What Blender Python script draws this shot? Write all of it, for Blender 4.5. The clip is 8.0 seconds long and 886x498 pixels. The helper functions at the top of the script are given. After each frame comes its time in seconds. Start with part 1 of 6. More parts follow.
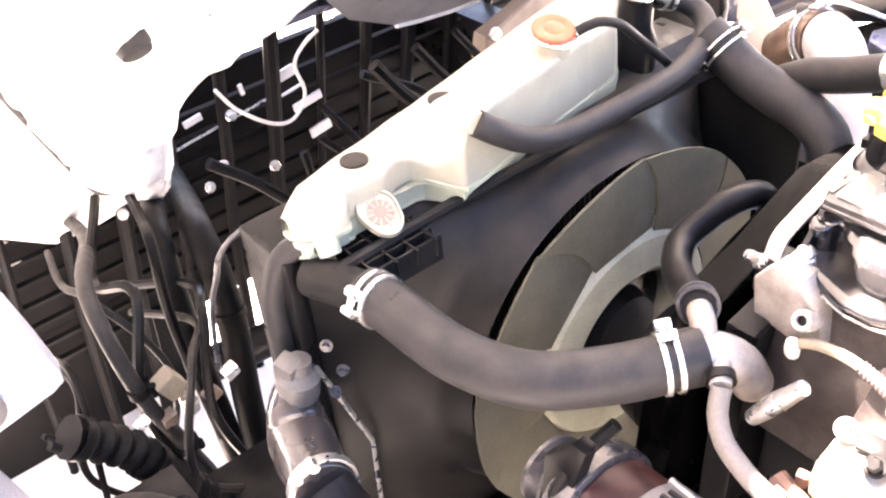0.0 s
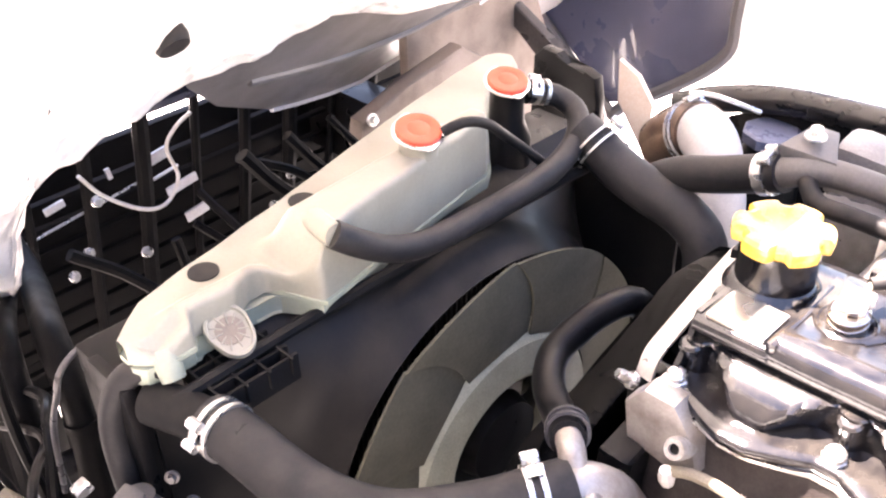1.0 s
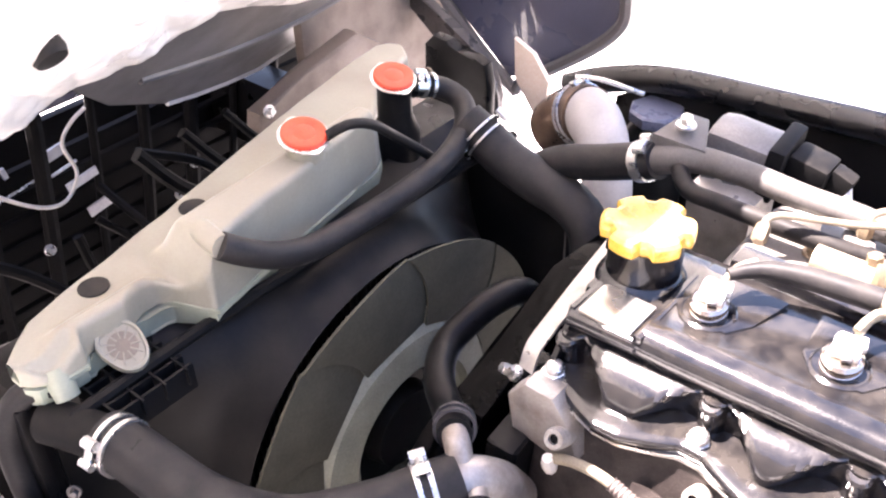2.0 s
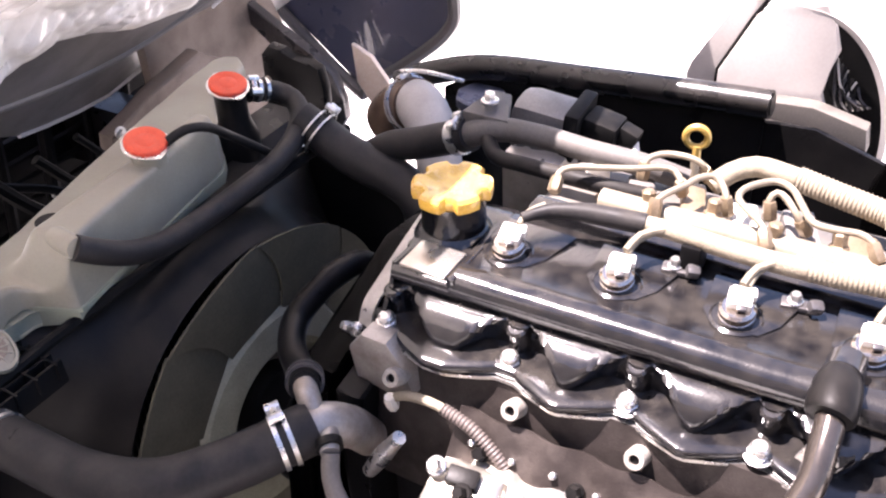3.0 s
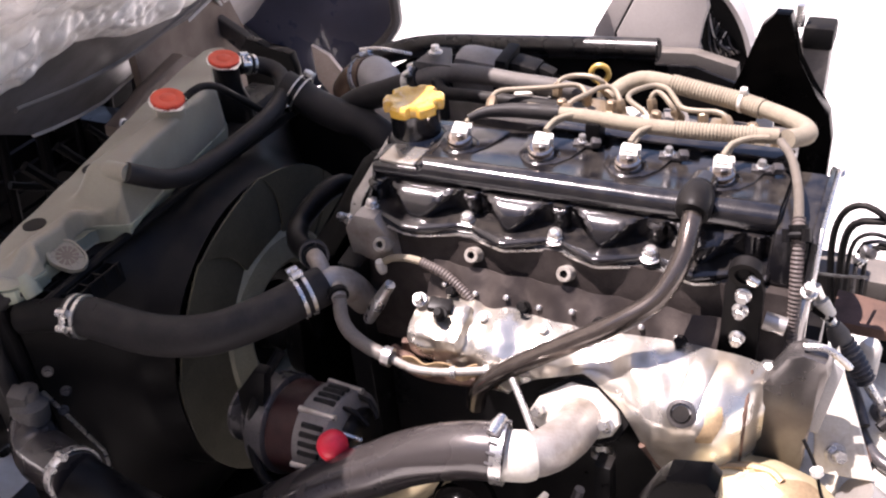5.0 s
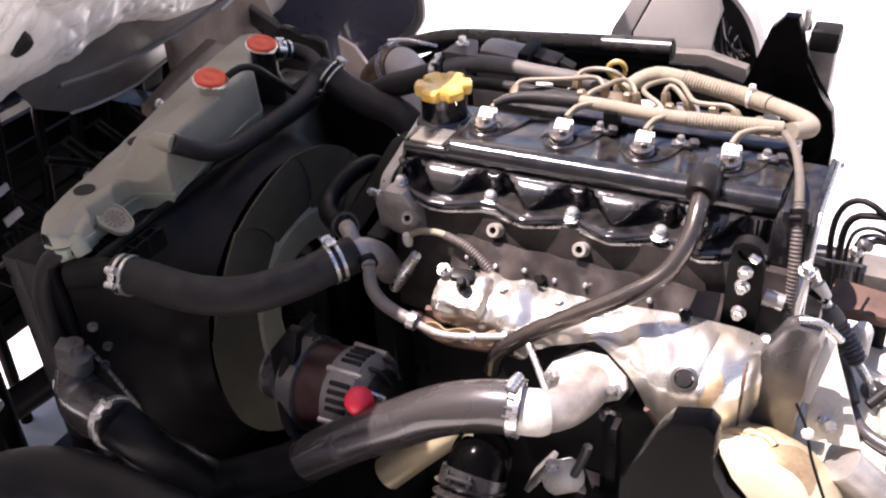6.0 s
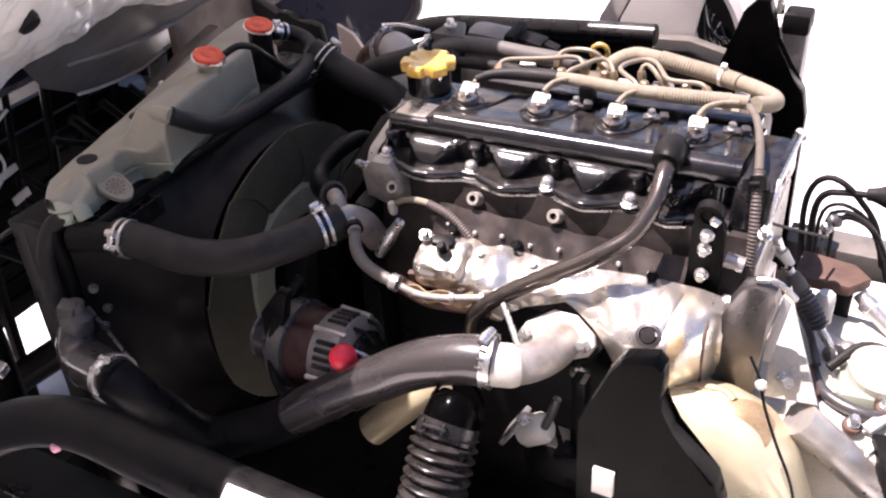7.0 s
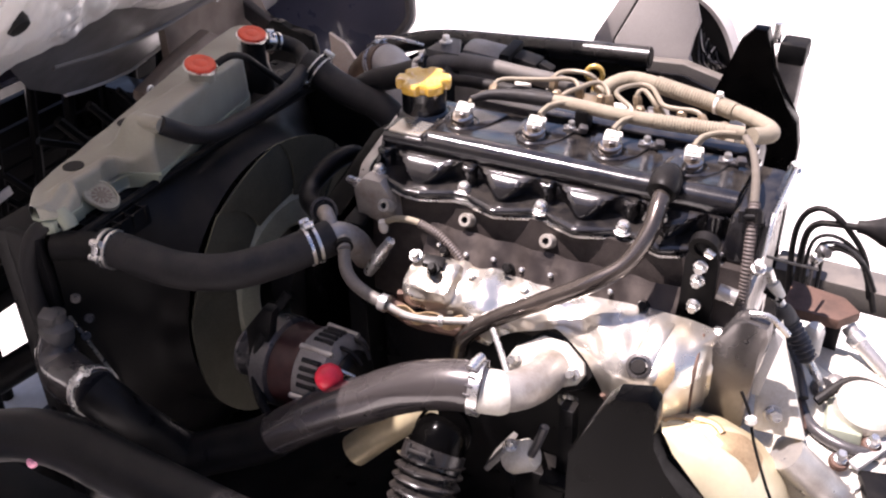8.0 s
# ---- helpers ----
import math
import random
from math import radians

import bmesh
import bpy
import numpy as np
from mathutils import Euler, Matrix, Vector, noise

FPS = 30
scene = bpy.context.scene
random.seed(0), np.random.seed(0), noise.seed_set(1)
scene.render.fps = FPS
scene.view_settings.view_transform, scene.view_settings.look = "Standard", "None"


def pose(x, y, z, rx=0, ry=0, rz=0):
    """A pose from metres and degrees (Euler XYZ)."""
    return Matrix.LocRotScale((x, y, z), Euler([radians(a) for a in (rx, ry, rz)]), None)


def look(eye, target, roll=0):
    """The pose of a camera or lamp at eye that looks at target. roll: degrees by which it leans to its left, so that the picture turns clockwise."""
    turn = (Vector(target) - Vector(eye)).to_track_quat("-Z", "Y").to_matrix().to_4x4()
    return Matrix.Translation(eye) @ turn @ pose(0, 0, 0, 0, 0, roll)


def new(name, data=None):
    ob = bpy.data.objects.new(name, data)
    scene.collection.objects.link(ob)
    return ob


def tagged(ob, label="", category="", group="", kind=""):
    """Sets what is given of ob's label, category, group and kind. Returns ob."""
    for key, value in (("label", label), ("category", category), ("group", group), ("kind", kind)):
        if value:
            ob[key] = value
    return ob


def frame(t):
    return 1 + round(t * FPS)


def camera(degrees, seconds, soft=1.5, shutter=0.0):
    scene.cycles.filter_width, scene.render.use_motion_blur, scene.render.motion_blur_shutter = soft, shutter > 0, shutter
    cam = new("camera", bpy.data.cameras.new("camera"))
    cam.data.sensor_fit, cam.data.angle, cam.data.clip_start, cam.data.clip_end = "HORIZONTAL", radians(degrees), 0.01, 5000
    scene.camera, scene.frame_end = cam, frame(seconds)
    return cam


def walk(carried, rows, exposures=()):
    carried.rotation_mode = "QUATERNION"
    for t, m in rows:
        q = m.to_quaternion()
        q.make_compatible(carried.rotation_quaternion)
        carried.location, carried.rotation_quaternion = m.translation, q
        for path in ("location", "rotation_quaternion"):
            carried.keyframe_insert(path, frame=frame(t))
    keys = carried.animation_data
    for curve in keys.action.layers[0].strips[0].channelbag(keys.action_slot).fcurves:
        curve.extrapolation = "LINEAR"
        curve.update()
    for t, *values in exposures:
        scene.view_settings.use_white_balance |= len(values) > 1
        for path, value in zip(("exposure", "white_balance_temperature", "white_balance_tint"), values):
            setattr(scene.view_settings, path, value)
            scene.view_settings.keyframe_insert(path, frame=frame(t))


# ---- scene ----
cam = camera(50.0, 8.0, soft=2.2)
PATH = [
    (0, (0.157, -0.549, 1.367), (-1.104, 0.395, 0.134), -5.1),
    (0.5, (0.148, -0.509, 1.364), (-1.09, 0.54, 0.195), -3.7),
    (1, (0.13, -0.471, 1.37), (-1.051, 0.668, 0.226), -1.7),
    (1.2, (0.126, -0.457, 1.374), (-1.031, 0.71, 0.234), -1.0),
    (2.3, (0.183, -0.445, 1.42), (-0.783, 0.794, 0.181), -1.5),
    (2.5, (0.207, -0.454, 1.424), (-0.709, 0.822, 0.186), -1.5),
    (3, (0.259, -0.498, 1.436), (-0.605, 0.852, 0.24), -3.1),
    (3.5, (0.299, -0.557, 1.436), (-0.533, 0.882, 0.324), -4.3),
    (4, (0.342, -0.623, 1.441), (-0.416, 0.86, 0.334), -4.4),
    (4.5, (0.376, -0.714, 1.444), (-0.363, 0.767, 0.322), -4.5),
    (5, (0.389, -0.777, 1.457), (-0.405, 0.677, 0.335), -5.5),
    (5.2, (0.394, -0.795, 1.452), (-0.427, 0.656, 0.347), -5.5),
    (6.3, (0.419, -0.881, 1.477), (-0.382, 0.571, 0.36), -3.1),
    (6.5, (0.436, -0.895, 1.47), (-0.376, 0.553, 0.354), -3.1),
    (7, (0.466, -0.907, 1.468), (-0.354, 0.54, 0.357), -3.5),
    (7.5, (0.458, -0.902, 1.48), (-0.348, 0.561, 0.38), -2.9),
    (8, (0.446, -0.894, 1.478), (-0.34, 0.577, 0.374), -0.9),
]
EXPOSURES = [(0.0, 4.65, 7450, 27), (1.0, 3.9, 7200, 27), (2.3, 3.2, 6700, 27), (3.0, 2.4, 6600, 28), (3.7, 1.85, 6600, 28), (4.5, 1.6, 6600, 28), (5.2, 1.42, 6600, 28), (6.3, 1.5, 6600, 28), (8.0, 1.4, 6600, 28)]
walk(cam, [(t, look(eye, target, roll)) for t, eye, target, roll in PATH], EXPOSURES)

# ---- world and sun ----
SUN_ELEV, SUN_AZ = 71.0, 196.0      # degrees; azimuth of the sun from +x, anticlockwise
sun_to = Vector((math.cos(radians(SUN_ELEV)) * math.cos(radians(SUN_AZ)), math.cos(radians(SUN_ELEV)) * math.sin(radians(SUN_AZ)), math.sin(radians(SUN_ELEV))))
world = bpy.data.worlds.new("sky")
scene.world = world
world.use_nodes = True
wn = world.node_tree
sky = wn.nodes.new("ShaderNodeTexSky")
sky.sky_type, sky.sun_disc = "NISHITA", False
sky.sun_elevation, sky.sun_rotation = radians(SUN_ELEV), radians(90 - SUN_AZ)
wn.links.new(sky.outputs[0], wn.nodes["Background"].inputs[0])
wn.nodes["Background"].inputs[1].default_value = 0.07
sun = new("sun", bpy.data.lights.new("sun", "SUN"))
sun.data.energy, sun.data.angle, sun.data.color = 5.0, radians(0.5), (1.0, 0.96, 0.91)
sun.matrix_world = look(sun_to * 20, (0, 0, 0))


# ---- materials ----
def material(name, color, rough=0.5, metal=0.0, second=None, amount=0.5, scale=40.0, fine=400.0, bump=0.15, dust=0.0, dust_color=(0.34, 0.29, 0.23), coat=0.0, spread=0.12, trans=0.0, sss=0.0, spec=0.5, speck=0.35):
    """A surface with blotches of a second colour, fine grain, uneven gloss, and dust on what faces up."""
    m = bpy.data.materials.new(name)
    m.use_nodes = True
    nt, b = m.node_tree, m.node_tree.nodes["Principled BSDF"]
    add, link = nt.nodes.new, nt.links.new
    co = add("ShaderNodeTexCoord")
    big, small = add("ShaderNodeTexNoise"), add("ShaderNodeTexNoise")
    for n, s, d in ((big, scale, 6.0), (small, fine, 3.0)):
        n.inputs["Scale"].default_value, n.inputs["Detail"].default_value = s, d
        link(co.outputs["Object"], n.inputs["Vector"])
    ramp = add("ShaderNodeValToRGB")
    ramp.color_ramp.elements[0].position, ramp.color_ramp.elements[1].position = 0.42, 0.68
    link(big.outputs["Fac"], ramp.inputs[0])
    mix = add("ShaderNodeMix")
    mix.data_type = "RGBA"
    mul = add("ShaderNodeMath")
    mul.operation = "MULTIPLY"
    mul.inputs[1].default_value = amount
    link(ramp.outputs[0], mul.inputs[0])
    link(mul.outputs[0], mix.inputs[0])
    mix.inputs[6].default_value = (*color, 1)
    mix.inputs[7].default_value = (*(second or [c * 0.6 for c in color]), 1)
    grain = add("ShaderNodeMix")
    grain.data_type, grain.blend_type = "RGBA", "OVERLAY"
    grain.inputs[0].default_value = speck
    link(mix.outputs[2], grain.inputs[6])
    link(small.outputs["Fac"], grain.inputs[7])
    last = grain.outputs[2]
    if dust:
        geo, sep, up, dm = add("ShaderNodeNewGeometry"), add("ShaderNodeSeparateXYZ"), add("ShaderNodeMapRange"), add("ShaderNodeMix")
        link(geo.outputs["Normal"], sep.inputs[0])
        link(sep.outputs[2], up.inputs[0])
        up.inputs[1].default_value, up.inputs[2].default_value, up.inputs[4].default_value = 0.1, 1.0, dust
        mm = add("ShaderNodeMath")
        mm.operation = "MULTIPLY"
        link(up.outputs[0], mm.inputs[0])
        nz = add("ShaderNodeMapRange")
        nz.inputs[1].default_value, nz.inputs[2].default_value = 0.3, 0.65
        link(big.outputs["Fac"], nz.inputs[0])
        link(nz.outputs[0], mm.inputs[1])
        dm.data_type = "RGBA"
        link(mm.outputs[0], dm.inputs[0])
        link(last, dm.inputs[6])
        dm.inputs[7].default_value = (*dust_color, 1)
        last = dm.outputs[2]
    link(last, b.inputs["Base Color"])
    rr = add("ShaderNodeMapRange")
    rr.inputs[1].default_value, rr.inputs[2].default_value = 0.3, 0.7
    rr.inputs[3].default_value, rr.inputs[4].default_value = max(0.03, rough - spread), min(1.0, rough + spread)
    link(big.outputs["Fac"], rr.inputs[0])
    link(rr.outputs[0], b.inputs["Roughness"])
    b.inputs["Metallic"].default_value = metal
    b.inputs["Specular IOR Level"].default_value = spec
    b.inputs["Coat Weight"].default_value = coat
    b.inputs["Transmission Weight"].default_value = trans
    if sss:
        b.inputs["Subsurface Weight"].default_value = sss
        b.inputs["Subsurface Radius"].default_value = (0.02, 0.02, 0.015)
    if bump:
        bp = add("ShaderNodeBump")
        bp.inputs["Strength"].default_value, bp.inputs["Distance"].default_value = bump, 0.002
        link(small.outputs["Fac"], bp.inputs["Height"])
        link(bp.outputs[0], b.inputs["Normal"])
    return m


M_COVER = material("black_enamel", (0.006, 0.006, 0.0075), 0.15, 0.0, (0.014, 0.013, 0.012), 0.4, 60, 420, 0.05, 0.06, coat=0.0, spread=0.025, speck=0.25, spec=0.75)
M_PLASTIC = material("black_plastic", (0.007, 0.007, 0.0073), 0.55, 0, (0.013, 0.0125, 0.012), 0.5, 50, 300, 0.05, 0.03, spec=0.08)
M_RUBBER = material("dusty_rubber", (0.0095, 0.009, 0.0095), 0.55, 0, (0.022, 0.020, 0.018), 0.5, 45, 300, 0.05, 0.06, spec=0.16)
M_RUBBERW = material("worn_rubber", (0.0150, 0.0143, 0.0150), 0.55, 0, (0.024, 0.0222, 0.0222), 0.5, 45, 300, 0.05, 0.07, spec=0.2)
M_BLACK = material("chassis_black", (0.0055, 0.0053, 0.0056), 0.36, 0, (0.0105, 0.0095, 0.0090), 0.5, 25, 300, 0.05, 0.02, spec=0.12)
M_CAST = material("cast_aluminium", (0.52, 0.495, 0.465), 0.36, 0.7, (0.27, 0.235, 0.20), 0.6, 35, 500, 0.10, 0.05, speck=0.15)
M_CASTDIRT = material("dirty_cast_aluminium", (0.40, 0.365, 0.33), 0.42, 0.45, (0.15, 0.115, 0.085), 0.8, 28, 400, 0.2, 0.1, speck=0.2)
M_RUSTDARK = material("scaled_dark_iron", (0.040, 0.032, 0.029), 0.42, 0.5, (0.085, 0.069, 0.061), 0.6, 40, 500, 0.12, 0.03, speck=0.2)
M_STUD = material("dirty_pale_steel", (0.36, 0.335, 0.30), 0.5, 0.2, (0.20, 0.165, 0.13), 0.7, 90, 600, 0.1)
M_HEAD = material("dirty_cast_iron", (0.042, 0.034, 0.031), 0.5, 0.3, (0.020, 0.015, 0.013), 0.8, 60, 500, 0.25, 0.03)
M_SHIELD = material("heat_shield_steel", (0.70, 0.67, 0.61), 0.30, 0.85, (0.34, 0.265, 0.165), 0.7, 17, 200, 0.03, speck=0.1)
M_SHIELD2 = material("tarnished_shield", (0.64, 0.57, 0.39), 0.36, 0.35, (0.40, 0.28, 0.12), 0.6, 9, 200, 0.03, speck=0.1)
M_ZINC = material("zinc_plated_steel", (0.72, 0.71, 0.69), 0.3, 0.9, (0.45, 0.42, 0.38), 0.5, 90, 800, 0.1)
M_TUBE = material("grey_tube", (0.10, 0.095, 0.097), 0.32, 0.5, (0.06, 0.056, 0.055), 0.5, 30, 300, 0.04, 0.06)
M_TANK = material("coolant_tank_plastic", (0.30, 0.29, 0.232), 0.42, 0, (0.22, 0.205, 0.16), 0.7, 9, 300, 0.02, 0.35, (0.33, 0.28, 0.225), sss=0.25, speck=0.1)
M_TANKLOW = material("coolant_tinted_plastic", (0.30, 0.33, 0.255), 0.42, 0, (0.25, 0.25, 0.195), 0.7, 9, 300, 0.02, 0.2, (0.33, 0.28, 0.225), sss=0.25, speck=0.1)
M_RED = material("orange_red_plastic", (0.72, 0.075, 0.028), 0.42, 0, (0.55, 0.05, 0.02), 0.6, 70, 700, 0.06)
M_PINK = material("bright_red_plastic", (0.85, 0.03, 0.06), 0.4, 0, (0.6, 0.02, 0.04), 0.5, 90, 700, 0.05)
M_PALE = material("white_underbody_paint", (0.76, 0.74, 0.71), 0.45, 0, (0.60, 0.57, 0.53), 0.6, 10, 400, 0.05)
M_SCORCH = material("scorched_steel", (0.42, 0.30, 0.17), 0.5, 0.4, (0.24, 0.16, 0.09), 0.7, 30, 300, 0.1)
M_ROSE = material("rose_pink", (0.75, 0.32, 0.42), 0.4, 0, (0.6, 0.22, 0.3), 0.5, 90, 700, 0.05)
M_YELLOW = material("yellow_plastic", (0.66, 0.40, 0.07), 0.24, 0, (0.52, 0.29, 0.05), 0.6, 60, 500, 0.03, coat=0.4)
M_BOLT = material("bright_bolt_steel", (0.74, 0.72, 0.69), 0.3, 0.85, (0.42, 0.38, 0.33), 0.5, 90, 800, 0.1)
M_BREATHER = material("browned_metal_pipe", (0.105, 0.088, 0.076), 0.22, 0.75, (0.035, 0.027, 0.023), 0.6, 45, 400, 0.05, 0.03, coat=0.4, spread=0.07)
M_GOLD = material("yellow_handle", (0.52, 0.34, 0.09), 0.4, 0.2, None, 0.4, 90, 700, 0.05)
M_TAPE = material("dusty_loom_tape", (0.25, 0.215, 0.155), 0.85, 0, (0.19, 0.155, 0.11), 0.8, 70, 700, 0.4, 0.25)
M_LOOMGREY = material("grey_dusty_tape", (0.13, 0.112, 0.09), 0.8, 0, (0.09, 0.076, 0.06), 0.8, 70, 700, 0.4, 0.1)
M_LINE = material("steel_fuel_line", (0.24, 0.205, 0.15), 0.5, 0.25, (0.27, 0.22, 0.16), 0.6, 60, 800, 0.1)
M_WHITE = material("white_nylon", (0.68, 0.655, 0.60), 0.45, 0, (0.55, 0.50, 0.43), 0.6, 90, 700, 0.06)
M_FOIL = material("foil_insulation", (0.94, 0.91, 0.87), 0.32, 0.16, (0.82, 0.77, 0.70), 0.5, 9, 70, 0.5, speck=0.1)
M_GREY = material("grey_primer_panel", (0.10, 0.093, 0.091), 0.4, 0, (0.075, 0.068, 0.065), 0.6, 12, 400, 0.05, 0.2)
M_NAVY = material("navy_paint", (0.085, 0.09, 0.14), 0.3, 0, (0.06, 0.062, 0.09), 0.6, 10, 500, 0.04, 0.1, coat=0.6)
M_BROWN = material("dusty_brown_liner", (0.17, 0.13, 0.105), 0.7, 0, (0.10, 0.075, 0.058), 0.6, 25, 500, 0.2, 0.3)
M_FAN = material("dusty_fan_plastic", (0.064, 0.060, 0.039), 0.85, 0, (0.052, 0.048, 0.032), 0.6, 20, 300, 0.05)
M_SHROUD = material("dusty_shroud_plastic", (0.0065, 0.0060, 0.0059), 0.42, 0, (0.012, 0.0108, 0.0100), 0.6, 18, 300, 0.05, 0.05, spec=0.14)
M_FANHUB = material("pale_fan_hub", (0.27, 0.27, 0.20), 0.7, 0, (0.20, 0.198, 0.148), 0.6, 30, 500, 0.1)
M_COPPER = material("varnished_copper", (0.036, 0.0075, 0.007), 0.5, 0.1, (0.016, 0.004, 0.0035), 0.6, 80, 600, 0.2)
M_BRASS = material("brown_bronze_ring", (0.17, 0.11, 0.075), 0.35, 0.7, (0.09, 0.06, 0.045), 0.6, 40, 500, 0.1)
M_RUST = material("rusty_steel", (0.13, 0.075, 0.055), 0.7, 0.3, (0.07, 0.045, 0.035), 0.7, 40, 500, 0.2)
M_GROUND = material("pale_concrete", (0.78, 0.755, 0.71), 0.85, 0, (0.68, 0.655, 0.61), 0.6, 1.2, 60, 0.3)
M_WALL = material("unseen_wall_grey", (0.20, 0.185, 0.17), 0.9, 0, (0.14, 0.13, 0.12), 0.6, 1.5, 40, 0.3)
M_LIGHTGREY = material("pale_paint", (0.55, 0.55, 0.55), 0.4, 0, (0.42, 0.41, 0.40), 0.6, 12, 500, 0.05, 0.2)
M_CREAM = material("oxidised_aluminium", (0.66, 0.63, 0.56), 0.55, 0.25, (0.46, 0.40, 0.31), 0.5, 16, 300, 0.08, 0.05)
M_PALEBLUE = material("pale_blue_plastic", (0.36, 0.37, 0.42), 0.4, 0, (0.27, 0.28, 0.315), 0.5, 9, 300, 0.04)
M_GLOSS = material("glossy_dark_pipe", (0.055, 0.048, 0.047), 0.27, 0.35, (0.052, 0.045, 0.043), 0.3, 18, 300, 0.0, 0.02, coat=0.7, spread=0.03, speck=0.1)
M_DUSTPIPE = material("dusty_grey_pipe", (0.115, 0.105, 0.095), 0.55, 0.2, (0.10, 0.09, 0.085), 0.6, 40, 400, 0.08, 0.25)
M_ARCH = material("grey_moulded_plastic", (0.56, 0.52, 0.49), 0.45, 0, (0.46, 0.42, 0.395), 0.5, 12, 300, 0.04, 0.1, speck=0.1)
M_BLUECAP = material("blue_grey_plastic", (0.13, 0.145, 0.21), 0.35, 0, None, 0.4, 60, 600, 0.05, 0.1)

M_DUCT = material("pale_dusty_duct", (0.42, 0.40, 0.385), 0.6, 0, (0.32, 0.295, 0.275), 0.5, 30, 300, 0.04, 0.1, speck=0.15)
M_ACT = material("grey_die_cast", (0.20, 0.187, 0.178), 0.5, 0.3, (0.15, 0.135, 0.125), 0.6, 40, 400, 0.08, 0.15)
M_MIDPIPE = material("dusty_metal_pipe", (0.088, 0.082, 0.078), 0.62, 0.1, (0.06, 0.054, 0.050), 0.6, 40, 400, 0.06, 0.2)
M_MOUNT = material("black_gloss_paint", (0.0012, 0.0011, 0.0011), 0.2, 0, (0.0028, 0.0025, 0.0023), 0.5, 25, 300, 0.04, 0.0, spec=0.04, speck=0.1)
M_GUARD = material("grey_steel_sheet", (0.19, 0.178, 0.172), 0.30, 0.8, (0.10, 0.087, 0.077), 0.6, 18, 300, 0.04, speck=0.12)
# Near-black base holds the deep shade under the cab, over some dust.
M_CLUTTER = material("shaded_dusty_steel", (0.0042, 0.0039, 0.0040), 0.6, 0, (0.0085, 0.0075, 0.0070), 0.6, 30, 300, 0.08, 0.02, spec=0.08)
M_RAIL = material("black_rail_paint", (0.007, 0.0065, 0.0065), 0.3, 0, (0.014, 0.012, 0.011), 0.5, 25, 300, 0.04, 0.08, spec=0.45)
M_DUSTLOOM = material("dusty_split_sleeve", (0.085, 0.068, 0.062), 0.6, 0, (0.05, 0.04, 0.036), 0.6, 50, 500, 0.1, 0.15)
M_RIBRUBBER = material("ribbed_rubber", (0.011, 0.0098, 0.0098), 0.32, 0, (0.02, 0.017, 0.016), 0.5, 45, 300, 0.03, 0.05, spec=0.5)
M_BEIGE = material("beige_primer", (0.76, 0.63, 0.53), 0.55, 0, (0.64, 0.52, 0.43), 0.5, 20, 300, 0.04)
M_CHROME = material("brown_chrome", (0.62, 0.56, 0.50), 0.12, 0.97, (0.32, 0.24, 0.18), 0.6, 80, 500, 0.05)
M_UNION = material("brass_union", (0.29, 0.225, 0.15), 0.4, 0.5, (0.18, 0.12, 0.07), 0.6, 80, 700, 0.1)


# ---- shape helpers ----
def part(name, bm, mat, parent=None, label="", sharp=35):
    me = bpy.data.meshes.new(name)
    bmesh.ops.recalc_face_normals(bm, faces=bm.faces)
    for f in bm.faces:
        f.smooth = True
    bm.to_mesh(me)
    bm.free()
    me.set_sharp_from_angle(angle=radians(sharp))
    me.materials.append(mat)
    ob = new(name, me)
    if parent:
        ob.parent = parent
        origin = parent.matrix_basis.copy()
        up = parent.parent
        if up:
            origin = up.matrix_basis @ parent.matrix_parent_inverse @ origin
        ob.matrix_parent_inverse = origin.inverted()
    return tagged(ob, label=label)


def thing(name, at, label, category, group="", kind=""):
    ob = new(name)
    ob.empty_display_size = 0.02
    ob.matrix_basis = Matrix.Translation(at)
    return tagged(ob, label, category, group, kind)


def glide(points, step=0.008):
    """Points on a smooth curve through the given ones."""
    p = [Vector(q) for q in points]
    p = [2 * p[0] - p[1]] + p + [2 * p[-1] - p[-2]]
    out = []
    for i in range(1, len(p) - 2):
        a, b, c, d = p[i - 1 : i + 3]
        n = max(2, int((c - b).length / step))
        for k in range(n):
            t = k / n
            out.append(0.5 * (2 * b + (c - a) * t + (2 * a - 5 * b + 4 * c - d) * t * t + (3 * b - 3 * c + d - a) * t**3))
    out.append(p[-2])
    return out


def tube(points, r, seg=14, step=0.008, rib=0.0, pitch=0.006, straight=False, bm=None, wall=0.0):
    """A tube along a smooth line; r is a radius or a radius for each given point; rib: depth of corrugations; wall: open ends of that wall."""
    line = [Vector(q) for q in points] if straight else glide(points, min(step, pitch / 8) if rib else step)
    bm = bm or bmesh.new()
    radii = [r] * len(line)
    if isinstance(r, (list, tuple)):
        radii = [float(v) for v in np.interp(np.linspace(0, 1, len(line)), np.linspace(0, 1, len(r)), r)]
    run = 0.0
    side = None
    rings = []
    for i, q in enumerate(line):
        ahead = (line[min(i + 1, len(line) - 1)] - line[max(i - 1, 0)]).normalized()
        if side is None:
            side = ahead.orthogonal().normalized()
        side = (side - ahead * side.dot(ahead)).normalized()
        other = ahead.cross(side)
        if i:
            run += (q - line[i - 1]).length
        rad = radii[i] + (rib * math.cos(2 * math.pi * run / pitch) if rib else 0)
        rings.append([bm.verts.new(q + rad * (math.cos(a) * side + math.sin(a) * other)) for a in (2 * math.pi * k / seg for k in range(seg))])
    for a, b in zip(rings, rings[1:]):
        for k in range(seg):
            bm.faces.new((a[k], a[(k + 1) % seg], b[(k + 1) % seg], b[k]))
    for ring, flip in ((rings[0], 1), (rings[-1], 0)):
        bm.faces.new(ring[::-1] if flip else ring)
    return bm


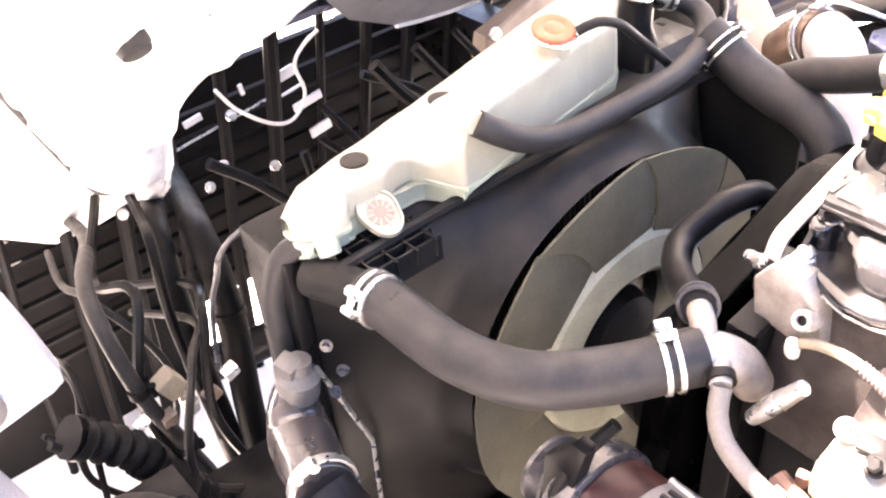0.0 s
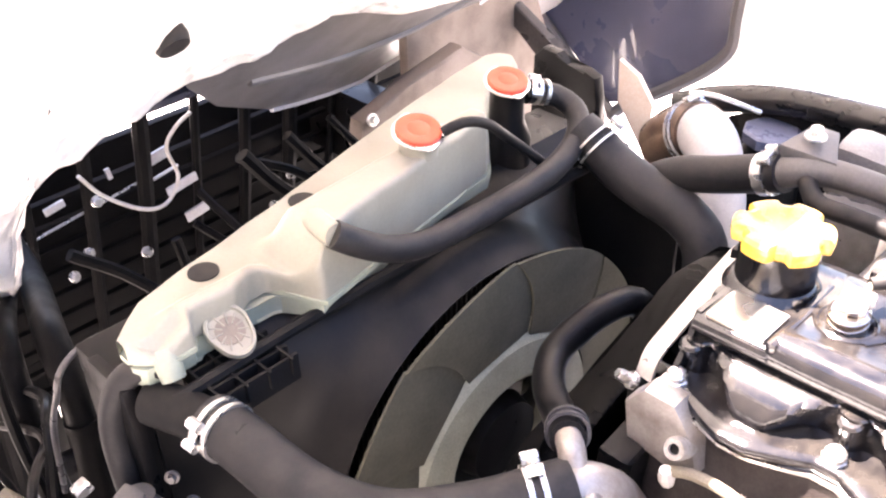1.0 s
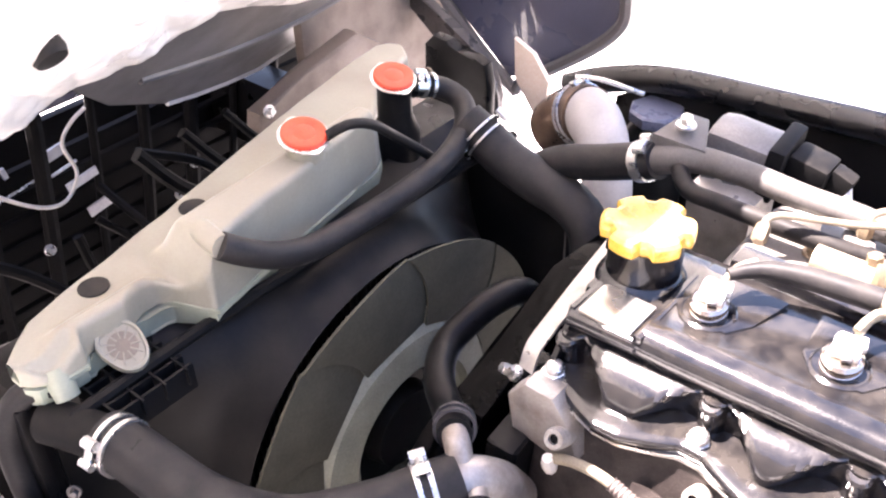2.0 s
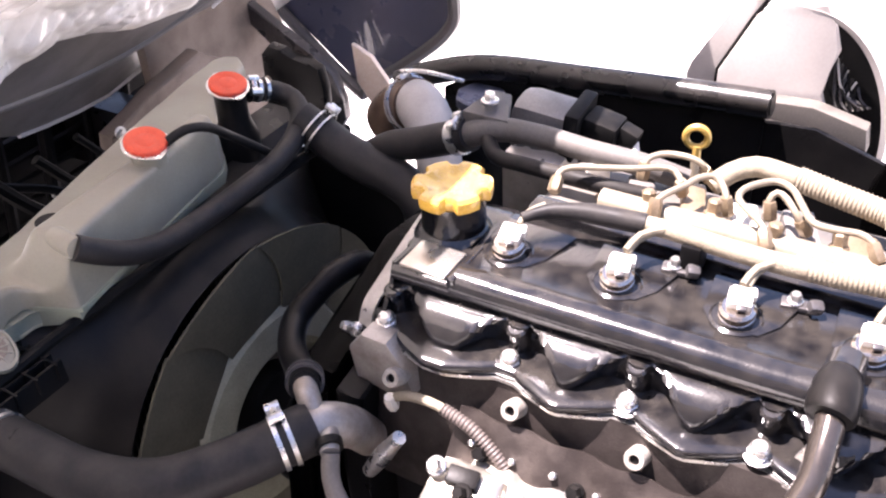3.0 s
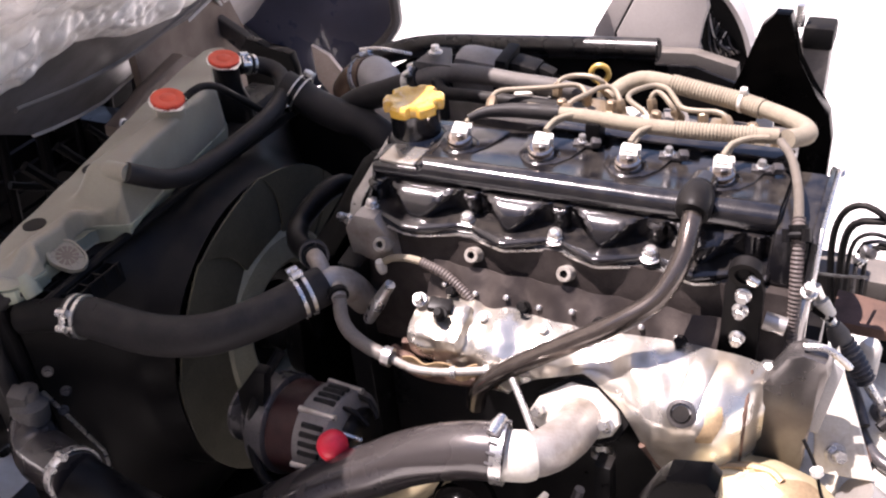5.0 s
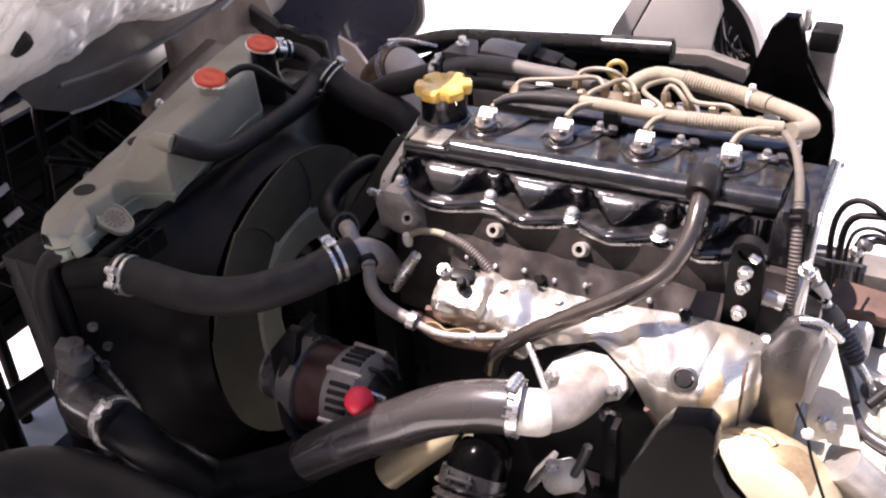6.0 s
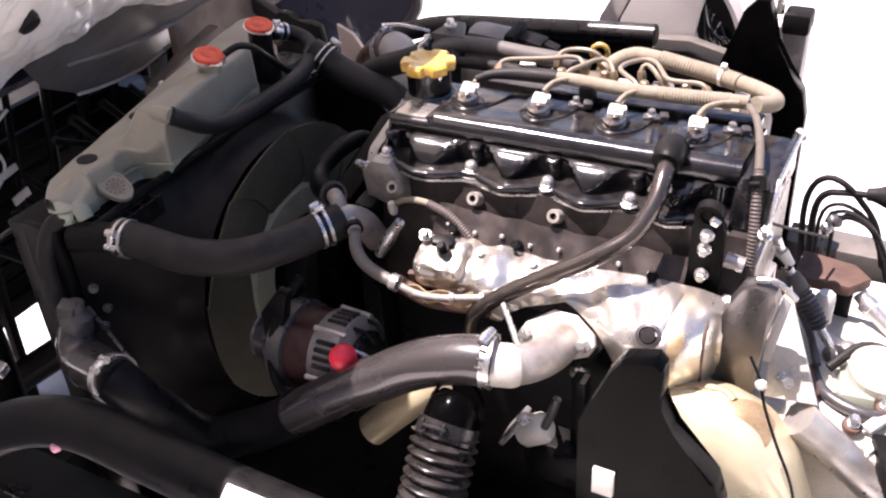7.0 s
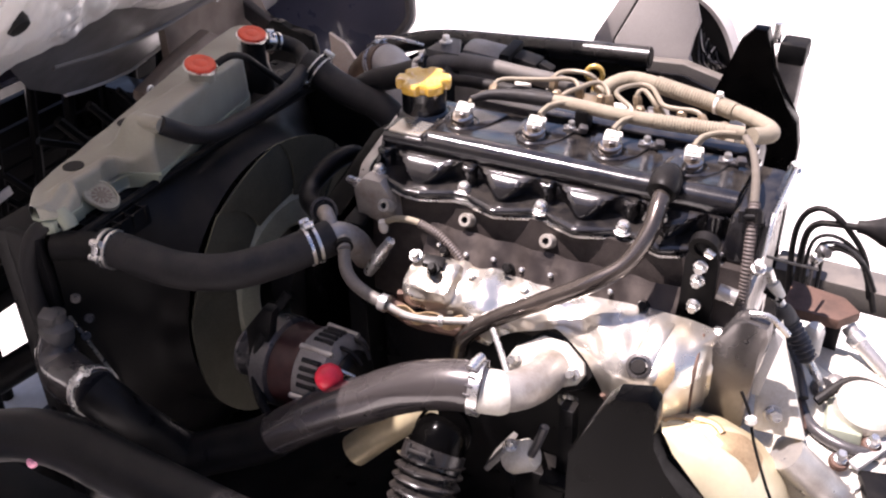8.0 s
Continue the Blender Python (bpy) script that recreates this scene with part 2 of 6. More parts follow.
def lathe(profile, at, axis=(0, 0, 1), seg=32, bm=None, wave=None, ring_shape=False):
    """Turns (radius, height) pairs round an axis; wave(angle, radius) may alter the radius."""
    bm = bm or bmesh.new()
    turn = Vector((0, 0, 1)).rotation_difference(Vector(axis)).to_matrix()
    at = Vector(at)
    rings = []
    for r, h in profile:
        ring = []
        for k in range(seg):
            a = 2 * math.pi * k / seg
            rr = wave(a, r) if wave else r
            ring.append(bm.verts.new(at + turn @ Vector((rr * math.cos(a), rr * math.sin(a), h))))
        rings.append(ring)
    for a, b in zip(rings, rings[1:] + ([rings[0]] if ring_shape else [])):
        for k in range(seg):
            bm.faces.new((a[k], a[(k + 1) % seg], b[(k + 1) % seg], b[k]))
    if not ring_shape:
        bm.faces.new(rings[0][::-1])
        bm.faces.new(rings[-1])
    return bm


def box(lo, hi, bevel=0.003, bm=None, turn=None, about=None):
    bm = bm or bmesh.new()
    lo, hi = Vector(lo), Vector(hi)
    made = bmesh.ops.create_cube(bm, size=1.0)["verts"]
    for v in made:
        v.co = Vector((lo[i] + (v.co[i] + 0.5) * (hi[i] - lo[i]) for i in range(3)))
    if bevel:
        edges = list({e for v in made for e in v.link_edges})
        made = bmesh.ops.bevel(bm, geom=edges, offset=bevel, segments=2, profile=0.6, affect="EDGES", clamp_overlap=True)["verts"]
    if turn:
        c = Vector(about or (lo + hi) / 2)
        rot = Euler([radians(a) for a in turn]).to_matrix()
        seen = set()
        stack = list(made)
        while stack:
            v = stack.pop()
            if v not in seen:
                seen.add(v)
                stack.extend(e.other_vert(v) for e in v.link_edges)
        for v in seen:
            v.co = c + rot @ (v.co - c)
    return bm


def prism(outline, axis, lo, hi, bevel=0.002, bm=None):
    """A plate: an outline in the two other axes (in the order x, y, z), from lo to hi along axis."""
    bm = bm or bmesh.new()
    n = "xyz".index(axis)

    def place(u, v, w):
        q = [u, v]
        q.insert(n, w)
        return q

    bottom = [bm.verts.new(place(u, v, lo)) for u, v in outline]
    top = [bm.verts.new(place(u, v, hi)) for u, v in outline]
    bm.faces.new(bottom[::-1])
    bm.faces.new(top)
    k = len(outline)
    for i in range(k):
        bm.faces.new((bottom[i], bottom[(i + 1) % k], top[(i + 1) % k], top[i]))
    if bevel:
        edges = [e for f in (bottom, top) for i in range(k) if (e := bm.edges.get((f[i], f[(i + 1) % k])))]
        bmesh.ops.bevel(bm, geom=edges, offset=bevel, segments=2, profile=0.6, affect="EDGES", clamp_overlap=True)
    return bm


def sheet(place, nu, nv, thick):
    """A curved sheet of a thickness: place(u, v) for u and v from 0 to 1."""
    bm = bmesh.new()
    grid = [[bm.verts.new(place(i / nu, j / nv)) for j in range(nv + 1)] for i in range(nu + 1)]
    for i in range(nu):
        for j in range(nv):
            bm.faces.new((grid[i][j], grid[i + 1][j], grid[i + 1][j + 1], grid[i][j + 1]))
    bmesh.ops.recalc_face_normals(bm, faces=bm.faces)
    if thick:
        bmesh.ops.solidify(bm, geom=list(bm.faces), thickness=thick)
    return bm


def moved(bm, at, turn):
    """Turns a shape built round the origin by degrees and sets it at a place."""
    bm.transform(pose(*at, *turn))
    return bm


def bolt(at, axis, r=0.006, h=0.006, washer=1.6, bm=None):
    """A hexagon head on a washer."""
    bm = lathe([(r * washer, 0), (r * washer, h * 0.25), (r * washer * 0.9, h * 0.35)], at, axis, 20, bm)
    base = Vector(at) + Vector(axis).normalized() * h * 0.35
    return lathe([(r, 0), (r, h * 0.8), (r * 0.8, h)], base, axis, 6, bm)


def clamp(at, axis, r, width=0.008, gap=0.0, ear=None, thick=0.0012):
    """A band round a hose, with a folded ear or screw."""
    bm = bmesh.new()
    for s in ((-1, 1) if gap else (0,)):
        c = Vector(at) + Vector(axis).normalized() * s * gap
        w = width / 2
        bm = lathe([(r - thick, -w), (r + thick, -w), (r + thick, w), (r - thick, w)], c, axis, 28, bm, ring_shape=True)
    if ear:
        e = Vector(at) + Vector(ear).normalized() * (r + 0.004)
        side = Vector(axis).cross(Vector(ear)).normalized()
        bm = tube([e - side * 0.010, e + side * 0.010], 0.0035, 8, straight=True, bm=bm)
        bm = tube([e - side * 0.008 - Vector(axis).normalized() * 0.006, e - side * 0.008 + Vector(axis).normalized() * 0.006], 0.005, 8, straight=True, bm=bm)
        bm = tube([e + side * 0.009 - Vector(axis).normalized() * 0.006, e + side * 0.009 + Vector(axis).normalized() * 0.006], 0.004, 8, straight=True, bm=bm)
    return bm


def hose(name, points, r, mat, label, category="hose", clamps=(), band=0.004, steel=None, **kw):
    """A hose with its clamps; clamps: (place, axis, radius, ear)."""
    ob = thing(name, points[0], label, category)
    part("hose_body", tube(points, r, **kw), mat, ob)
    for at, axis, rad, ear in clamps:
        part("hose_clamp", clamp(at, axis, rad, band, 0.005, ear), steel or M_ZINC, ob, "zinc-plated spring clamp")
    return ob

# ---- ground and chassis ----
g = bmesh.new()
bmesh.ops.create_grid(g, x_segments=60, y_segments=60, size=150)
for v in g.verts:
    v.co.z = 0.01 * noise.noise(v.co * 0.3)
tagged(part("ground", g, M_GROUND), "sunlit pale concrete yard under the truck", "ground", kind="structure")
# Unseen wall, added so the glossy cover mirrors something dark.
yard = box((-9.0, -4.6, -0.05), (9.0, -4.4, 4.8), 0.01)
tagged(part("unseen_wall", yard, M_WALL), "unseen grey wall added to darken reflections in the valve cover", "wall", kind="structure")


def frame_rail(y, start, end):
    ob = thing("frame_rail", (0, y, 0.45), "black painted steel chassis rail of a truck", "frame rail", "chassis rails")
    bm = box((start, y - 0.03, 0.45), (end, y + 0.03, 0.60), 0.006)
    part("rail_web", bm, M_BLACK, ob)
    for k in range(6 if end > 1 else 3):
        part("rivet", lathe([(0.009, 0), (0.008, 0.004), (0.003, 0.006)], (-0.5 + 0.26 * k, y, 0.6), (0, 0, 1), 12), M_BLACK, ob)
    part("top_flange", box((start, y - 0.034, 0.596), (end, y + 0.034, 0.601), 0.001), M_BLACK, ob)
    return ob


for y, start, end in ((-0.43, -0.55, 3.0), (0.56, -1.7, 0.30)):
    frame_rail(y, start, end)


def cab_mount(y, towards):
    """A pressed bracket with a wide foot and a narrow head, that carries the cab."""
    ob = thing("cab_mount", (0.29, y, 0.60), "black painted pressed steel cab mount on the chassis rail", "bracket", "cab mounts")
    shape = [(0.215, 0.60), (0.20, 0.86), (0.197, 0.90), (0.215, 0.955), (0.228, 1.0), (0.243, 1.018), (0.262, 1.018), (0.270, 0.99), (0.274, 0.96), (0.295, 0.925), (0.322, 0.895), (0.330, 0.86), (0.334, 0.60)]
    if towards > 0:
        shape = [(0.266, 0.55), (0.264, 0.80), (0.262, 0.876), (0.271, 0.898), (0.290, 0.944), (0.298, 0.955), (0.325, 0.963), (0.332, 0.956), (0.334, 0.935), (0.331, 0.915), (0.343, 0.892), (0.385, 0.852), (0.394, 0.825), (0.41, 0.55)]
    lo, hi = sorted((y, y + towards * 0.024))
    part("bracket_shell", prism(shape, "y", lo, hi, 0.004), M_MOUNT, ob)
    x = sum(q[0] for q in shape) / len(shape)
    part("bracket_foot", box((x - 0.10, lo - 0.10, 0.50), (x + 0.10, hi + 0.11, 0.602), 0.006), M_BLACK, ob)
    return ob


cab_mount(0.40, -1)
near_mount = cab_mount(-0.33, 1)
part("tag", box((0.280, -0.3345, 0.800), (0.300, -0.3295, 0.830), 0.001), M_WHITE, near_mount, "small white tag")
rb = thing("cab_mount_rubber", (0.292, 0.45, 0.92), "grey cab mounting block with a bolt beside its bracket", "mounting block")
part("block", box((0.268, 0.43, 0.87), (0.308, 0.475, 0.965), 0.006), M_ACT, rb)
part("block_cap", box((0.272, 0.426, 0.955), (0.310, 0.47, 0.985), 0.006), M_PLASTIC, rb)
part("bolt", tube([(0.266, 0.44, 0.98), (0.266, 0.44, 1.008)], 0.006, 10, straight=True), M_ZINC, rb)
part("block_foot", box((0.268, 0.43, 0.60), (0.308, 0.47, 0.87), 0.006), M_BLACK, rb)

# far side: long black guard tube and splash panel over the rail
guard = thing("guard_rail", (-0.2, 0.57, 0.6), "black tubular guard rail over a black splash panel", "guard rail")
part("tube", tube([(-0.47, 0.545, 0.798), (-0.42, 0.560, 0.818), (-0.33, 0.572, 0.840), (-0.18, 0.572, 0.854), (-0.06, 0.572, 0.864), (0.056, 0.572, 0.872)], 0.018, 18), M_RAIL, guard)
part("tube_mouth", lathe([(0.0135, 0), (0.0135, 0.0015), (0.001, 0.0015)], (0.0562, 0.572, 0.872), (1, 0, 0.07), 18), M_BLACK, guard)
part("panel", prism([(-0.42, 0.60), (-0.41, 0.79), (-0.33, 0.838), (-0.18, 0.852), (0.050, 0.868), (0.050, 0.60)], "y", 0.575, 0.583, 0.002), M_BLACK, guard)
part("rear_panel", prism([(0.050, 0.60), (0.050, 0.845), (0.062, 0.846), (0.111, 0.849), (0.174, 0.829), (0.30, 0.79), (0.30, 0.60)], "y", 0.575, 0.583, 0.002), M_BLACK, guard)
part("shelf", prism([(0.030, 0.832), (0.092, 0.836), (0.160, 0.820), (0.165, 0.789), (0.099, 0.808), (0.03, 0.806)], "y", 0.655, 0.68, 0.003), M_DUSTPIPE, guard, "grey painted shelf edge")
part("shelf_stay", box((0.05, 0.583, 0.62), (0.16, 0.665, 0.765), 0.004), M_BLACK, guard)

# grey arch panel beyond the rail
arch = thing("wheel_arch_panel", (0.05, 0.72, 0.60), "grey moulded wheel arch panel with a cable opening", "body panel")
part("corner_post", prism([(-0.092, 0.60), (-0.092, 0.826), (-0.086, 0.842), (-0.030, 0.945), (0.0, 1.0), (0.028, 1.0), (-0.012, 0.917), (-0.046, 0.843), (-0.046, 0.60)], "y", 0.702, 0.745, 0.006), M_ARCH, arch, "lighter corner post")
part("skin", prism([(-0.044, 0.60), (-0.044, 0.845), (-0.004, 0.93), (0.030, 0.958), (0.055, 0.948), (0.080, 0.962), (0.092, 0.935), (0.104, 0.90), (0.096, 0.869), (0.089, 0.837), (0.099, 0.812), (0.143, 0.797), (0.150, 0.60)], "y", 0.688, 0.7015, 0.003), M_ARCH, arch)
part("seam", tube([(-0.047, 0.698, 0.60), (-0.047, 0.698, 0.842), (-0.010, 0.698, 0.922), (0.006, 0.698, 0.950)], 0.0035, 6, straight=True), M_BLACK, arch, "dark seam")
part("curved_flange", sheet(lambda u, v: Vector((0.062 + 0.122 * math.sin(0.5 * math.pi * u), 0.6875 + 0.030 * v, 0.950 - 0.185 * (1 - math.cos(0.5 * math.pi * u)) + 0.012 * v)), 24, 4, 0.008), M_ARCH, arch)
part("inner_wall", prism([(0.05, 0.60), (0.05, 0.930), (0.09, 0.935), (0.125, 0.91), (0.155, 0.865), (0.178, 0.79), (0.18, 0.60)], "y", 0.730, 0.738, 0.0), M_PLASTIC, arch, "dark inner wall behind the opening")
for k in range(15):
    rnd = random.Random(300 + k)
    x = 0.094 + 0.0028 * k
    part("cable", tube([(x + rnd.uniform(-0.004, 0.004), 0.722, 0.888 - 0.0035 * k), (x + rnd.uniform(-0.006, 0.008), 0.712 + rnd.uniform(-0.008, 0.01), 0.855 - 0.0018 * k), (x + 0.012 + rnd.uniform(-0.008, 0.008), 0.705 + rnd.uniform(-0.006, 0.006), 0.828), (x + 0.018, 0.722, 0.80 + 0.0012 * k)], 0.0013 + 0.0011 * rnd.random(), 6), (M_PLASTIC, M_TUBE, M_RUBBER, M_WHITE)[k % 4], arch)

# ---- tilted cab seen from below ----
TILT_N = Vector((1.0, 0, -0.95)).normalized()        # the floor's outward side
ALONG = Vector((0.95, 0, 1.0)).normalized()          # up along the floor


def floor_point(s, y, out=0.0):
    """s metres up along the tilted floor from its lower insulation edge."""
    return Vector((-0.885, y, 0.825)) + ALONG * s + TILT_N * out


cab = thing("tilted_cab", (-1.3, 0.1, 0.45), "underside of a truck cab tilted forward, lined with silver insulation", "truck cab")


def pillow(u, v):
    y = -0.75 + u * 1.75
    low = float(np.interp(y, [-0.75, -0.52, -0.38, -0.284, -0.245, -0.190, -0.181, -0.168, -0.112, -0.02, 0.06, 0.20, 0.274, 0.362, 0.464, 0.616, 0.72, 0.80], [0.80, 0.62, 0.19, -0.17, -0.28, -0.29, -0.20, -0.03, 0.056, 0.116, 0.155, 0.18, 0.15, 0.10, 0.075, 0.106, 0.16, 0.60]))
    s = low + v * (0.89 - low)
    lump = 0.016 * noise.noise(Vector((y * 6, s * 6, 0))) + 0.010 * noise.noise(Vector((y * 17, s * 17, 3))) + 0.004 * noise.noise(Vector((y * 45, s * 45, 8)))
    edge = min(1.0, (s - low) / 0.05)
    bulge = 0.045 * edge**0.5 * math.exp(-(((y + 0.19) / 0.05) ** 2 + ((s + 0.16) / 0.09) ** 2))
    crease = abs(noise.noise(Vector((y * 9 + s * 5, s * 4, 11)))) ** 0.6
    lump += 0.014 * crease + 0.006 * abs(noise.noise(Vector((y * 24 - s * 7, s * 21, 17)))) ** 0.7
    lump += 0.0022 * abs(noise.noise(Vector((y * 52 + s * 20, s * 44, 23)))) ** 0.6
    return floor_point(s, y, 0.004 + 0.012 * edge**0.5 + lump * edge + bulge)


foil = part("insulation", sheet(pillow, 420, 220, 0.004), M_FOIL, cab, "crumpled silver heat insulation", 60)
skin = bmesh.new()
vs = [floor_point(s, y, o) for s in (0.20, 0.90) for y in (-0.80, 1.05) for o in (-0.05, -0.012)]
bmesh.ops.convex_hull(skin, input=[skin.verts.new(v) for v in vs])
part("floor_panel", skin, M_LIGHTGREY, cab, "pale painted steel floor")
low = bmesh.new()
vs = [floor_point(s, y, o) for s, y in ((0.24, -0.02), (0.10, 0.03), (-0.003, 0.105), (-0.055, 0.178), (-0.110, 0.235), (-0.130, 0.29), (-0.147, 0.36), (-0.150, 0.43), (-0.033, 0.57), (0.047, 0.65), (0.24, 0.70)) for o in (-0.016, 0.004)]
bmesh.ops.convex_hull(low, input=[low.verts.new(v) for v in vs])
part("sill_panel", low, M_GREY, cab, "dark grey sill panel")
lip = [floor_point(s, y, 0.004) for s, y in ((-0.110, 0.235), (-0.130, 0.29), (-0.147, 0.36), (-0.151, 0.43), (-0.092, 0.515), (-0.033, 0.572), (0.047, 0.652))]
part("sill_lip", tube(lip, 0.0045, 8, straight=True), M_LIGHTGREY, cab, "bright folded lip")
part("fold", tube([floor_point(s, y, 0.004) for s, y in ((0.04, 0.14), (0.00, 0.30), (0.0, 0.46), (0.06, 0.60))], 0.006, 8), M_GREY, cab)
plate = bmesh.new()
vs = [floor_point(s, y, o) for s, y in ((0.038, 0.674), (-0.196, 0.909), (-0.162, 0.994), (-0.076, 1.041), (0.22, 1.04), (0.22, 0.72), (0.093, 0.690)) for o in (-0.002, 0.010)]
bmesh.ops.convex_hull(plate, input=[plate.verts.new(v) for v in vs])
drilled = part("corner_plate", plate, M_ARCH, cab, "grey drilled corner plate")
part("plate_edge", tube([floor_point(0.030, 0.672, 0.008), floor_point(-0.198, 0.905, 0.008)], 0.004, 8, straight=True), M_LIGHTGREY, cab)
for s_, y in ((-0.053, 0.883), (-0.034, 0.916)):
    part("plate_hole", lathe([(0.008, 0), (0.008, 0.002), (0.001, 0.002)], floor_point(s_, y, 0.0098), TILT_N, 16), M_BLACK, drilled, "dark hole")
for y, s_ in ((-0.261, 0.244), (-0.068, 0.316)):
    part("grommet", lathe([(0.018, 0), (0.019, 0.012), (0.016, 0.020), (0.008, 0.021)], floor_point(s_, y, 0.022), TILT_N, 20), M_RUBBER, foil, "black rubber grommet")
pl = bmesh.new()
vs = [floor_point(s, y, o) for s, y in ((0.6, -0.50), (0.18, -0.36), (-0.28, -0.165), (-0.38, -0.145), (-0.46, -0.155), (-0.53, -0.28), (-0.30, -0.40), (0.1, -0.60)) for o in (-0.03, 0.002)]
bmesh.ops.convex_hull(pl, input=[pl.verts.new(v) for v in vs])
part("lower_panel", pl, M_PALE, cab, "pale painted lower panel")
seam = tube([floor_point(0.40, -0.44, 0.012), floor_point(0.19, -0.377, 0.012), floor_point(-0.17, -0.277, 0.012), floor_point(-0.28, -0.236, 0.012), floor_point(-0.30, -0.20, 0.012), floor_point(-0.298, -0.17, 0.012)], 0.007, 8)
part("seal_strip", seam, M_RUBBER, cab, "dark rubber edge seal")
dark = prism([(-1.10, 0.72), (-0.86, 0.525), (-0.815, 0.54), (-0.628, 0.685), (-0.605, 0.80), (-0.60, 1.1), (-0.8, 1.3), (-1.1, 1.0)], "y", 0.95, 0.97, 0.006)
part("side_panel", dark, M_NAVY, cab, "navy blue painted side panel")
rim = tube([(-1.08, 0.94, 0.70), (-0.86, 0.94, 0.520), (-0.815, 0.94, 0.538), (-0.63, 0.94, 0.683), (-0.607, 0.94, 0.79), (-0.602, 0.94, 1.1)], 0.013, 8)
part("panel_rim", rim, M_GREY, cab)
part("hinge_arm", prism([(-0.884, 0.800), (-0.811, 0.757), (-0.753, 0.726), (-0.708, 0.694), (-0.690, 0.650), (-0.688, 0.612), (-0.700, 0.594), (-0.714, 0.592), (-0.746, 0.618), (-0.775, 0.682), (-0.83, 0.728), (-0.90, 0.765)], "y", 0.685, 0.705, 0.006), M_TUBE, cab, "dark grey rounded hinge arm")
part("post_strip", prism([(-0.690, 0.74), (-0.651, 0.723), (-0.618, 0.680), (-0.626, 0.615), (-0.636, 0.600), (-0.686, 0.668)], "y", 0.725, 0.735, 0.002), M_BEIGE, cab, "beige inner strip")
part("inner_panel", prism([(0.44, 0.52), (0.44, 0.95), (0.68, 0.95), (0.765, 0.74), (0.825, 0.625), (0.76, 0.50)], "x", -0.90, -0.88, 0.003), M_BROWN, cab, "dusty brown inner panel")
# Unseen rear closure; its top edge sets where the cab's shadow ends.
rear = bmesh.new()
vs = [floor_point(0.90 + o, y, -d) for o in (-0.03, 0.0) for y in (-0.80, 1.05) for d in (0.012, 1.35)]
bmesh.ops.convex_hull(rear, input=[rear.verts.new(v) for v in vs])
part("unseen_rear", rear, M_NAVY, cab, "unseen navy cab rear added to block the sun")
# Unseen closures, sized to block sun and leave the front ground lit.
for name, pts in (
    ("unseen_roof", [(s_, y, d) for s_ in (0.15, 0.90) for y in (-0.43, 1.05) for d in (-1.38, -1.35)]),
    ("unseen_front", [(s_, y, d) for s_ in (-0.12, -0.09) for y in (-0.43, 1.05) for d in (-0.90, -0.06)]),
    ("unseen_screen", [(s_ + o, y, d) for s_, d in ((-0.12, -0.90), (0.15, -1.38)) for o in (0.0, 0.03) for y in (-0.43, 1.05)]),
    ("unseen_side", [(s_, y, d) for s_, d in ((-0.09, -0.03), (0.90, -0.03), (0.90, -1.35), (0.16, -1.35), (-0.09, -0.90)) for y in (1.03, 1.05)]),
    ("unseen_side", [(s_, y, d) for s_, d in ((-0.09, -0.03), (0.90, -0.03), (0.90, -1.35), (0.16, -1.35), (-0.09, -0.90)) for y in (-0.43, -0.41)]),
):
    bmw = bmesh.new()
    bmesh.ops.convex_hull(bmw, input=[bmw.verts.new(floor_point(*q)) for q in pts])
    part(name, bmw, M_NAVY, cab, "unseen navy cab side added to block the sun" if name == "unseen_side" else "")

# dark grille and supports below the cab
grille = thing("front_grille", (-1.25, 0.2, 0.10), "dark dusty grille bars and brackets under the tilted cab", "grille")
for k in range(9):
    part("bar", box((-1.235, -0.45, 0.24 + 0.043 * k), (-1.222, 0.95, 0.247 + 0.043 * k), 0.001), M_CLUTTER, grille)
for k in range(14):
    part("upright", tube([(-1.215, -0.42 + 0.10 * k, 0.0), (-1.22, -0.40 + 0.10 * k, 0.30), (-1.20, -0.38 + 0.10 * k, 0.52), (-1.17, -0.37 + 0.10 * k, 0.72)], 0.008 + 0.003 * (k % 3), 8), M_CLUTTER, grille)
# Dark plates added behind the bars to hide the bright ground.
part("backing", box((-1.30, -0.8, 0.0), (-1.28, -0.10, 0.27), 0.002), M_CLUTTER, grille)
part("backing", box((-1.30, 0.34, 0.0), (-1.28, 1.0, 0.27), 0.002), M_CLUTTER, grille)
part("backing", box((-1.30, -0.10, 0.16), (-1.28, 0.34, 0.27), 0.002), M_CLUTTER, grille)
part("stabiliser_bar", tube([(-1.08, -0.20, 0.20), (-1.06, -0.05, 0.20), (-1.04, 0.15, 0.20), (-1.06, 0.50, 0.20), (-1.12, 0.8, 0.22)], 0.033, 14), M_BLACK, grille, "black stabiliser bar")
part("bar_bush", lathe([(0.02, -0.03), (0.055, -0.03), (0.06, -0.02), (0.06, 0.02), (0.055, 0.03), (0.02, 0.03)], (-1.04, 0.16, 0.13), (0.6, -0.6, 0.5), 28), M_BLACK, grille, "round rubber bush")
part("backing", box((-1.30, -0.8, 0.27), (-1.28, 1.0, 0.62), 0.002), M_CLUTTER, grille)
part("edge_trim", box((-1.208, -0.12, 0.553), (-1.204, 0.13, 0.5565), 0.001, turn=(7, 0, 0)), M_ZINC, grille, "bright trim strip")
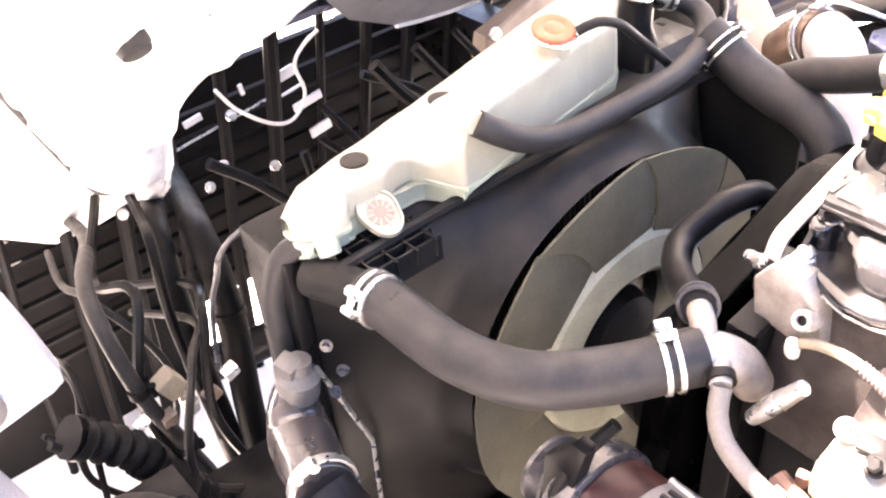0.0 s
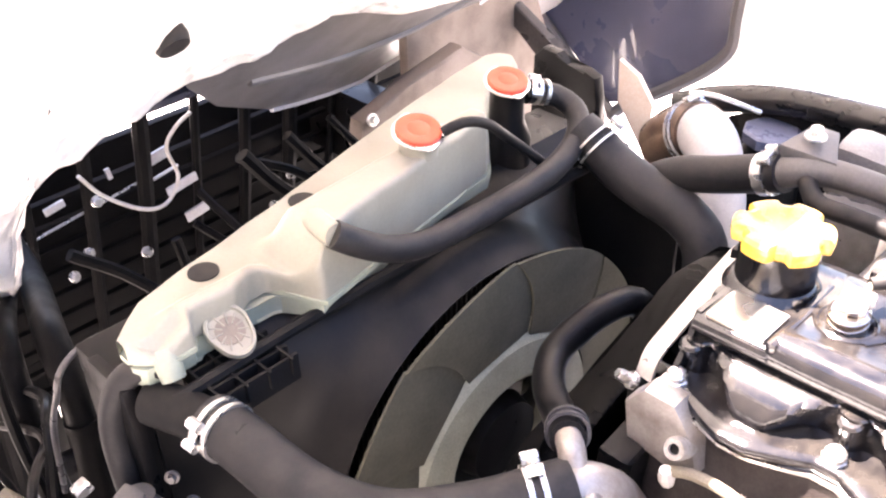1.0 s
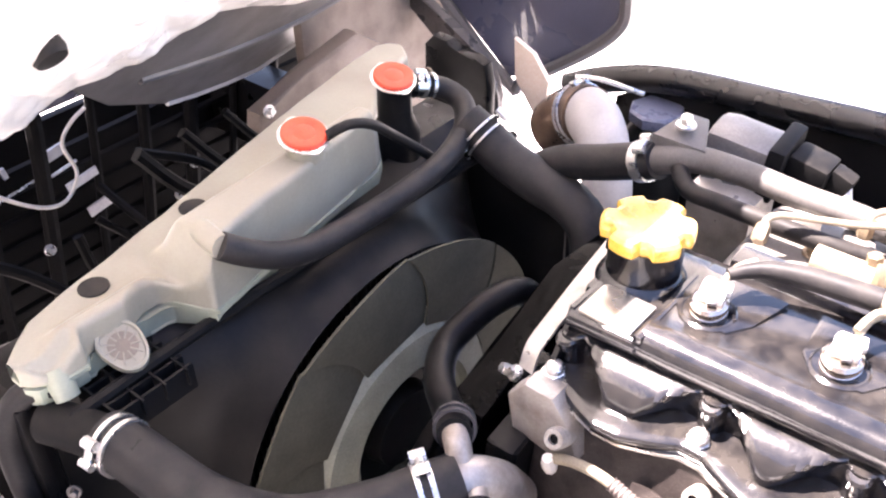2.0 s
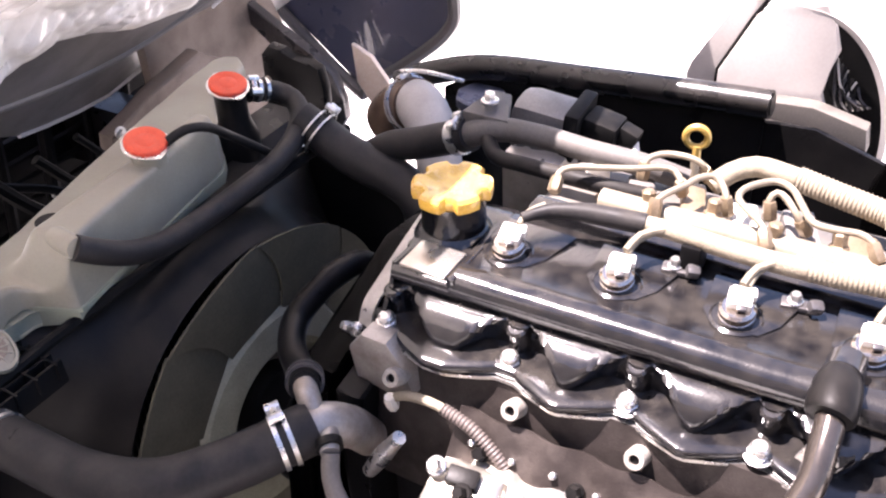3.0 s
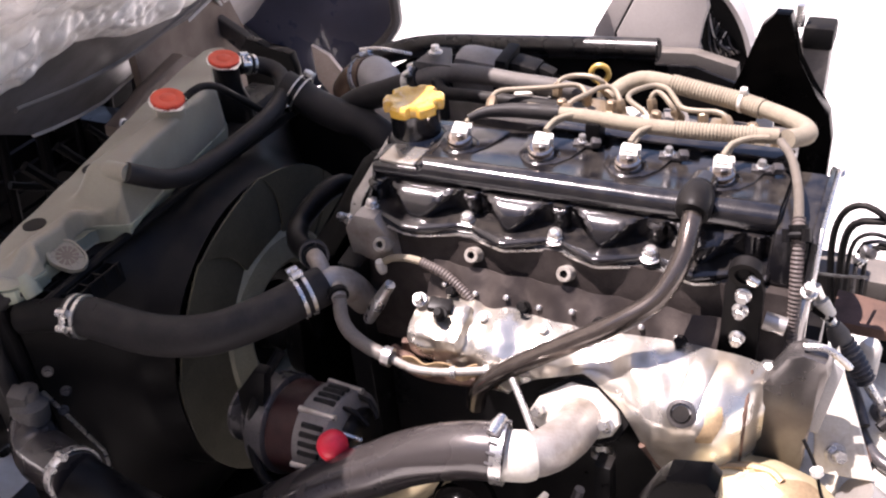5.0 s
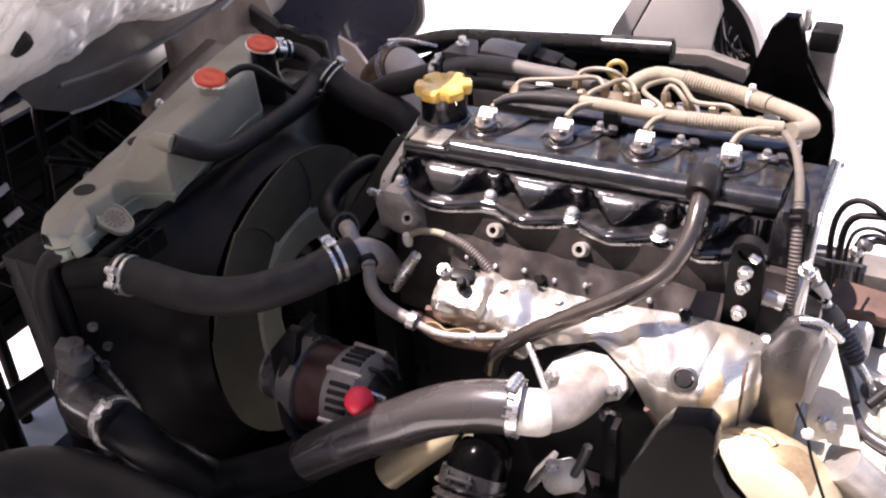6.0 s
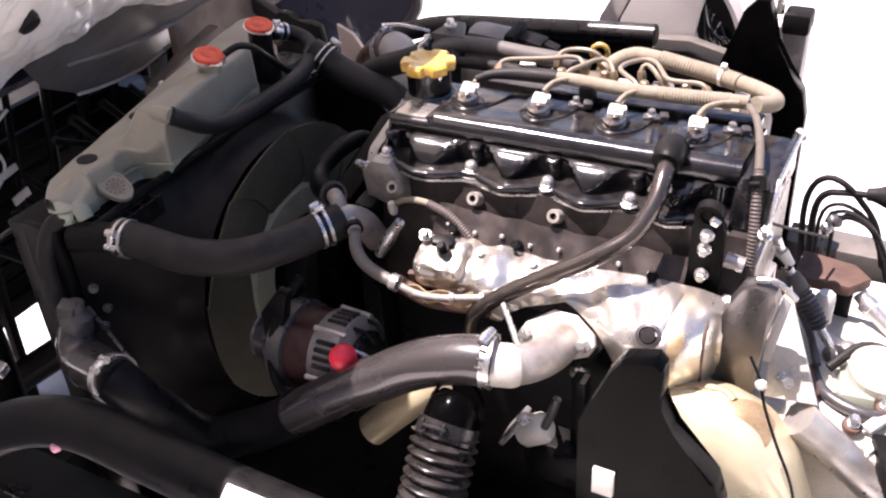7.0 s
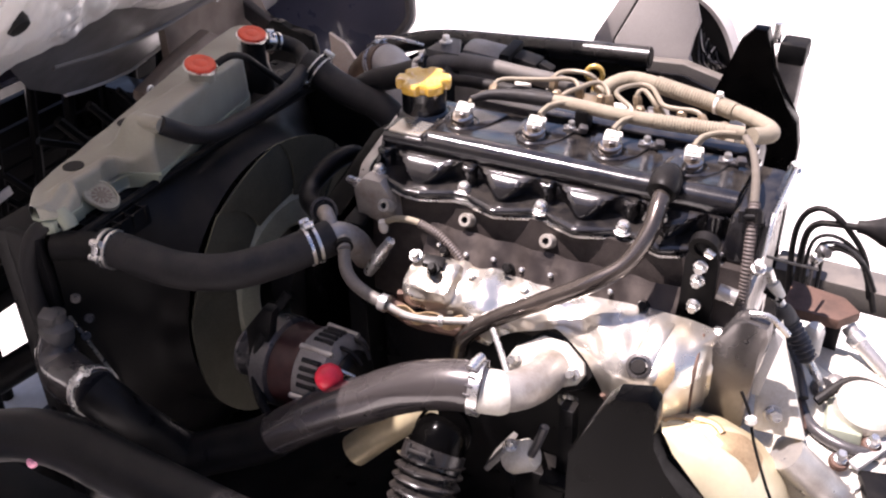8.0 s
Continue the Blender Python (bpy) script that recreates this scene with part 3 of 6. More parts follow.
for y, z, w, h in ((0.118, 0.600, 0.052, 0.020), (-0.050, 0.590, 0.034, 0.012), (0.135, 0.575, 0.05, 0.004), (0.155, 0.535, 0.06, 0.016), (0.06, 0.605, 0.008, 0.02), (0.18, 0.47, 0.045, 0.02)):
    part("tab", box((-1.19, y, z), (-1.185, y + w, z + h), 0.001, turn=(9, 0, 0)), M_LIGHTGREY, grille, "pale metal tab")
part("wire", tube([(-1.12, 0.19, 0.70), (-1.13, 0.165, 0.68), (-1.14, 0.147, 0.645), (-1.14, 0.157, 0.588), (-1.14, 0.127, 0.551), (-1.14, 0.084, 0.560), (-1.14, 0.028, 0.610), (-1.14, -0.002, 0.658)], 0.0032, 8), M_WHITE, grille, "white wire")
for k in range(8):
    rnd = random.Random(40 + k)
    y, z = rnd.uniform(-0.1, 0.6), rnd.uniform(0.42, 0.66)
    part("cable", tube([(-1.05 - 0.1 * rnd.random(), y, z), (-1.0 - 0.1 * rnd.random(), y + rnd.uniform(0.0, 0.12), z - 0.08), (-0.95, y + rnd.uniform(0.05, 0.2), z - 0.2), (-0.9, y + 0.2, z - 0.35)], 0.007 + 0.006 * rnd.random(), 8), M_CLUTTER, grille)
for k in range(9):
    rnd = random.Random(70 + k)
    y, z = rnd.uniform(-0.25, 0.5), rnd.uniform(0.35, 0.6)
    part("fastener", bolt((-1.17, y, z), (1, rnd.uniform(-0.4, 0.4), 0.4), 0.006, 0.008), M_ZINC, grille)
brl = thing("hinge_bracket", (-0.80, 0.40, 0.0), "dusty brown hinge bracket between cab and radiator", "bracket")
part("arm", prism([(0.262, 0.725), (0.270, 0.765), (0.36, 0.79), (0.47, 0.815), (0.52, 0.78), (0.50, 0.74), (0.36, 0.70)], "x", -0.82, -0.79, 0.008), M_BROWN, brl)
part("post", box((-0.83, 0.34, 0.0), (-0.80, 0.44, 0.74), 0.006), M_CLUTTER, brl)
part("nut", bolt((-0.788, 0.285, 0.765), (1, 0, 0.3), 0.006, 0.008), M_ZINC, brl)
for k in range(3):
    part("cable", tube([(-0.80, 0.22 - 0.07 * k, 0.79), (-0.78, 0.26 - 0.07 * k, 0.73), (-0.75, 0.31 - 0.06 * k, 0.66), (-0.72, 0.34 - 0.05 * k, 0.56)], 0.006 + 0.002 * k, 8), M_CLUTTER, brl)

stp = thing("stepped_bracket", (-0.55, 0.42, 0.46), "black stepped bracket behind the coolant tank", "bracket")
part("plate", prism([(-0.612, 0.60), (-0.604, 0.874), (-0.590, 0.889), (-0.567, 0.887), (-0.553, 0.875), (-0.522, 0.877), (-0.506, 0.871), (-0.500, 0.842), (-0.51, 0.60)], "y", 0.408, 0.426, 0.004), M_BLACK, stp)
part("foot", box((-0.61, 0.36, 0.44), (-0.51, 0.44, 0.61), 0.006), M_CLUTTER, stp)
part("nut", bolt((-0.585, 0.392, 0.842), (0, -1, 0.3), 0.006, 0.010), M_BROWN, stp)

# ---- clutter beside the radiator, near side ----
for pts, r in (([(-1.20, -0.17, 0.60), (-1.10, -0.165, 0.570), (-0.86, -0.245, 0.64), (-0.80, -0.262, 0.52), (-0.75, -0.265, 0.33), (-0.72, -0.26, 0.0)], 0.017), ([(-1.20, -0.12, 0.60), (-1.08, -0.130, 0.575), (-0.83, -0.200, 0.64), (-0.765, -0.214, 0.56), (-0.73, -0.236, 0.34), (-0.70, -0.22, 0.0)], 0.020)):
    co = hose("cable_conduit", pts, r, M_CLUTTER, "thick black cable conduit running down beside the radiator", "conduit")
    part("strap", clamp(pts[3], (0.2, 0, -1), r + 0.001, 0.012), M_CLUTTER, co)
hose("grey_conduit", [(-1.25, -0.27, 0.50), (-1.0, -0.30, 0.60), (-0.76, -0.372, 0.69), (-0.70, -0.370, 0.575), (-0.70, -0.339, 0.452), (-0.70, -0.312, 0.325), (-0.70, -0.29, 0.0)], 0.010, M_RUBBERW, "dusty grey-black pipe running down beside the rail", "pipe")
for q in ((-0.70, -0.339, 0.452), (-0.70, -0.370, 0.575)):
    part("clip", clamp(q, (0, -0.1, 1), 0.0115, 0.012, 0, (0, 1, 0)), M_CLUTTER, bpy.data.objects["grey_conduit"])
hose("curved_hose", [(-0.56, -0.165, 0.80), (-0.60, -0.197, 0.790), (-0.60, -0.229, 0.795), (-0.60, -0.244, 0.793), (-0.60, -0.259, 0.786), (-0.60, -0.271, 0.773), (-0.60, -0.277, 0.755), (-0.62, -0.285, 0.70), (-0.64, -0.29, 0.60)], 0.0032, M_TUBE, "thin grey curved hose")
rt = hose("ribbed_tube", [(-0.60, -0.47, 0.66), (-0.60, -0.45, 0.638), (-0.60, -0.416, 0.593), (-0.60, -0.397, 0.540), (-0.60, -0.36, 0.46)], 0.020, M_CLUTTER, "black ribbed rubber tube", rib=0.003, pitch=0.02)
for q, ax in (((-0.60, -0.462, 0.652), (0, 0.6, -0.8)), ((-0.60, -0.405, 0.565), (0, 0.3, -0.9))):
    part("end_band", clamp(q, ax, 0.0225, 0.010, 0, (0, -0.8, 0.4)), M_BLACK, rt, "black clamp band")
ts = thing("relay_box", (-0.69, -0.335, 0.55), "small tan plastic relay box", "relay")
part("case", box((-0.705, -0.349, 0.552), (-0.68, -0.321, 0.586), 0.004, turn=(25, 0, 0)), M_TAPE, ts)
wb = thing("washer_bottle", (-0.64, -0.50, 0.60), "pale blue-white plastic washer bottle", "bottle")
part("bottle", box((-0.70, -0.60, 0.70), (-0.60, -0.455, 0.83), 0.02, turn=(12, 0, 0)), M_PALEBLUE, wb)
part("neck", lathe([(0.03, 0), (0.03, 0.03), (0.025, 0.035)], (-0.65, -0.52, 0.83), (0, 0, 1), 20), M_PALEBLUE, wb)
part("pump", lathe([(0.014, 0), (0.017, 0.004), (0.017, 0.018), (0.012, 0.022), (0.004, 0.023)], (-0.605, -0.525, 0.735), (0.8, 0.1, 0.5), 20), M_MIDPIPE, wb, "grey pump set in the bottle")
part("stand", box((-0.70, -0.60, 0.0), (-0.67, -0.57, 0.72), 0.006), M_CLUTTER, wb)
fd = thing("front_fender", (-0.62, -0.75, 0.0), "pale grey-blue fender corner beside the wheel", "fender")
part("skin", lathe([(0.30, -0.62), (0.29, -0.2), (0.25, -0.02), (0.18, 0.06), (0.08, 0.10), (0.01, 0.11)], (-0.62, -0.78, 0.62), (0, 0, 1), 48), M_PALEBLUE, fd)
cmf = thing("front_cross_member", (-0.62, 0.05, 0.35), "black steel cross member under the radiator", "cross member")
part("beam", box((-0.66, -0.46, 0.30), (-0.55, 0.60, 0.44), 0.02), M_BLACK, cmf)
tangle = thing("cable_tangle", (-0.70, -0.34, 0.46), "tangle of dusty black cables beside the radiator", "cables")
for k in range(7):
    rnd = random.Random(900 + k)
    y0, x0 = rnd.uniform(-0.44, -0.27), rnd.uniform(-0.82, -0.62)
    z0 = rnd.uniform(0.58, 0.74)
    pts = [(x0 - 0.25, y0 + rnd.uniform(-0.05, 0.12), z0 - rnd.uniform(0.0, 0.1)), (x0 - 0.1, y0 + rnd.uniform(-0.03, 0.05), z0 - 0.03), (x0, y0, z0), (x0 + rnd.uniform(0.0, 0.05), y0 + rnd.uniform(-0.05, 0.05), z0 - 0.12), (x0 + rnd.uniform(-0.02, 0.06), y0 + rnd.uniform(-0.06, 0.06), 0.38)]
    part("cable", tube(pts, rnd.uniform(0.003, 0.0075), 8), (M_CLUTTER, M_RUBBER, M_BLACK)[k % 3], tangle)
for k in range(6):
    rnd = random.Random(950 + k)
    part("clip", box((-0.70, -0.42 + 0.03 * k, 0.50 + 0.04 * rnd.random()), (-0.685, -0.40 + 0.03 * k, 0.53 + 0.04 * rnd.random()), 0.003, turn=(30 * rnd.random(), 20, 10)), M_ZINC if k % 2 else M_BROWN, tangle)

# ---- radiator ----
rad = thing("radiator", (-0.48, 0.03, 0.30), "black radiator with a plastic fan shroud", "radiator")
part("core", box((-0.53, -0.27, 0.32), (-0.46, 0.33, 0.855), 0.004), M_BLACK, rad)
fin = bmesh.new()
for k in range(70):
    box((-0.459, -0.25 + 0.008 * k, 0.36), (-0.455, -0.2475 + 0.008 * k, 0.85), 0, fin)
tagged(part("fin_core", fin, M_BLACK, rad), kind="stuff")


def shroud(u, v):
    """A square-mouthed funnel to a ring round the fan."""
    a = 2 * math.pi * u
    c, s = math.cos(a), math.sin(a)
    k = min(0.28 / max(1e-6, abs(c)), 0.27 / max(1e-6, abs(s)))
    sq = Vector((-0.455, 0.03 + c * k, 0.60 + s * k))
    ring = Vector((-0.385, 0.05 + 0.225 * c, 0.645 + 0.225 * s))
    lip = Vector((-0.346, 0.05 + 0.205 * c, 0.645 + 0.205 * s))
    return sq.lerp(ring, min(1, v / 0.6)) if v < 0.6 else ring.lerp(lip, (v - 0.6) / 0.4)


part("fan_shroud", sheet(shroud, 96, 10, 0.003), M_SHROUD, rad, "black plastic fan shroud")
part("top_rail", tube([(-0.40, -0.25, 0.862), (-0.40, -0.12, 0.866), (-0.39, 0.05, 0.872), (-0.38, 0.30, 0.868)], 0.006, 8), M_PLASTIC, rad)
part("outlet_neck", tube([(-0.43, -0.255, 0.845), (-0.385, -0.243, 0.85), (-0.33, -0.233, 0.853)], 0.019, 16), M_PLASTIC, rad)
for k in range(5):
    part("ledge_rib", box((-0.435 + 0.014 * k, -0.225, 0.835), (-0.432 + 0.014 * k, -0.15, 0.862), 0.0005), M_PLASTIC, rad)
for k in range(4):
    part("ledge_bar", box((-0.438, -0.225 + 0.022 * k, 0.845), (-0.372, -0.2225 + 0.022 * k, 0.863), 0.0005), M_PLASTIC, rad)
for y, z in ((-0.262, 0.775), (-0.250, 0.735), (-0.262, 0.715)):
    part("side_bolt", bolt((-0.415, y, z), (0.7, -0.6, 0.3), 0.004, 0.005), M_TUBE, rad)
part("side_post", box((-0.50, -0.274, 0.30), (-0.44, -0.262, 0.86), 0.004), M_BLACK, rad)
# Added black sheet; it stands in for the shade beneath the engine.
part("void_sheet", box((-0.46, -0.42, 0.34), (0.62, 0.42, 0.35), 0.002), M_BLACK, rad, "black sheet standing in for the dark void below the engine")
# Filler plate, added to keep the space under the charge hose dark.
part("corner_plate", prism([(-0.47, 0.62), (-0.47, 0.842), (-0.40, 0.852), (-0.335, 0.838), (-0.29, 0.80), (-0.29, 0.62)], "y", 0.276, 0.281, 0.002), M_PLASTIC, rad, "black filler plate added to close a bright gap by the shroud")
part("foot", box((-0.56, -0.2, 0.28), (-0.46, 0.26, 0.33), 0.004), M_BLACK, rad)

fan = thing("radiator_fan", (-0.33, 0.05, 0.645), "dusty olive-grey cooling fan at rest before the radiator", "fan")
part("hub_ring", lathe([(0.080, -0.035), (0.120, -0.035), (0.128, -0.028), (0.128, 0.001), (0.122, 0.009), (0.088, 0.014), (0.080, 0.009)], (-0.330, 0.05, 0.645), (1, 0, 0), 96, ring_shape=True), M_FANHUB, fan, "pale dusty ring round the fan hub")
part("hub_disc", lathe([(0.015, -0.03), (0.0865, -0.03), (0.0865, -0.022), (0.05, -0.016), (0.045, 0.004), (0.012, 0.006)], (-0.330, 0.05, 0.645), (1, 0, 0), 48), M_BLACK, fan, "black fan clutch disc")


def blade(k):
    """A wide swept blade, twisted against the fan's plane, its edges nearly meeting its neighbours."""
    def place(u, v):
        a = 2 * math.pi * (k + 0.36) / 9 + (u - 0.5) * 0.695 + 0.20 * v * v
        r = 0.1265 + 0.0900 * v
        twist = 0.004 - 0.002 * v
        return Vector((-0.331 + twist * (u - 0.5) + 0.004 * math.sin(math.pi * u), 0.05 + r * math.cos(a), 0.645 + r * math.sin(a)))
    return place


for k in range(9):
    part("blade", sheet(blade(k), 14, 8, 0.003), M_FAN, fan)

# ---- coolant tank over the radiator ----
tank = thing("coolant_tank", (-0.46, 0.0, 0.86), "long cloudy plastic coolant expansion tank, dusty on top", "coolant tank")


TANK_BACK = [(-0.262, -0.450), (-0.245, -0.466), (-0.225, -0.482), (-0.19, -0.492), (-0.06, -0.522), (0.03, -0.546), (0.16, -0.578), (0.285, -0.604), (0.325, -0.609), (0.338, -0.602), (0.345, -0.590)]
TANK_FRONT = [(-0.262, -0.440), (-0.255, -0.430), (-0.235, -0.420), (-0.215, -0.420), (-0.211, -0.428), (-0.205, -0.431), (-0.168, -0.428), (-0.160, -0.433), (-0.150, -0.438), (-0.133, -0.438), (-0.124, -0.428), (-0.113, -0.400), (-0.107, -0.391), (-0.085, -0.394), (-0.03, -0.406), (0.028, -0.415), (0.086, -0.425), (0.14, -0.438), (0.160, -0.452), (0.190, -0.485), (0.226, -0.518), (0.262, -0.545), (0.305, -0.554), (0.332, -0.564), (0.345, -0.582)]


def along(table, y):
    return float(np.interp(y, [q[0] for q in table], [q[1] for q in table]))


def ease(t):
    t = max(0.0, min(1.0, t))
    return t * t * (3 - 2 * t)


def tank_top(x, y):
    """Height of the tank's upper skin: a flat shelf, the raised chamber and a low swelling at the near end."""
    chamber = 0.050 * ease((y + 0.122) / 0.030) * ease((0.172 - y) / 0.035) * ease((x + 0.486 + 0.07 * (y + 0.11)) / 0.052)
    swell = 0.013 * ease((y + 0.245) / 0.03) * ease((-0.115 - y) / 0.03) * ease((x + 0.462) / 0.022)
    step = -0.010 * ease((-0.212 - y) / 0.006) * ease((x + 0.440) / 0.012)
    dip = 0.0012 * noise.noise(Vector((x * 25, y * 25, 4)))
    return 0.900 + max(chamber, swell) + step + dip


def tank_skin(u, v):
    y = -0.262 + 0.607 * u
    xb, xf = along(TANK_BACK, y), along(TANK_FRONT, y)
    if v < 0.12:
        t = v / 0.12
        return Vector((xb - 0.004 + 0.004 * ease(t * t), y, 0.884 + (tank_top(xb, y) - 0.884) * math.sin(0.5 * math.pi * t) ** 0.8))
    if v < 0.80:
        t = (v - 0.12) / 0.68
        x = xb + (xf - 0.006 - xb) * t
        return Vector((x, y, tank_top(x, y)))
    t = (v - 0.80) / 0.20
    top = tank_top(xf - 0.006, y)
    a = 0.5 * math.pi * min(1.0, t / 0.4)
    z = top - 0.006 * (1 - math.cos(a))
    if t > 0.4:
        z -= (top - 0.006 - 0.8835) * (t - 0.4) / 0.6
    return Vector((xf - 0.006 + 0.006 * math.sin(a) + 0.002 * max(0.0, t - 0.4), y, z))


part("upper_half", sheet(tank_skin, 220, 60, 0), M_TANK, tank, sharp=75)
outline = [(x, y) for y, x in TANK_BACK] + [(x, y) for y, x in reversed(TANK_FRONT)]
part("seam_flange", prism([(x + 0.0035 * (1 if x > -0.43 else -1), y) for x, y in outline], "z", 0.8795, 0.8845, 0.0012), M_TANKLOW, tank, "welded seam of the tank")
part("lower_half", prism([(x - 0.003 * (1 if x > -0.43 else -1), y) for x, y in outline], "z", 0.862, 0.8800, 0.004), M_TANKLOW, tank, "green-tinted lower half of the tank")
part("near_spout", tube([(-0.432, -0.236, 0.886), (-0.424, -0.238, 0.876), (-0.418, -0.239, 0.866)], [0.011, 0.011, 0.010], 16), M_TANKLOW, tank, "green-tinted outlet")
for x, y in ((-0.507, -0.038), (-0.478, -0.166)):
    part("recess", lathe([(0.0135, 0), (0.0135, 0.0012), (0.001, 0.0012)], (x, y, 0.9006), (0, 0, 1), 24), M_RUBBER, tank, "dark mounting hole")
LUG = Vector((-0.415, -0.185, 0.885))
LUG_UP = Vector((0.50, -0.12, 0.86)).normalized()
fan_shape = lambda a, r: r * (1 + 0.13 * math.cos(2 * a) + 0.05 * math.cos(3 * a))  # noqa: E731
tank_lug = part("lug", lathe([(0.0210, -0.006), (0.0214, 0.0), (0.0206, 0.0016), (0.0184, 0.0016), (0.0175, -0.0010), (0.002, -0.0012)], LUG, LUG_UP, 36, wave=fan_shape), M_TANK, tank, "ribbed fan-shaped lug")
part("lug_mark", lathe([(0.0125, -0.001), (0.0125, -0.0004), (0.001, -0.0004)], LUG, LUG_UP, 24), M_BROWN, tank_lug, "dirty middle of the lug")
turn_up = Vector((0, 0, 1)).rotation_difference(LUG_UP).to_matrix()
for k in range(11):
    d = turn_up @ Vector((math.cos(2 * math.pi * k / 11), math.sin(2 * math.pi * k / 11), 0))
    part("lug_rib", tube([LUG + d * 0.006 - LUG_UP * 0.0006, LUG + d * 0.017 - LUG_UP * 0.0004], 0.0008, 6, straight=True), M_TANK, tank_lug)
part("nipple", tube([(-0.42, -0.088, 0.942), (-0.395, -0.094, 0.946), (-0.380, -0.096, 0.948)], 0.011, 14), M_TANK, tank)
part("neck", lathe([(0.018, 0), (0.018, 0.014), (0.016, 0.016)], (-0.434, 0.046, 0.944), (0, 0, 1), 24), M_TANK, tank)


CAP_UP = (0.24, -0.05, 0.95)


def pressure_cap(at, label):
    ob = thing("pressure_cap", at, label, "cap", "coolant caps")
    part("skirt", lathe([(0.0222, -0.0015), (0.0242, -0.0005), (0.0242, 0.001), (0.020, 0.002)], at, CAP_UP, 48, wave=lambda a, r: r * (1 + 0.06 * 2.2 * max(0, math.cos(2 * a + 0.6)) ** 8)), M_ZINC, ob, "zinc cap skirt")
    part("cover", lathe([(0.0208, 0.001), (0.0218, 0.002), (0.0218, 0.0042), (0.0205, 0.0056), (0.012, 0.0058), (0.0105, 0.0052), (0.009, 0.0058), (0.001, 0.006)], at, CAP_UP, 40), M_RED, ob, "orange-red plastic cover")
    return ob


pressure_cap((-0.434, 0.046, 0.966), "orange-red coolant cap with a zinc skirt on the tank")
pressure_cap((-0.464, 0.200, 0.952), "orange-red radiator cap on a black filler neck")
neck = thing("filler_neck", (-0.464, 0.20, 0.86), "black plastic radiator filler neck with a side outlet", "filler neck")
part("neck", lathe([(0.026, 0), (0.026, 0.03), (0.019, 0.05), (0.018, 0.088)], (-0.464, 0.20, 0.86), (0, 0, 1), 28), M_BLACK, neck)
part("side_outlet", tube([(-0.464, 0.205, 0.936), (-0.460, 0.225, 0.934), (-0.455, 0.240, 0.930)], 0.009, 12), M_PLASTIC, neck)
hose("overflow_hose", [(-0.382, -0.098, 0.950), (-0.374, -0.080, 0.936), (-0.372, -0.05, 0.916), (-0.371, -0.01, 0.902), (-0.371, 0.055, 0.897), (-0.371, 0.118, 0.897), (-0.376, 0.17, 0.897), (-0.389, 0.217, 0.900), (-0.406, 0.248, 0.907), (-0.426, 0.262, 0.915), (-0.445, 0.256, 0.924), (-0.455, 0.240, 0.930), (-0.460, 0.225, 0.934)], 0.0122, M_RUBBERW, "black rubber hose from the tank to the filler neck", clamps=(((-0.4545, 0.241, 0.9305), (-0.4, -0.85, 0.3), 0.0132, (0.2, -0.7, 0.7)),))
hose("vent_hose", [(-0.415, 0.058, 0.968), (-0.405, 0.075, 0.975), (-0.40, 0.10, 0.966), (-0.40, 0.13, 0.94), (-0.398, 0.160, 0.912), (-0.396, 0.180, 0.892)], 0.005, M_RUBBER, "thin black vent hose from the tank cap")

# ---- upper radiator hose and thermostat housing ----
hose("radiator_hose", [(-0.372, -0.238, 0.852), (-0.34, -0.234, 0.850), (-0.27, -0.226, 0.842), (-0.21, -0.204, 0.843), (-0.168, -0.160, 0.848), (-0.143, -0.122, 0.853), (-0.131, -0.102, 0.855)], 0.0225, M_RUBBERW, "thick black rubber upper radiator hose", seg=24, clamps=(((-0.358, -0.2365, 0.851), (1, 0.1, 0), 0.0235, (0, -1, 0.5)), ((-0.144, -0.124, 0.853), (0.55, 0.8, 0.1), 0.0235, (-0.3, 0.1, 1))))
therm = thing("thermostat_housing", (-0.10, -0.08, 0.80), "cast aluminium thermostat housing with hose outlets", "thermostat housing")
part("casting", tube([(-0.140, -0.116, 0.854), (-0.131, -0.102, 0.854), (-0.124, -0.092, 0.851), (-0.119, -0.080, 0.842), (-0.117, -0.066, 0.826), (-0.116, -0.05, 0.800)], [0.0190, 0.0198, 0.0196, 0.0186, 0.0175, 0.017], 24), M_CASTDIRT, therm)
part("outlet", tube([(-0.130, -0.100, 0.858), (-0.142, -0.090, 0.874), (-0.152, -0.082, 0.875)], 0.010, 14), M_CASTDIRT, therm)
part("drain_stub", tube([(-0.120, -0.094, 0.854), (-0.110, -0.108, 0.857), (-0.102, -0.118, 0.855)], [0.010, 0.0085, 0.0080], 14), M_CASTDIRT, therm)
part("stub_ring", clamp((-0.106, -0.113, 0.8565), (0.7, -0.7, -0.15), 0.0098, 0.007, 0, None, 0.0016), M_BLACK, therm, "dark hose ring")
hose("bypass_hose", [(-0.150, -0.084, 0.876), (-0.176, -0.058, 0.856), (-0.218, -0.022, 0.841), (-0.243, 0.016, 0.836), (-0.242, 0.048, 0.846), (-0.236, 0.080, 0.852), (-0.230, 0.115, 0.842), (-0.225, 0.14, 0.80)], 0.0135, M_BLACK, "black rubber bypass hose", clamps=(((-0.160, -0.072, 0.869), (-0.6, 0.7, -0.4), 0.0155, None),), steel=M_TUBE)
pipe = thing("coolant_pipe", (-0.05, -0.14, 0.80), "dusty grey small coolant hose and steel pipe", "pipe")
part("hose_body", tube([(-0.101, -0.118, 0.855), (-0.094, -0.130, 0.842), (-0.078, -0.141, 0.832), (-0.048, -0.149, 0.825), (-0.024, -0.150, 0.821)], 0.0076, 12), M_DUSTPIPE, pipe)
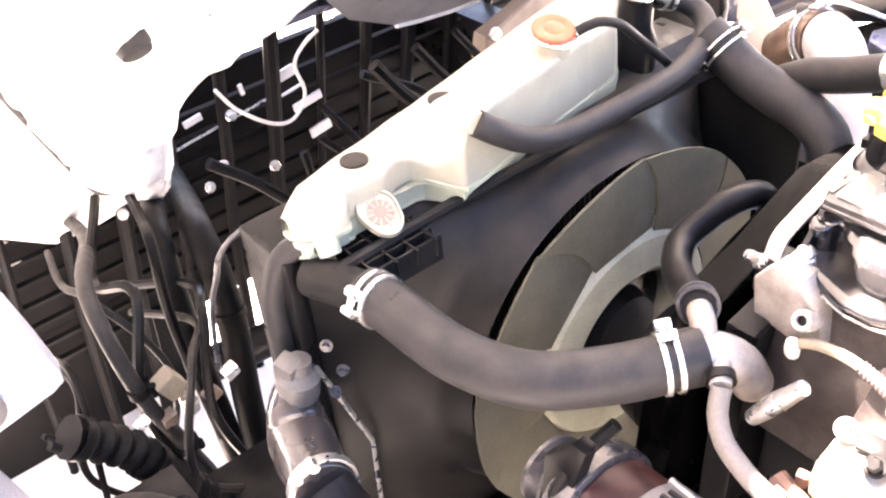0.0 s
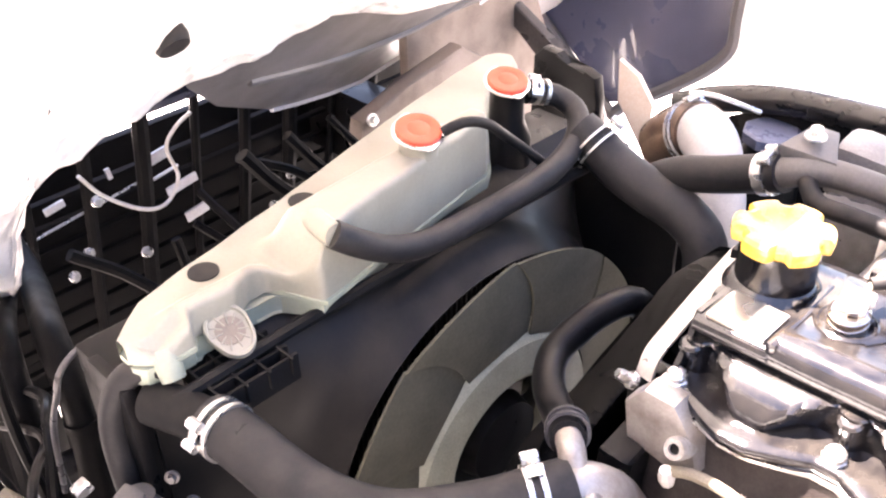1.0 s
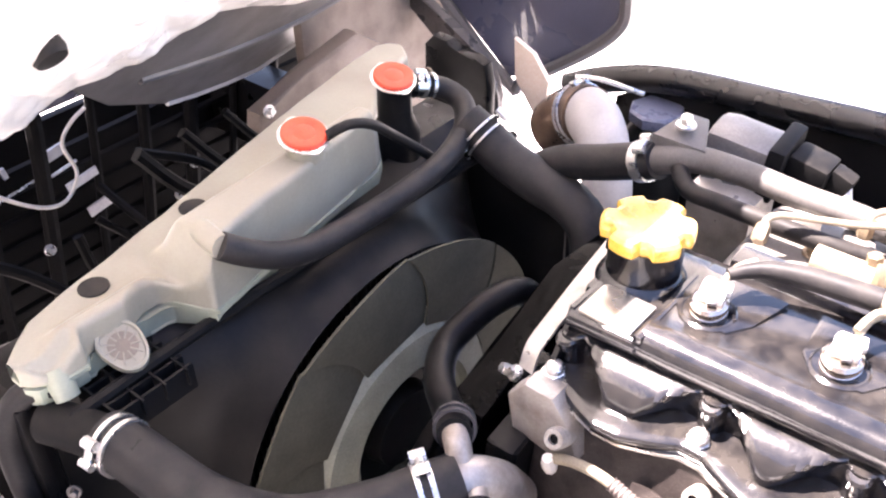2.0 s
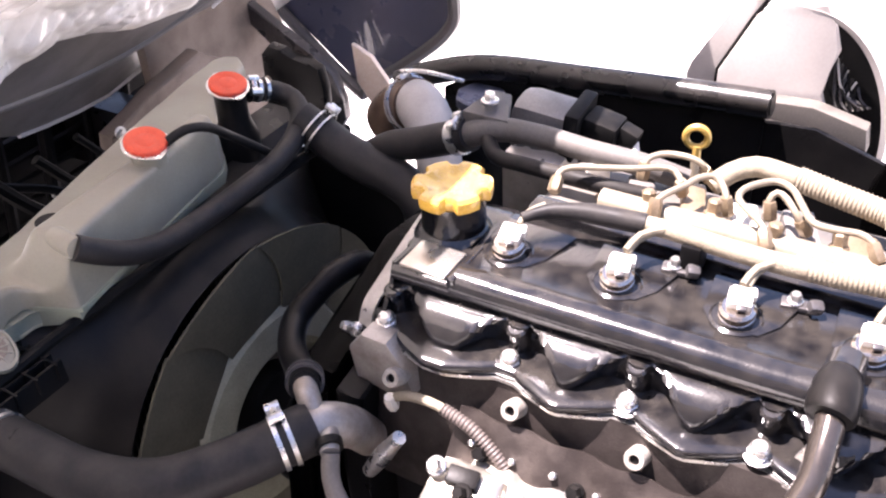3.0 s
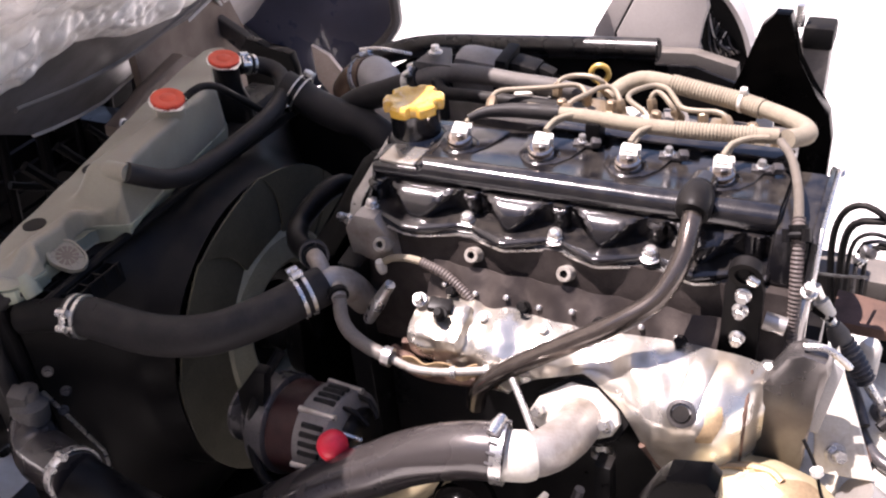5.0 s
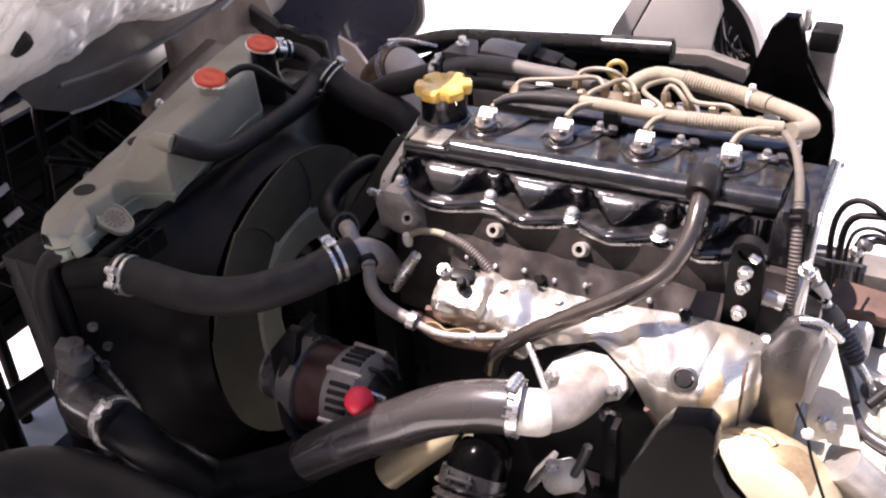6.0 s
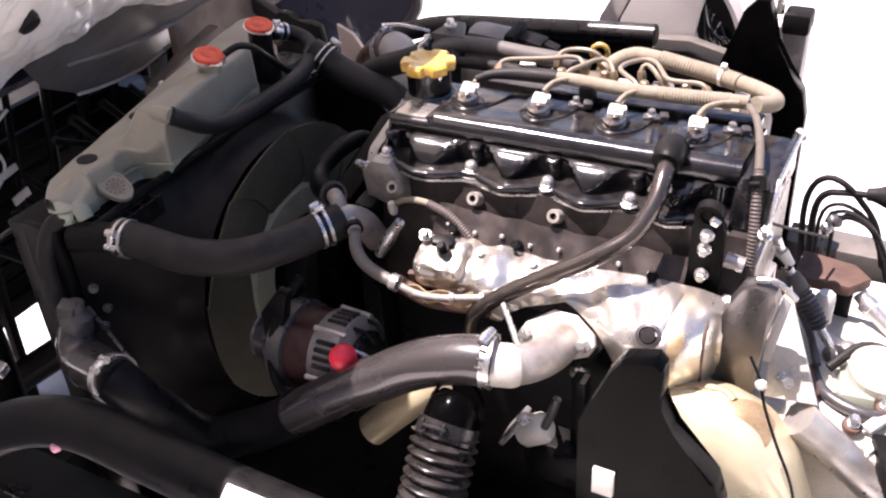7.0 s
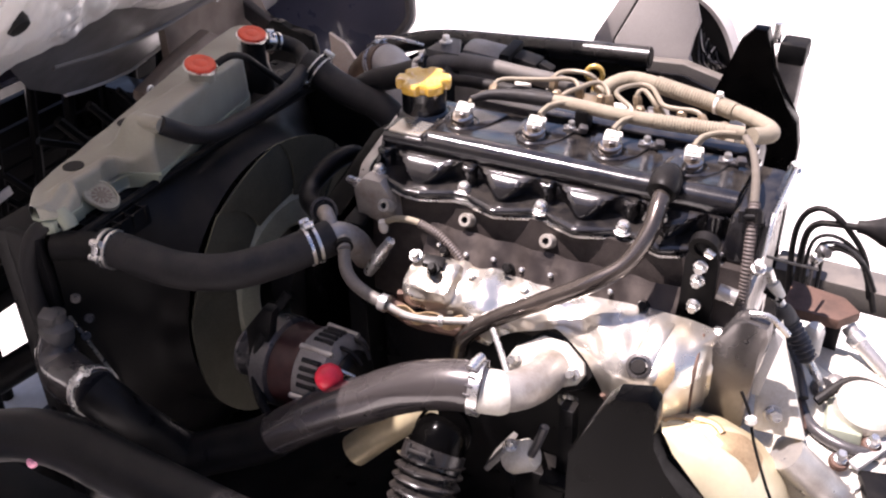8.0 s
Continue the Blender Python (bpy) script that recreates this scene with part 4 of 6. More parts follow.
part("hose_clamp", clamp((-0.030, -0.150, 0.822), (1, 0, -0.15), 0.0092, 0.009, 0, None), M_ZINC, pipe)
part("steel_pipe", tube([(-0.03, -0.150, 0.822), (-0.005, -0.149, 0.813), (0.025, -0.140, 0.809), (0.079, -0.118, 0.810), (0.11, -0.105, 0.805)], 0.0044, 12), M_STUD, pipe)
for q in ((0.036, -0.1355, 0.809), (0.068, -0.1225, 0.8098)):
    part("pipe_clip", clamp(q, (1, 0.4, 0), 0.0056, 0.005, 0, None), M_BOLT, pipe, "small bright clip")

# ---- engine block and head ----
eng = thing("engine", (0.1, 0.06, 0.30), "four-cylinder diesel engine with a dirty cast head", "engine")
part("cylinder_head", prism([(-0.012, 0.893), (-0.016, 0.875), (-0.028, 0.845), (-0.034, 0.80), (-0.034, 0.74), (0.20, 0.74), (0.20, 0.893)], "x", -0.118, 0.340, 0.004), M_HEAD, eng)
part("block", box((-0.11, -0.03, 0.36), (0.345, 0.20, 0.74), 0.01), M_BLACK, eng)
part("timing_case", prism([(-0.055, 0.850), (-0.05, 0.82), (-0.06, 0.55), (0.20, 0.50), (0.205, 0.87), (0.13, 0.88), (0.03, 0.862)], "x", -0.145, -0.118, 0.006), M_BLACK, eng, "black timing case")
part("crank_pulley", lathe([(0.02, -0.03), (0.075, -0.03), (0.08, -0.024), (0.072, -0.015), (0.08, -0.006), (0.08, 0.006), (0.03, 0.01)], (-0.20, 0.05, 0.60), (1, 0, 0), 40), M_BLACK, eng, "black belt pulley")
part("fan_clutch", lathe([(0.03, -0.12), (0.07, -0.115), (0.075, -0.09), (0.05, -0.07), (0.03, 0.0)], (-0.16, 0.05, 0.645), (1, 0, 0), 36), M_BLACK, eng)
part("front_plate", prism([(-0.10, 0.50), (-0.07, 0.77), (-0.03, 0.838), (0.03, 0.850), (0.12, 0.885), (0.20, 0.875), (0.24, 0.82), (0.26, 0.50)], "x", -0.205, -0.165, 0.01), M_MOUNT, eng)
part("sump", box((-0.08, 0.0, 0.24), (0.3, 0.17, 0.36), 0.02), M_BLACK, eng)
for k in range(3):
    hollow_stud = part("stud", lathe([(0.0086, -0.006), (0.0086, 0.014), (0.0076, 0.0165), (0.0042, 0.0165), (0.0042, 0.011)], (-0.089 + 0.104 * k, -0.018 - (0.014 if k == 0 else 0), 0.873), (0, -0.85, 0.5), 20), M_STUD, eng, "pale hollow stud")
    part("stud_hole", lathe([(0.0041, 0.010), (0.0041, 0.0128), (0.001, 0.0128)], (-0.089 + 0.104 * k, -0.018 - (0.014 if k == 0 else 0), 0.873), (0, -0.85, 0.5), 14), M_BLACK, hollow_stud)
part("front_ear", prism([(-0.135, 0.852), (-0.140, 0.885), (-0.125, 0.905), (-0.100, 0.905), (-0.085, 0.885), (-0.075, 0.856), (-0.1, 0.845)], "y", -0.034, -0.012, 0.004), M_CASTDIRT, eng)
lift = part("lifting_bracket", prism([(0.280, 0.815), (0.280, 0.912), (0.286, 0.930), (0.298, 0.938), (0.310, 0.930), (0.316, 0.912), (0.316, 0.815)], "y", -0.040, -0.030, 0.002), M_BLACK, eng, "black lifting bracket")
part("bracket_hook", clamp((0.298, -0.040, 0.932), (0, 1, 0.2), 0.0125, 0.012, 0, None, 0.003), M_BLACK, lift)
part("bracket_chip", box((0.300, -0.050, 0.924), (0.311, -0.044, 0.933), 0.002, turn=(20, 30, 0)), M_ZINC, lift)
for z, x in ((0.907, 0.298), (0.889, 0.297), (0.856, 0.297)):
    part("bracket_bolt", bolt((x, -0.041, z), (0, -1, 0), 0.006, 0.008, 1.3), M_ZINC, lift)
part("rear_housing", prism([(-0.02, 0.70), (-0.02, 0.86), (0.02, 0.88), (0.16, 0.88), (0.20, 0.86), (0.22, 0.60), (-0.02, 0.60)], "x", 0.318, 0.345, 0.004), M_CAST, eng)
for k, (y, z) in enumerate(((-0.012, 0.906), (0.15, 0.945))):
    part("rear_bolt", bolt((0.352, y, z - 0.004), (0, -0.4, 1), 0.0058, 0.009, 1.4), M_ZINC, eng)

# ---- valve cover ----
cover = thing("valve_cover", (0.1, 0.06, 0.893), "glossy black enamelled valve cover with scalloped side", "valve cover")


COVER_BOLTS = (-0.113, 0.0, 0.1, 0.2, 0.295)


def bay(x, s):
    """1 in a bay between two bolts, 0 in the pocket at a bolt; s: 0 at the ridge, 1 at the foot, where the bays are narrower; past 1: the flange."""
    gap = min(abs(x - b) for b in COVER_BOLTS)
    if s > 1:
        return max(0.0, min(1.0, (gap - 0.009) / 0.038)) ** 0.85
    start = 0.002 + 0.020 * s
    return ease((gap - start) / (0.016 + 0.013 * s))


SKEW = 0.035


def cover_skin(u, v):
    x = -0.118 + 0.430 * u
    e = SKEW * (x - 0.05)
    gap = min(abs(x - b) for b in COVER_BOLTS)
    boss = math.sqrt(max(0.0, 1 - (gap / 0.0095) ** 2))
    pts = [(0.150, 0.925), (0.142, 0.945), (0.128, 0.951), (0.105, 0.953), (0.07, 0.955), (0.041, 0.9555), (0.035, 0.9582), (0.024, 0.9580), (0.0165, 0.954), (0.0132, 0.947), (0.013, 0.940), (0.0175, 0.9375), (0.0175, 0.9345)]
    pocket = 0.0165 - 0.0085 * boss
    for s, out, z in ((0.0, 0.0150, 0.9335), (0.15, 0.0092, 0.9322), (0.35, 0.0020, 0.9290), (0.55, -0.0044, 0.9240), (0.7, -0.0082, 0.9185), (0.8, -0.0104, 0.9130), (0.9, -0.0116, 0.9080), (1.0, -0.0120, 0.9050)):
        w = bay(x, s)
        pts.append((pocket + (out - pocket) * w, z + 0.0015 * (1 - w) * s))
    w = bay(x, 2)
    foot = -0.0115 - 0.0185 * w
    pts += [(foot + 0.0090, 0.9038), (foot + 0.0022, 0.9034), (foot + 0.0004, 0.9018), (foot, 0.8985), (foot + 0.0005, 0.8955), (foot + 0.002, 0.8940)]
    f = v * (len(pts) - 1)
    i = min(int(f + 1e-6), len(pts) - 2)
    q = Vector((x, pts[i][0] + e, pts[i][1])).lerp(Vector((x, pts[i + 1][0] + e, pts[i + 1][1])), f - i)
    if x < -0.062 and q.z > 0.9505:
        q.z = 0.9505
    q.z += 0.0006 * noise.noise(Vector((x * 30, v * 8, 2)))
    return q


part("cover_shell", sheet(cover_skin, 360, 26, 0), M_COVER, cover, sharp=50)
part("gasket", sheet(lambda u, v: Vector((-0.120 + 0.434 * u, -0.0165 - 0.0145 * bay(-0.120 + 0.434 * u, 2) + SKEW * (-0.07 + 0.434 * u) + 0.03 * v, 0.8935)), 240, 2, 0.003), M_ZINC, cover, "bright gasket edge")
for s, xx in ((0, -0.118), (1, 0.312)):
    prof = [(0.148, 0.895), (0.148, 0.930), (0.140, 0.946), (0.02, 0.952), (0.013, 0.935), (-0.008, 0.905), (-0.012, 0.895)]
    part("end_wall", prism([(y + SKEW * (xx - 0.05), z) for y, z in prof], "x", xx - 0.002, xx + 0.002, 0.0), M_COVER, cover)
part("rear_cap", prism([(0.0, 0.895), (0.004, 0.930), (0.014, 0.944), (0.03, 0.948), (0.13, 0.948), (0.146, 0.935), (0.15, 0.895)], "x", 0.312, 0.348, 0.006), M_COVER, cover)
part("rear_flange", prism([(-0.012, 0.893), (-0.006, 0.915), (0.006, 0.945), (0.02, 0.953), (0.14, 0.953), (0.156, 0.943), (0.16, 0.893)], "x", 0.346, 0.351, 0.001), M_COVER, cover, "dark rear flange")
part("flange_edge", tube([(0.3535, 0.146, 0.946), (0.3535, 0.02, 0.951), (0.3535, 0.008, 0.940), (0.3535, -0.006, 0.905), (0.3535, -0.012, 0.893)], 0.0026, 8, straight=True), M_ZINC, cover, "bright flange edge")
for k, x in enumerate((-0.115, 0.0, 0.1, 0.2)):
    y = -0.002 if k else -0.008
    b = part("cover_bolt", lathe([(0.0072, 0), (0.0072, 0.008), (0.0052, 0.0105), (0.002, 0.011)], (x, y, 0.9030), (0, -0.15, 1), 12, bolt((x, y, 0.9015), (0, -0.15, 1), 0.0088, 0.004, 1.25)), M_BOLT, cover, "bright flanged bolt")
    part("boss", lathe([(0.0085, -0.004), (0.0085, 0.004), (0.0065, 0.006), (0.003, 0.006)], (x, 0.012 + SKEW * (x - 0.05), 0.926), (0, -0.3, 1), 16), M_COVER, cover)
part("plate", box((-0.112, 0.012, 0.9505), (-0.068, 0.050, 0.9545), 0.002), M_SHIELD, cover, "shiny silver plate")
part("front_step", box((-0.066, 0.010, 0.942), (-0.058, 0.10, 0.957), 0.003), M_COVER, cover)
for k in range(4):
    x = -0.036 + 0.0948 * k
    y = 0.070 + 0.009 * k / 3
    injector_well = part("well", lathe([(0.0215, -0.004), (0.0215, 0.0012), (0.0190, 0.0026), (0.0180, 0.0010), (0.0178, -0.004)], (x, y - 0.004, 0.955), (0, 0, 1), 32, ring_shape=True), M_COVER, cover)
    # Raised black disc paints the shade of an open well.
    part("well_shade", lathe([(0.0185, -0.003), (0.0185, 0.0012), (0.002, 0.0012)], (x, y - 0.004, 0.955), (0, 0, 1), 24), M_BLACK, injector_well, "black disc painting the shade in the injector well")
    scoop = prism([(x + 0.020, y - 0.018), (x + 0.032, y + 0.0), (x + 0.042, y + 0.04), (x - 0.030, y + 0.04), (x - 0.026, y - 0.005), (x - 0.015, y - 0.020)], "z", 0.9535, 0.9568, 0.0015)
    part("scoop", scoop, M_COVER, cover)
rid = bmesh.new()
box((-0.05, 0.125, 0.945), (0.31, 0.150, 0.962), 0.004, rid)
part("back_ledge", rid, M_COVER, cover)


def injector(x, y):
    ob = thing("injector", (x, y, 0.955), "injector with a white connector in the valve cover", "injector", "injectors")
    part("body", lathe([(0.0138, -0.004), (0.0138, 0.006), (0.0128, 0.0065), (0.0128, 0.0078), (0.0138, 0.0083), (0.0138, 0.0125), (0.0115, 0.0145)], (x, y - 0.004, 0.955), (0, -0.2, 1), 24), M_CHROME, ob, "stained chrome barrel")
    con = box((x - 0.0092, y - 0.0112, 0.9685), (x + 0.0092, y + 0.0062, 0.9770), 0.0028, turn=(12, 4, 12))
    box((x - 0.0074, y - 0.009, 0.9750), (x + 0.0050, y + 0.0035, 0.9802), 0.002, con, turn=(16, 6, 12))
    box((x + 0.001, y + 0.001, 0.9695), (x + 0.0102, y + 0.011, 0.9765), 0.002, con, turn=(12, 0, 16))
    plug_top = part("connector", con, M_WHITE, ob, "white plastic connector")
    part("connector_clip", box((x + 0.000, y - 0.0135, 0.9700), (x + 0.007, y - 0.008, 0.9735), 0.001, turn=(20, 0, 20)), M_TUBE, plug_top, "grey locking clip")
    part("tail", tube([(x + 0.002, y + 0.009, 0.977), (x + 0.004, y + 0.024, 0.981), (x + 0.012, y + 0.038, 0.982)], 0.0027, 8), M_TAPE, ob)
    return ob


for k in range(4):
    injector(-0.036 + 0.0948 * k, 0.070 + 0.009 * k / 3)

for k in range(1, 4):
    x = -0.036 + 0.0948 * k
    hold = thing("injector_clamp", (x + 0.036, 0.108, 0.955), "dark bent clamp plate behind an injector", "clamp", "injector clamps")
    part("plate", box((x + 0.024, 0.100, 0.955), (x + 0.048, 0.112, 0.960), 0.002, turn=(6, 0, 8)), M_TUBE, hold)
    part("tab", box((x + 0.044, 0.098, 0.957), (x + 0.055, 0.108, 0.967), 0.003, turn=(20, 10, 30)), M_TUBE, hold)
    part("screw", bolt((x + 0.034, 0.106, 0.960), (0, -0.1, 1), 0.0045, 0.006, 1.4), M_ZINC, hold)

cap = thing("oil_filler_cap", (-0.098, 0.082, 0.96), "yellow plastic oil filler cap with six lobes", "cap")
lobes = lambda a, r: r * (1.02 - 0.19 * max(0.0, min(1.0, (math.cos(6 * a + 0.5) - 0.30) / 0.40))) if r > 0.0215 else r  # noqa: E731
part("grip", lathe([(0.028, 0), (0.034, 0.002), (0.035, 0.008), (0.0345, 0.0120), (0.032, 0.0145), (0.028, 0.0150), (0.0205, 0.0125), (0.010, 0.0108), (0.001, 0.0105)], (-0.100, 0.083, 0.984), (0, 0, 1), 96, wave=lobes), M_YELLOW, cap)
part("filler_neck", lathe([(0.036, 0), (0.033, 0.006), (0.0285, 0.010), (0.0285, 0.040)], (-0.099, 0.082, 0.946), (0, 0, 1), 36), M_COVER, cap, "black filler neck")
part("neck_base", box((-0.128, 0.045, 0.925), (-0.064, 0.13, 0.948), 0.006), M_COVER, cap)

strap = thing("front_strap", (-0.155, 0.02, 0.87), "pale steel strap bracket at the engine front", "bracket")


STRAP = glide([(-0.147, 0.000, 0.880), (-0.150, 0.014, 0.893), (-0.151, 0.040, 0.901), (-0.150, 0.085, 0.917), (-0.147, 0.125, 0.934)], 0.005)


def strap_place(u, v):
    f = u * (len(STRAP) - 1)
    i = min(int(f), len(STRAP) - 2)
    return STRAP[i].lerp(STRAP[i + 1], f - i) + Vector((0.017, -0.006, 0.004)) * (v - 0.5)


part("strap", sheet(strap_place, 24, 3, 0.002), M_CAST, strap)
part("strap_bolt", bolt((-0.152, -0.004, 0.876), (-0.5, -0.6, 0.6), 0.005, 0.012, 1.4), M_ZINC, strap)
part("strap_foot", box((-0.160, 0.0, 0.84), (-0.138, 0.035, 0.872), 0.003), M_BLACK, strap)
part("strap_top", box((-0.152, 0.115, 0.925), (-0.118, 0.135, 0.938), 0.003), M_BLACK, strap)

# ---- exhaust manifold with heat shields ----
man = thing("exhaust_manifold", (0.15, -0.08, 0.74), "exhaust manifold under bright steel heat shields", "exhaust manifold")


def shield(u, v):
    """A half pipe over the manifold in soft lobes, cut away round the turbo flange and swelling to a rounded hood at the turbine end."""
    x = -0.004 + 0.338 * u
    cut = max(0.0, 1 - abs(x - 0.164) / 0.080) ** 0.5
    v = v * (1 - 0.58 * cut)
    far = ease((x - 0.165) / 0.085)
    lobes_ = 0.0035 * abs(math.sin((x + 0.012) * 62)) * ease((0.12 - x) / 0.04)
    a = math.pi * 0.5 * min(1.0, v / 0.62)
    y = -0.052 - (0.056 + 0.028 * far + lobes_) * math.sin(a) ** 0.9
    z = 0.836 + lobes_ + 0.008 * far - (0.034 + 0.006 * far) * (1 - math.cos(a))
    if v > 0.62:
        t = (v - 0.62) / 0.38
        z -= (0.042 + 0.040 * far) * t
        y += (0.010 + 0.012 * far) * t * t
    dent = 0.0009 * noise.noise(Vector((x * 70, v * 9, 5))) + 0.0034 * noise.noise(Vector((x * 28, v * 3, 1))) + 0.0022 * noise.noise(Vector((x * 55, v * 6, 9)))
    end = math.sqrt(max(0.10, 1 - (max(0.0, u - 0.84) / 0.16) ** 2))
    return Vector((x, -0.050 + (y + 0.050) * end - dent, 0.80 + (z - 0.80) * (0.75 + 0.25 * end) + dent))


def rib(u, v):
    """A raised strip pressed into the hood, from its upper edge to the bolt hole."""
    x = 0.262 + 0.024 * u - 0.006 * v
    q = shield((x + 0.004) / 0.338, 0.06 + 0.36 * v)
    return q + Vector((0, -0.0022, 0.0028)) * math.sin(math.pi * min(max(u, 0.02), 0.98)) ** 0.35


part("heat_shield", sheet(shield, 110, 30, 0.002), M_SHIELD, man, "bright stained steel heat shield with a rounded hood", 50)
part("shield_rib", sheet(rib, 12, 14, 0.0015), M_SHIELD, man, "raised rib over the bolt hole")
part("hood_stain", sheet(lambda u, v: shield(0.855 + 0.045 * u + 0.01 * math.sin(4 * v), 0.34 + 0.30 * v) + Vector((0, -0.0011, 0.0009)) * (0.2 + math.sin(math.pi * u) * math.sin(math.pi * v)), 10, 12, 0), M_SCORCH, man, "tan heat stain")
part("shield_seam", tube([shield(0.950, 0.08), shield(0.956, 0.3), shield(0.960, 0.55), shield(0.960, 0.8), shield(0.955, 0.98)], 0.0016, 8), M_RUST, man, "dark rolled seam")
part("bottom_seam", tube([shield(0.70, 0.99), shield(0.78, 1.0), shield(0.86, 1.0), shield(0.93, 0.99)], 0.004, 8), M_RUST, man, "scorched lower edge")
boss_ring = part("hole_boss", lathe([(0.0135, -0.004), (0.0135, 0.002), (0.010, 0.003), (0.0075, -0.002)], (0.267, -0.128, 0.824), (0, -0.8, 0.6), 24), M_GUARD, man)
part("hole", lathe([(0.0078, 0), (0.0078, 0.0034), (0.003, 0.0036)], (0.267, -0.128, 0.824), (0, -0.8, 0.6), 20), M_RUBBER, boss_ring, "dark bolt hole")
end_block = box((-0.030, -0.116, 0.786), (0.036, -0.056, 0.843), 0.018, turn=(16, 0, 0))
bmesh.ops.subdivide_edges(end_block, edges=end_block.edges[:], cuts=5, use_grid_fill=True)
for q in end_block.verts:
    q.co += Vector((0.2, -0.7, 0.6)) * (0.008 * noise.noise(q.co * 38) + 0.0045 * noise.noise(q.co * 85))
part("end_block", end_block, M_SHIELD, man, "box-shaped dented end of the shield", 60)
strap_end = part("end_strap", box((-0.012, -0.092, 0.842), (0.014, -0.076, 0.853), 0.003, turn=(18, 4, 10)), M_BLACK, man, "black strap over the shield's end")
part("strap_nut", bolt((0.008, -0.098, 0.848), (0, -0.6, 0.8), 0.0055, 0.009, 1.5), M_BLACK, strap_end)
part("burnt_band", sheet(lambda u, v: Vector((-0.030 + 0.088 * u, -0.1235 - 0.004 * math.sin(math.pi * u) - 0.0008 * math.sin(25 * u), 0.783 + 0.017 * v + 0.012 * u + 0.003 * math.sin(14 * u))), 30, 6, 0.002), M_SCORCH, man, "brown burnt lower band")
part("orange_tab", box((-0.040, -0.106, 0.792), (-0.031, -0.098, 0.806), 0.002, turn=(10, 0, 15)), M_RUST, man, "rusty tab")
part("dark_sill", tube([(-0.052, -0.108, 0.788), (-0.01, -0.116, 0.782), (0.03, -0.112, 0.782), (0.07, -0.10, 0.78)], 0.010, 10), M_RUST, man, "brown scorched edge")
up = sheet(lambda u, v: Vector((-0.03 + 0.31 * u, -0.032 - 0.032 * v + 0.002 * math.sin(u * 40), 0.866 - 0.040 * v - 0.008 * max(0.0, math.sin(u * 20)) * v)), 80, 6, 0.002)
part("flange_plate", up, M_RUSTDARK, man, "grey manifold flange plate")
for k in range(8):
    part("flange_stud", lathe([(0.003, -0.003), (0.003, 0.004), (0.0015, 0.005)], (-0.01 + 0.036 * k, -0.0485, 0.848 - 0.004 * (k % 2)), (0, -0.75, 0.65), 8), M_ZINC, man)
for k in range(4):
    part("flange_nut", bolt((0.0 + 0.082 * k, -0.050, 0.842), (0, -0.75, 0.65), 0.006, 0.010, 1.2), M_BLACK, man)
for x, y, z in ((0.111, -0.068, 0.832), (-0.022, -0.085, 0.850), (0.045, -0.070, 0.832)):
    part("shield_bolt", bolt((x, y, z), (0, -0.6, 0.8), 0.006, 0.008, 1.4), M_ZINC, man)
low_shield = thing("lower_heat_shield", (0.36, -0.12, 0.60), "pale tarnished lower heat shield over the downpipe", "heat shield")


def lower(u, v):
    a, e = 2 * math.pi * u, math.pi * (v - 0.5) * 0.9996
    r = 1 + 0.05 * noise.noise(Vector((math.cos(a) * 2, math.sin(a) * 2, e * 2)))
    soft = lambda q: math.copysign(abs(q) ** 0.72, q)  # noqa: E731
    p = Vector((0.078 * soft(math.cos(a)) * soft(math.cos(e)) * r, 0.060 * soft(math.sin(a)) * soft(math.cos(e)) * r, 0.110 * soft(math.sin(e)) * r))
    p.x += -0.38 * p.z
    return Vector((0.374, -0.118, 0.650)) + p


part("shell", sheet(lower, 48, 30, 0), M_SHIELD2, low_shield, sharp=60)
part("burnt_streak", sheet(lambda u, v: lower(0.935 + 0.10 * u + 0.02 * math.sin(5 * v), 0.73 + 0.21 * v) + Vector((0.0012, -0.0012, 0.0016)) * (0.3 + math.sin(math.pi * u) * math.sin(math.pi * v)), 10, 14, 0), M_SCORCH, low_shield, "tan scorched patch", 60)
part("top_seam", tube([lower(0.52, 0.90), lower(0.50, 0.93), lower(0.25, 0.975), lower(0.05, 0.95), lower(0.0, 0.92)], 0.0045, 8), M_SCORCH, low_shield, "dark rolled seam")
wire_part = part("clip_wire", tube([(0.374, -0.145, 0.846), (0.387, -0.152, 0.826), (0.396, -0.158, 0.800), (0.414, -0.162, 0.758), (0.434, -0.160, 0.71), (0.45, -0.15, 0.64)], 0.0017, 6), M_BLACK, low_shield, "black wire")
part("wire_bead", lathe([(0.002, -0.005), (0.0055, -0.002), (0.0055, 0.003), (0.002, 0.006)], (0.389, -0.154, 0.822), (0.3, -0.2, -1), 12), M_WHITE, wire_part)

# ---- turbo inlet pipe, bellows hose, alternator ----
turbo = thing("turbo_elbow", (0.165, -0.12, 0.77), "cast aluminium turbo elbow on a bolted flange", "pipe elbow")
part("elbow", tube([(0.140, -0.2195, 0.8105), (0.151, -0.213, 0.809), (0.164, -0.196, 0.805), (0.172, -0.165, 0.797), (0.172, -0.128, 0.785)], [0.0205, 0.0215, 0.0220, 0.0220, 0.0225], 24), M_CASTDIRT, turbo)
part("sleeve", tube([(0.122, -0.226, 0.812), (0.136, -0.2215, 0.811), (0.148, -0.216, 0.8095), (0.1515, -0.2135, 0.809)], [0.0232, 0.0236, 0.0236, 0.0222], 28), M_CREAM, turbo, "pale smooth aluminium sleeve")
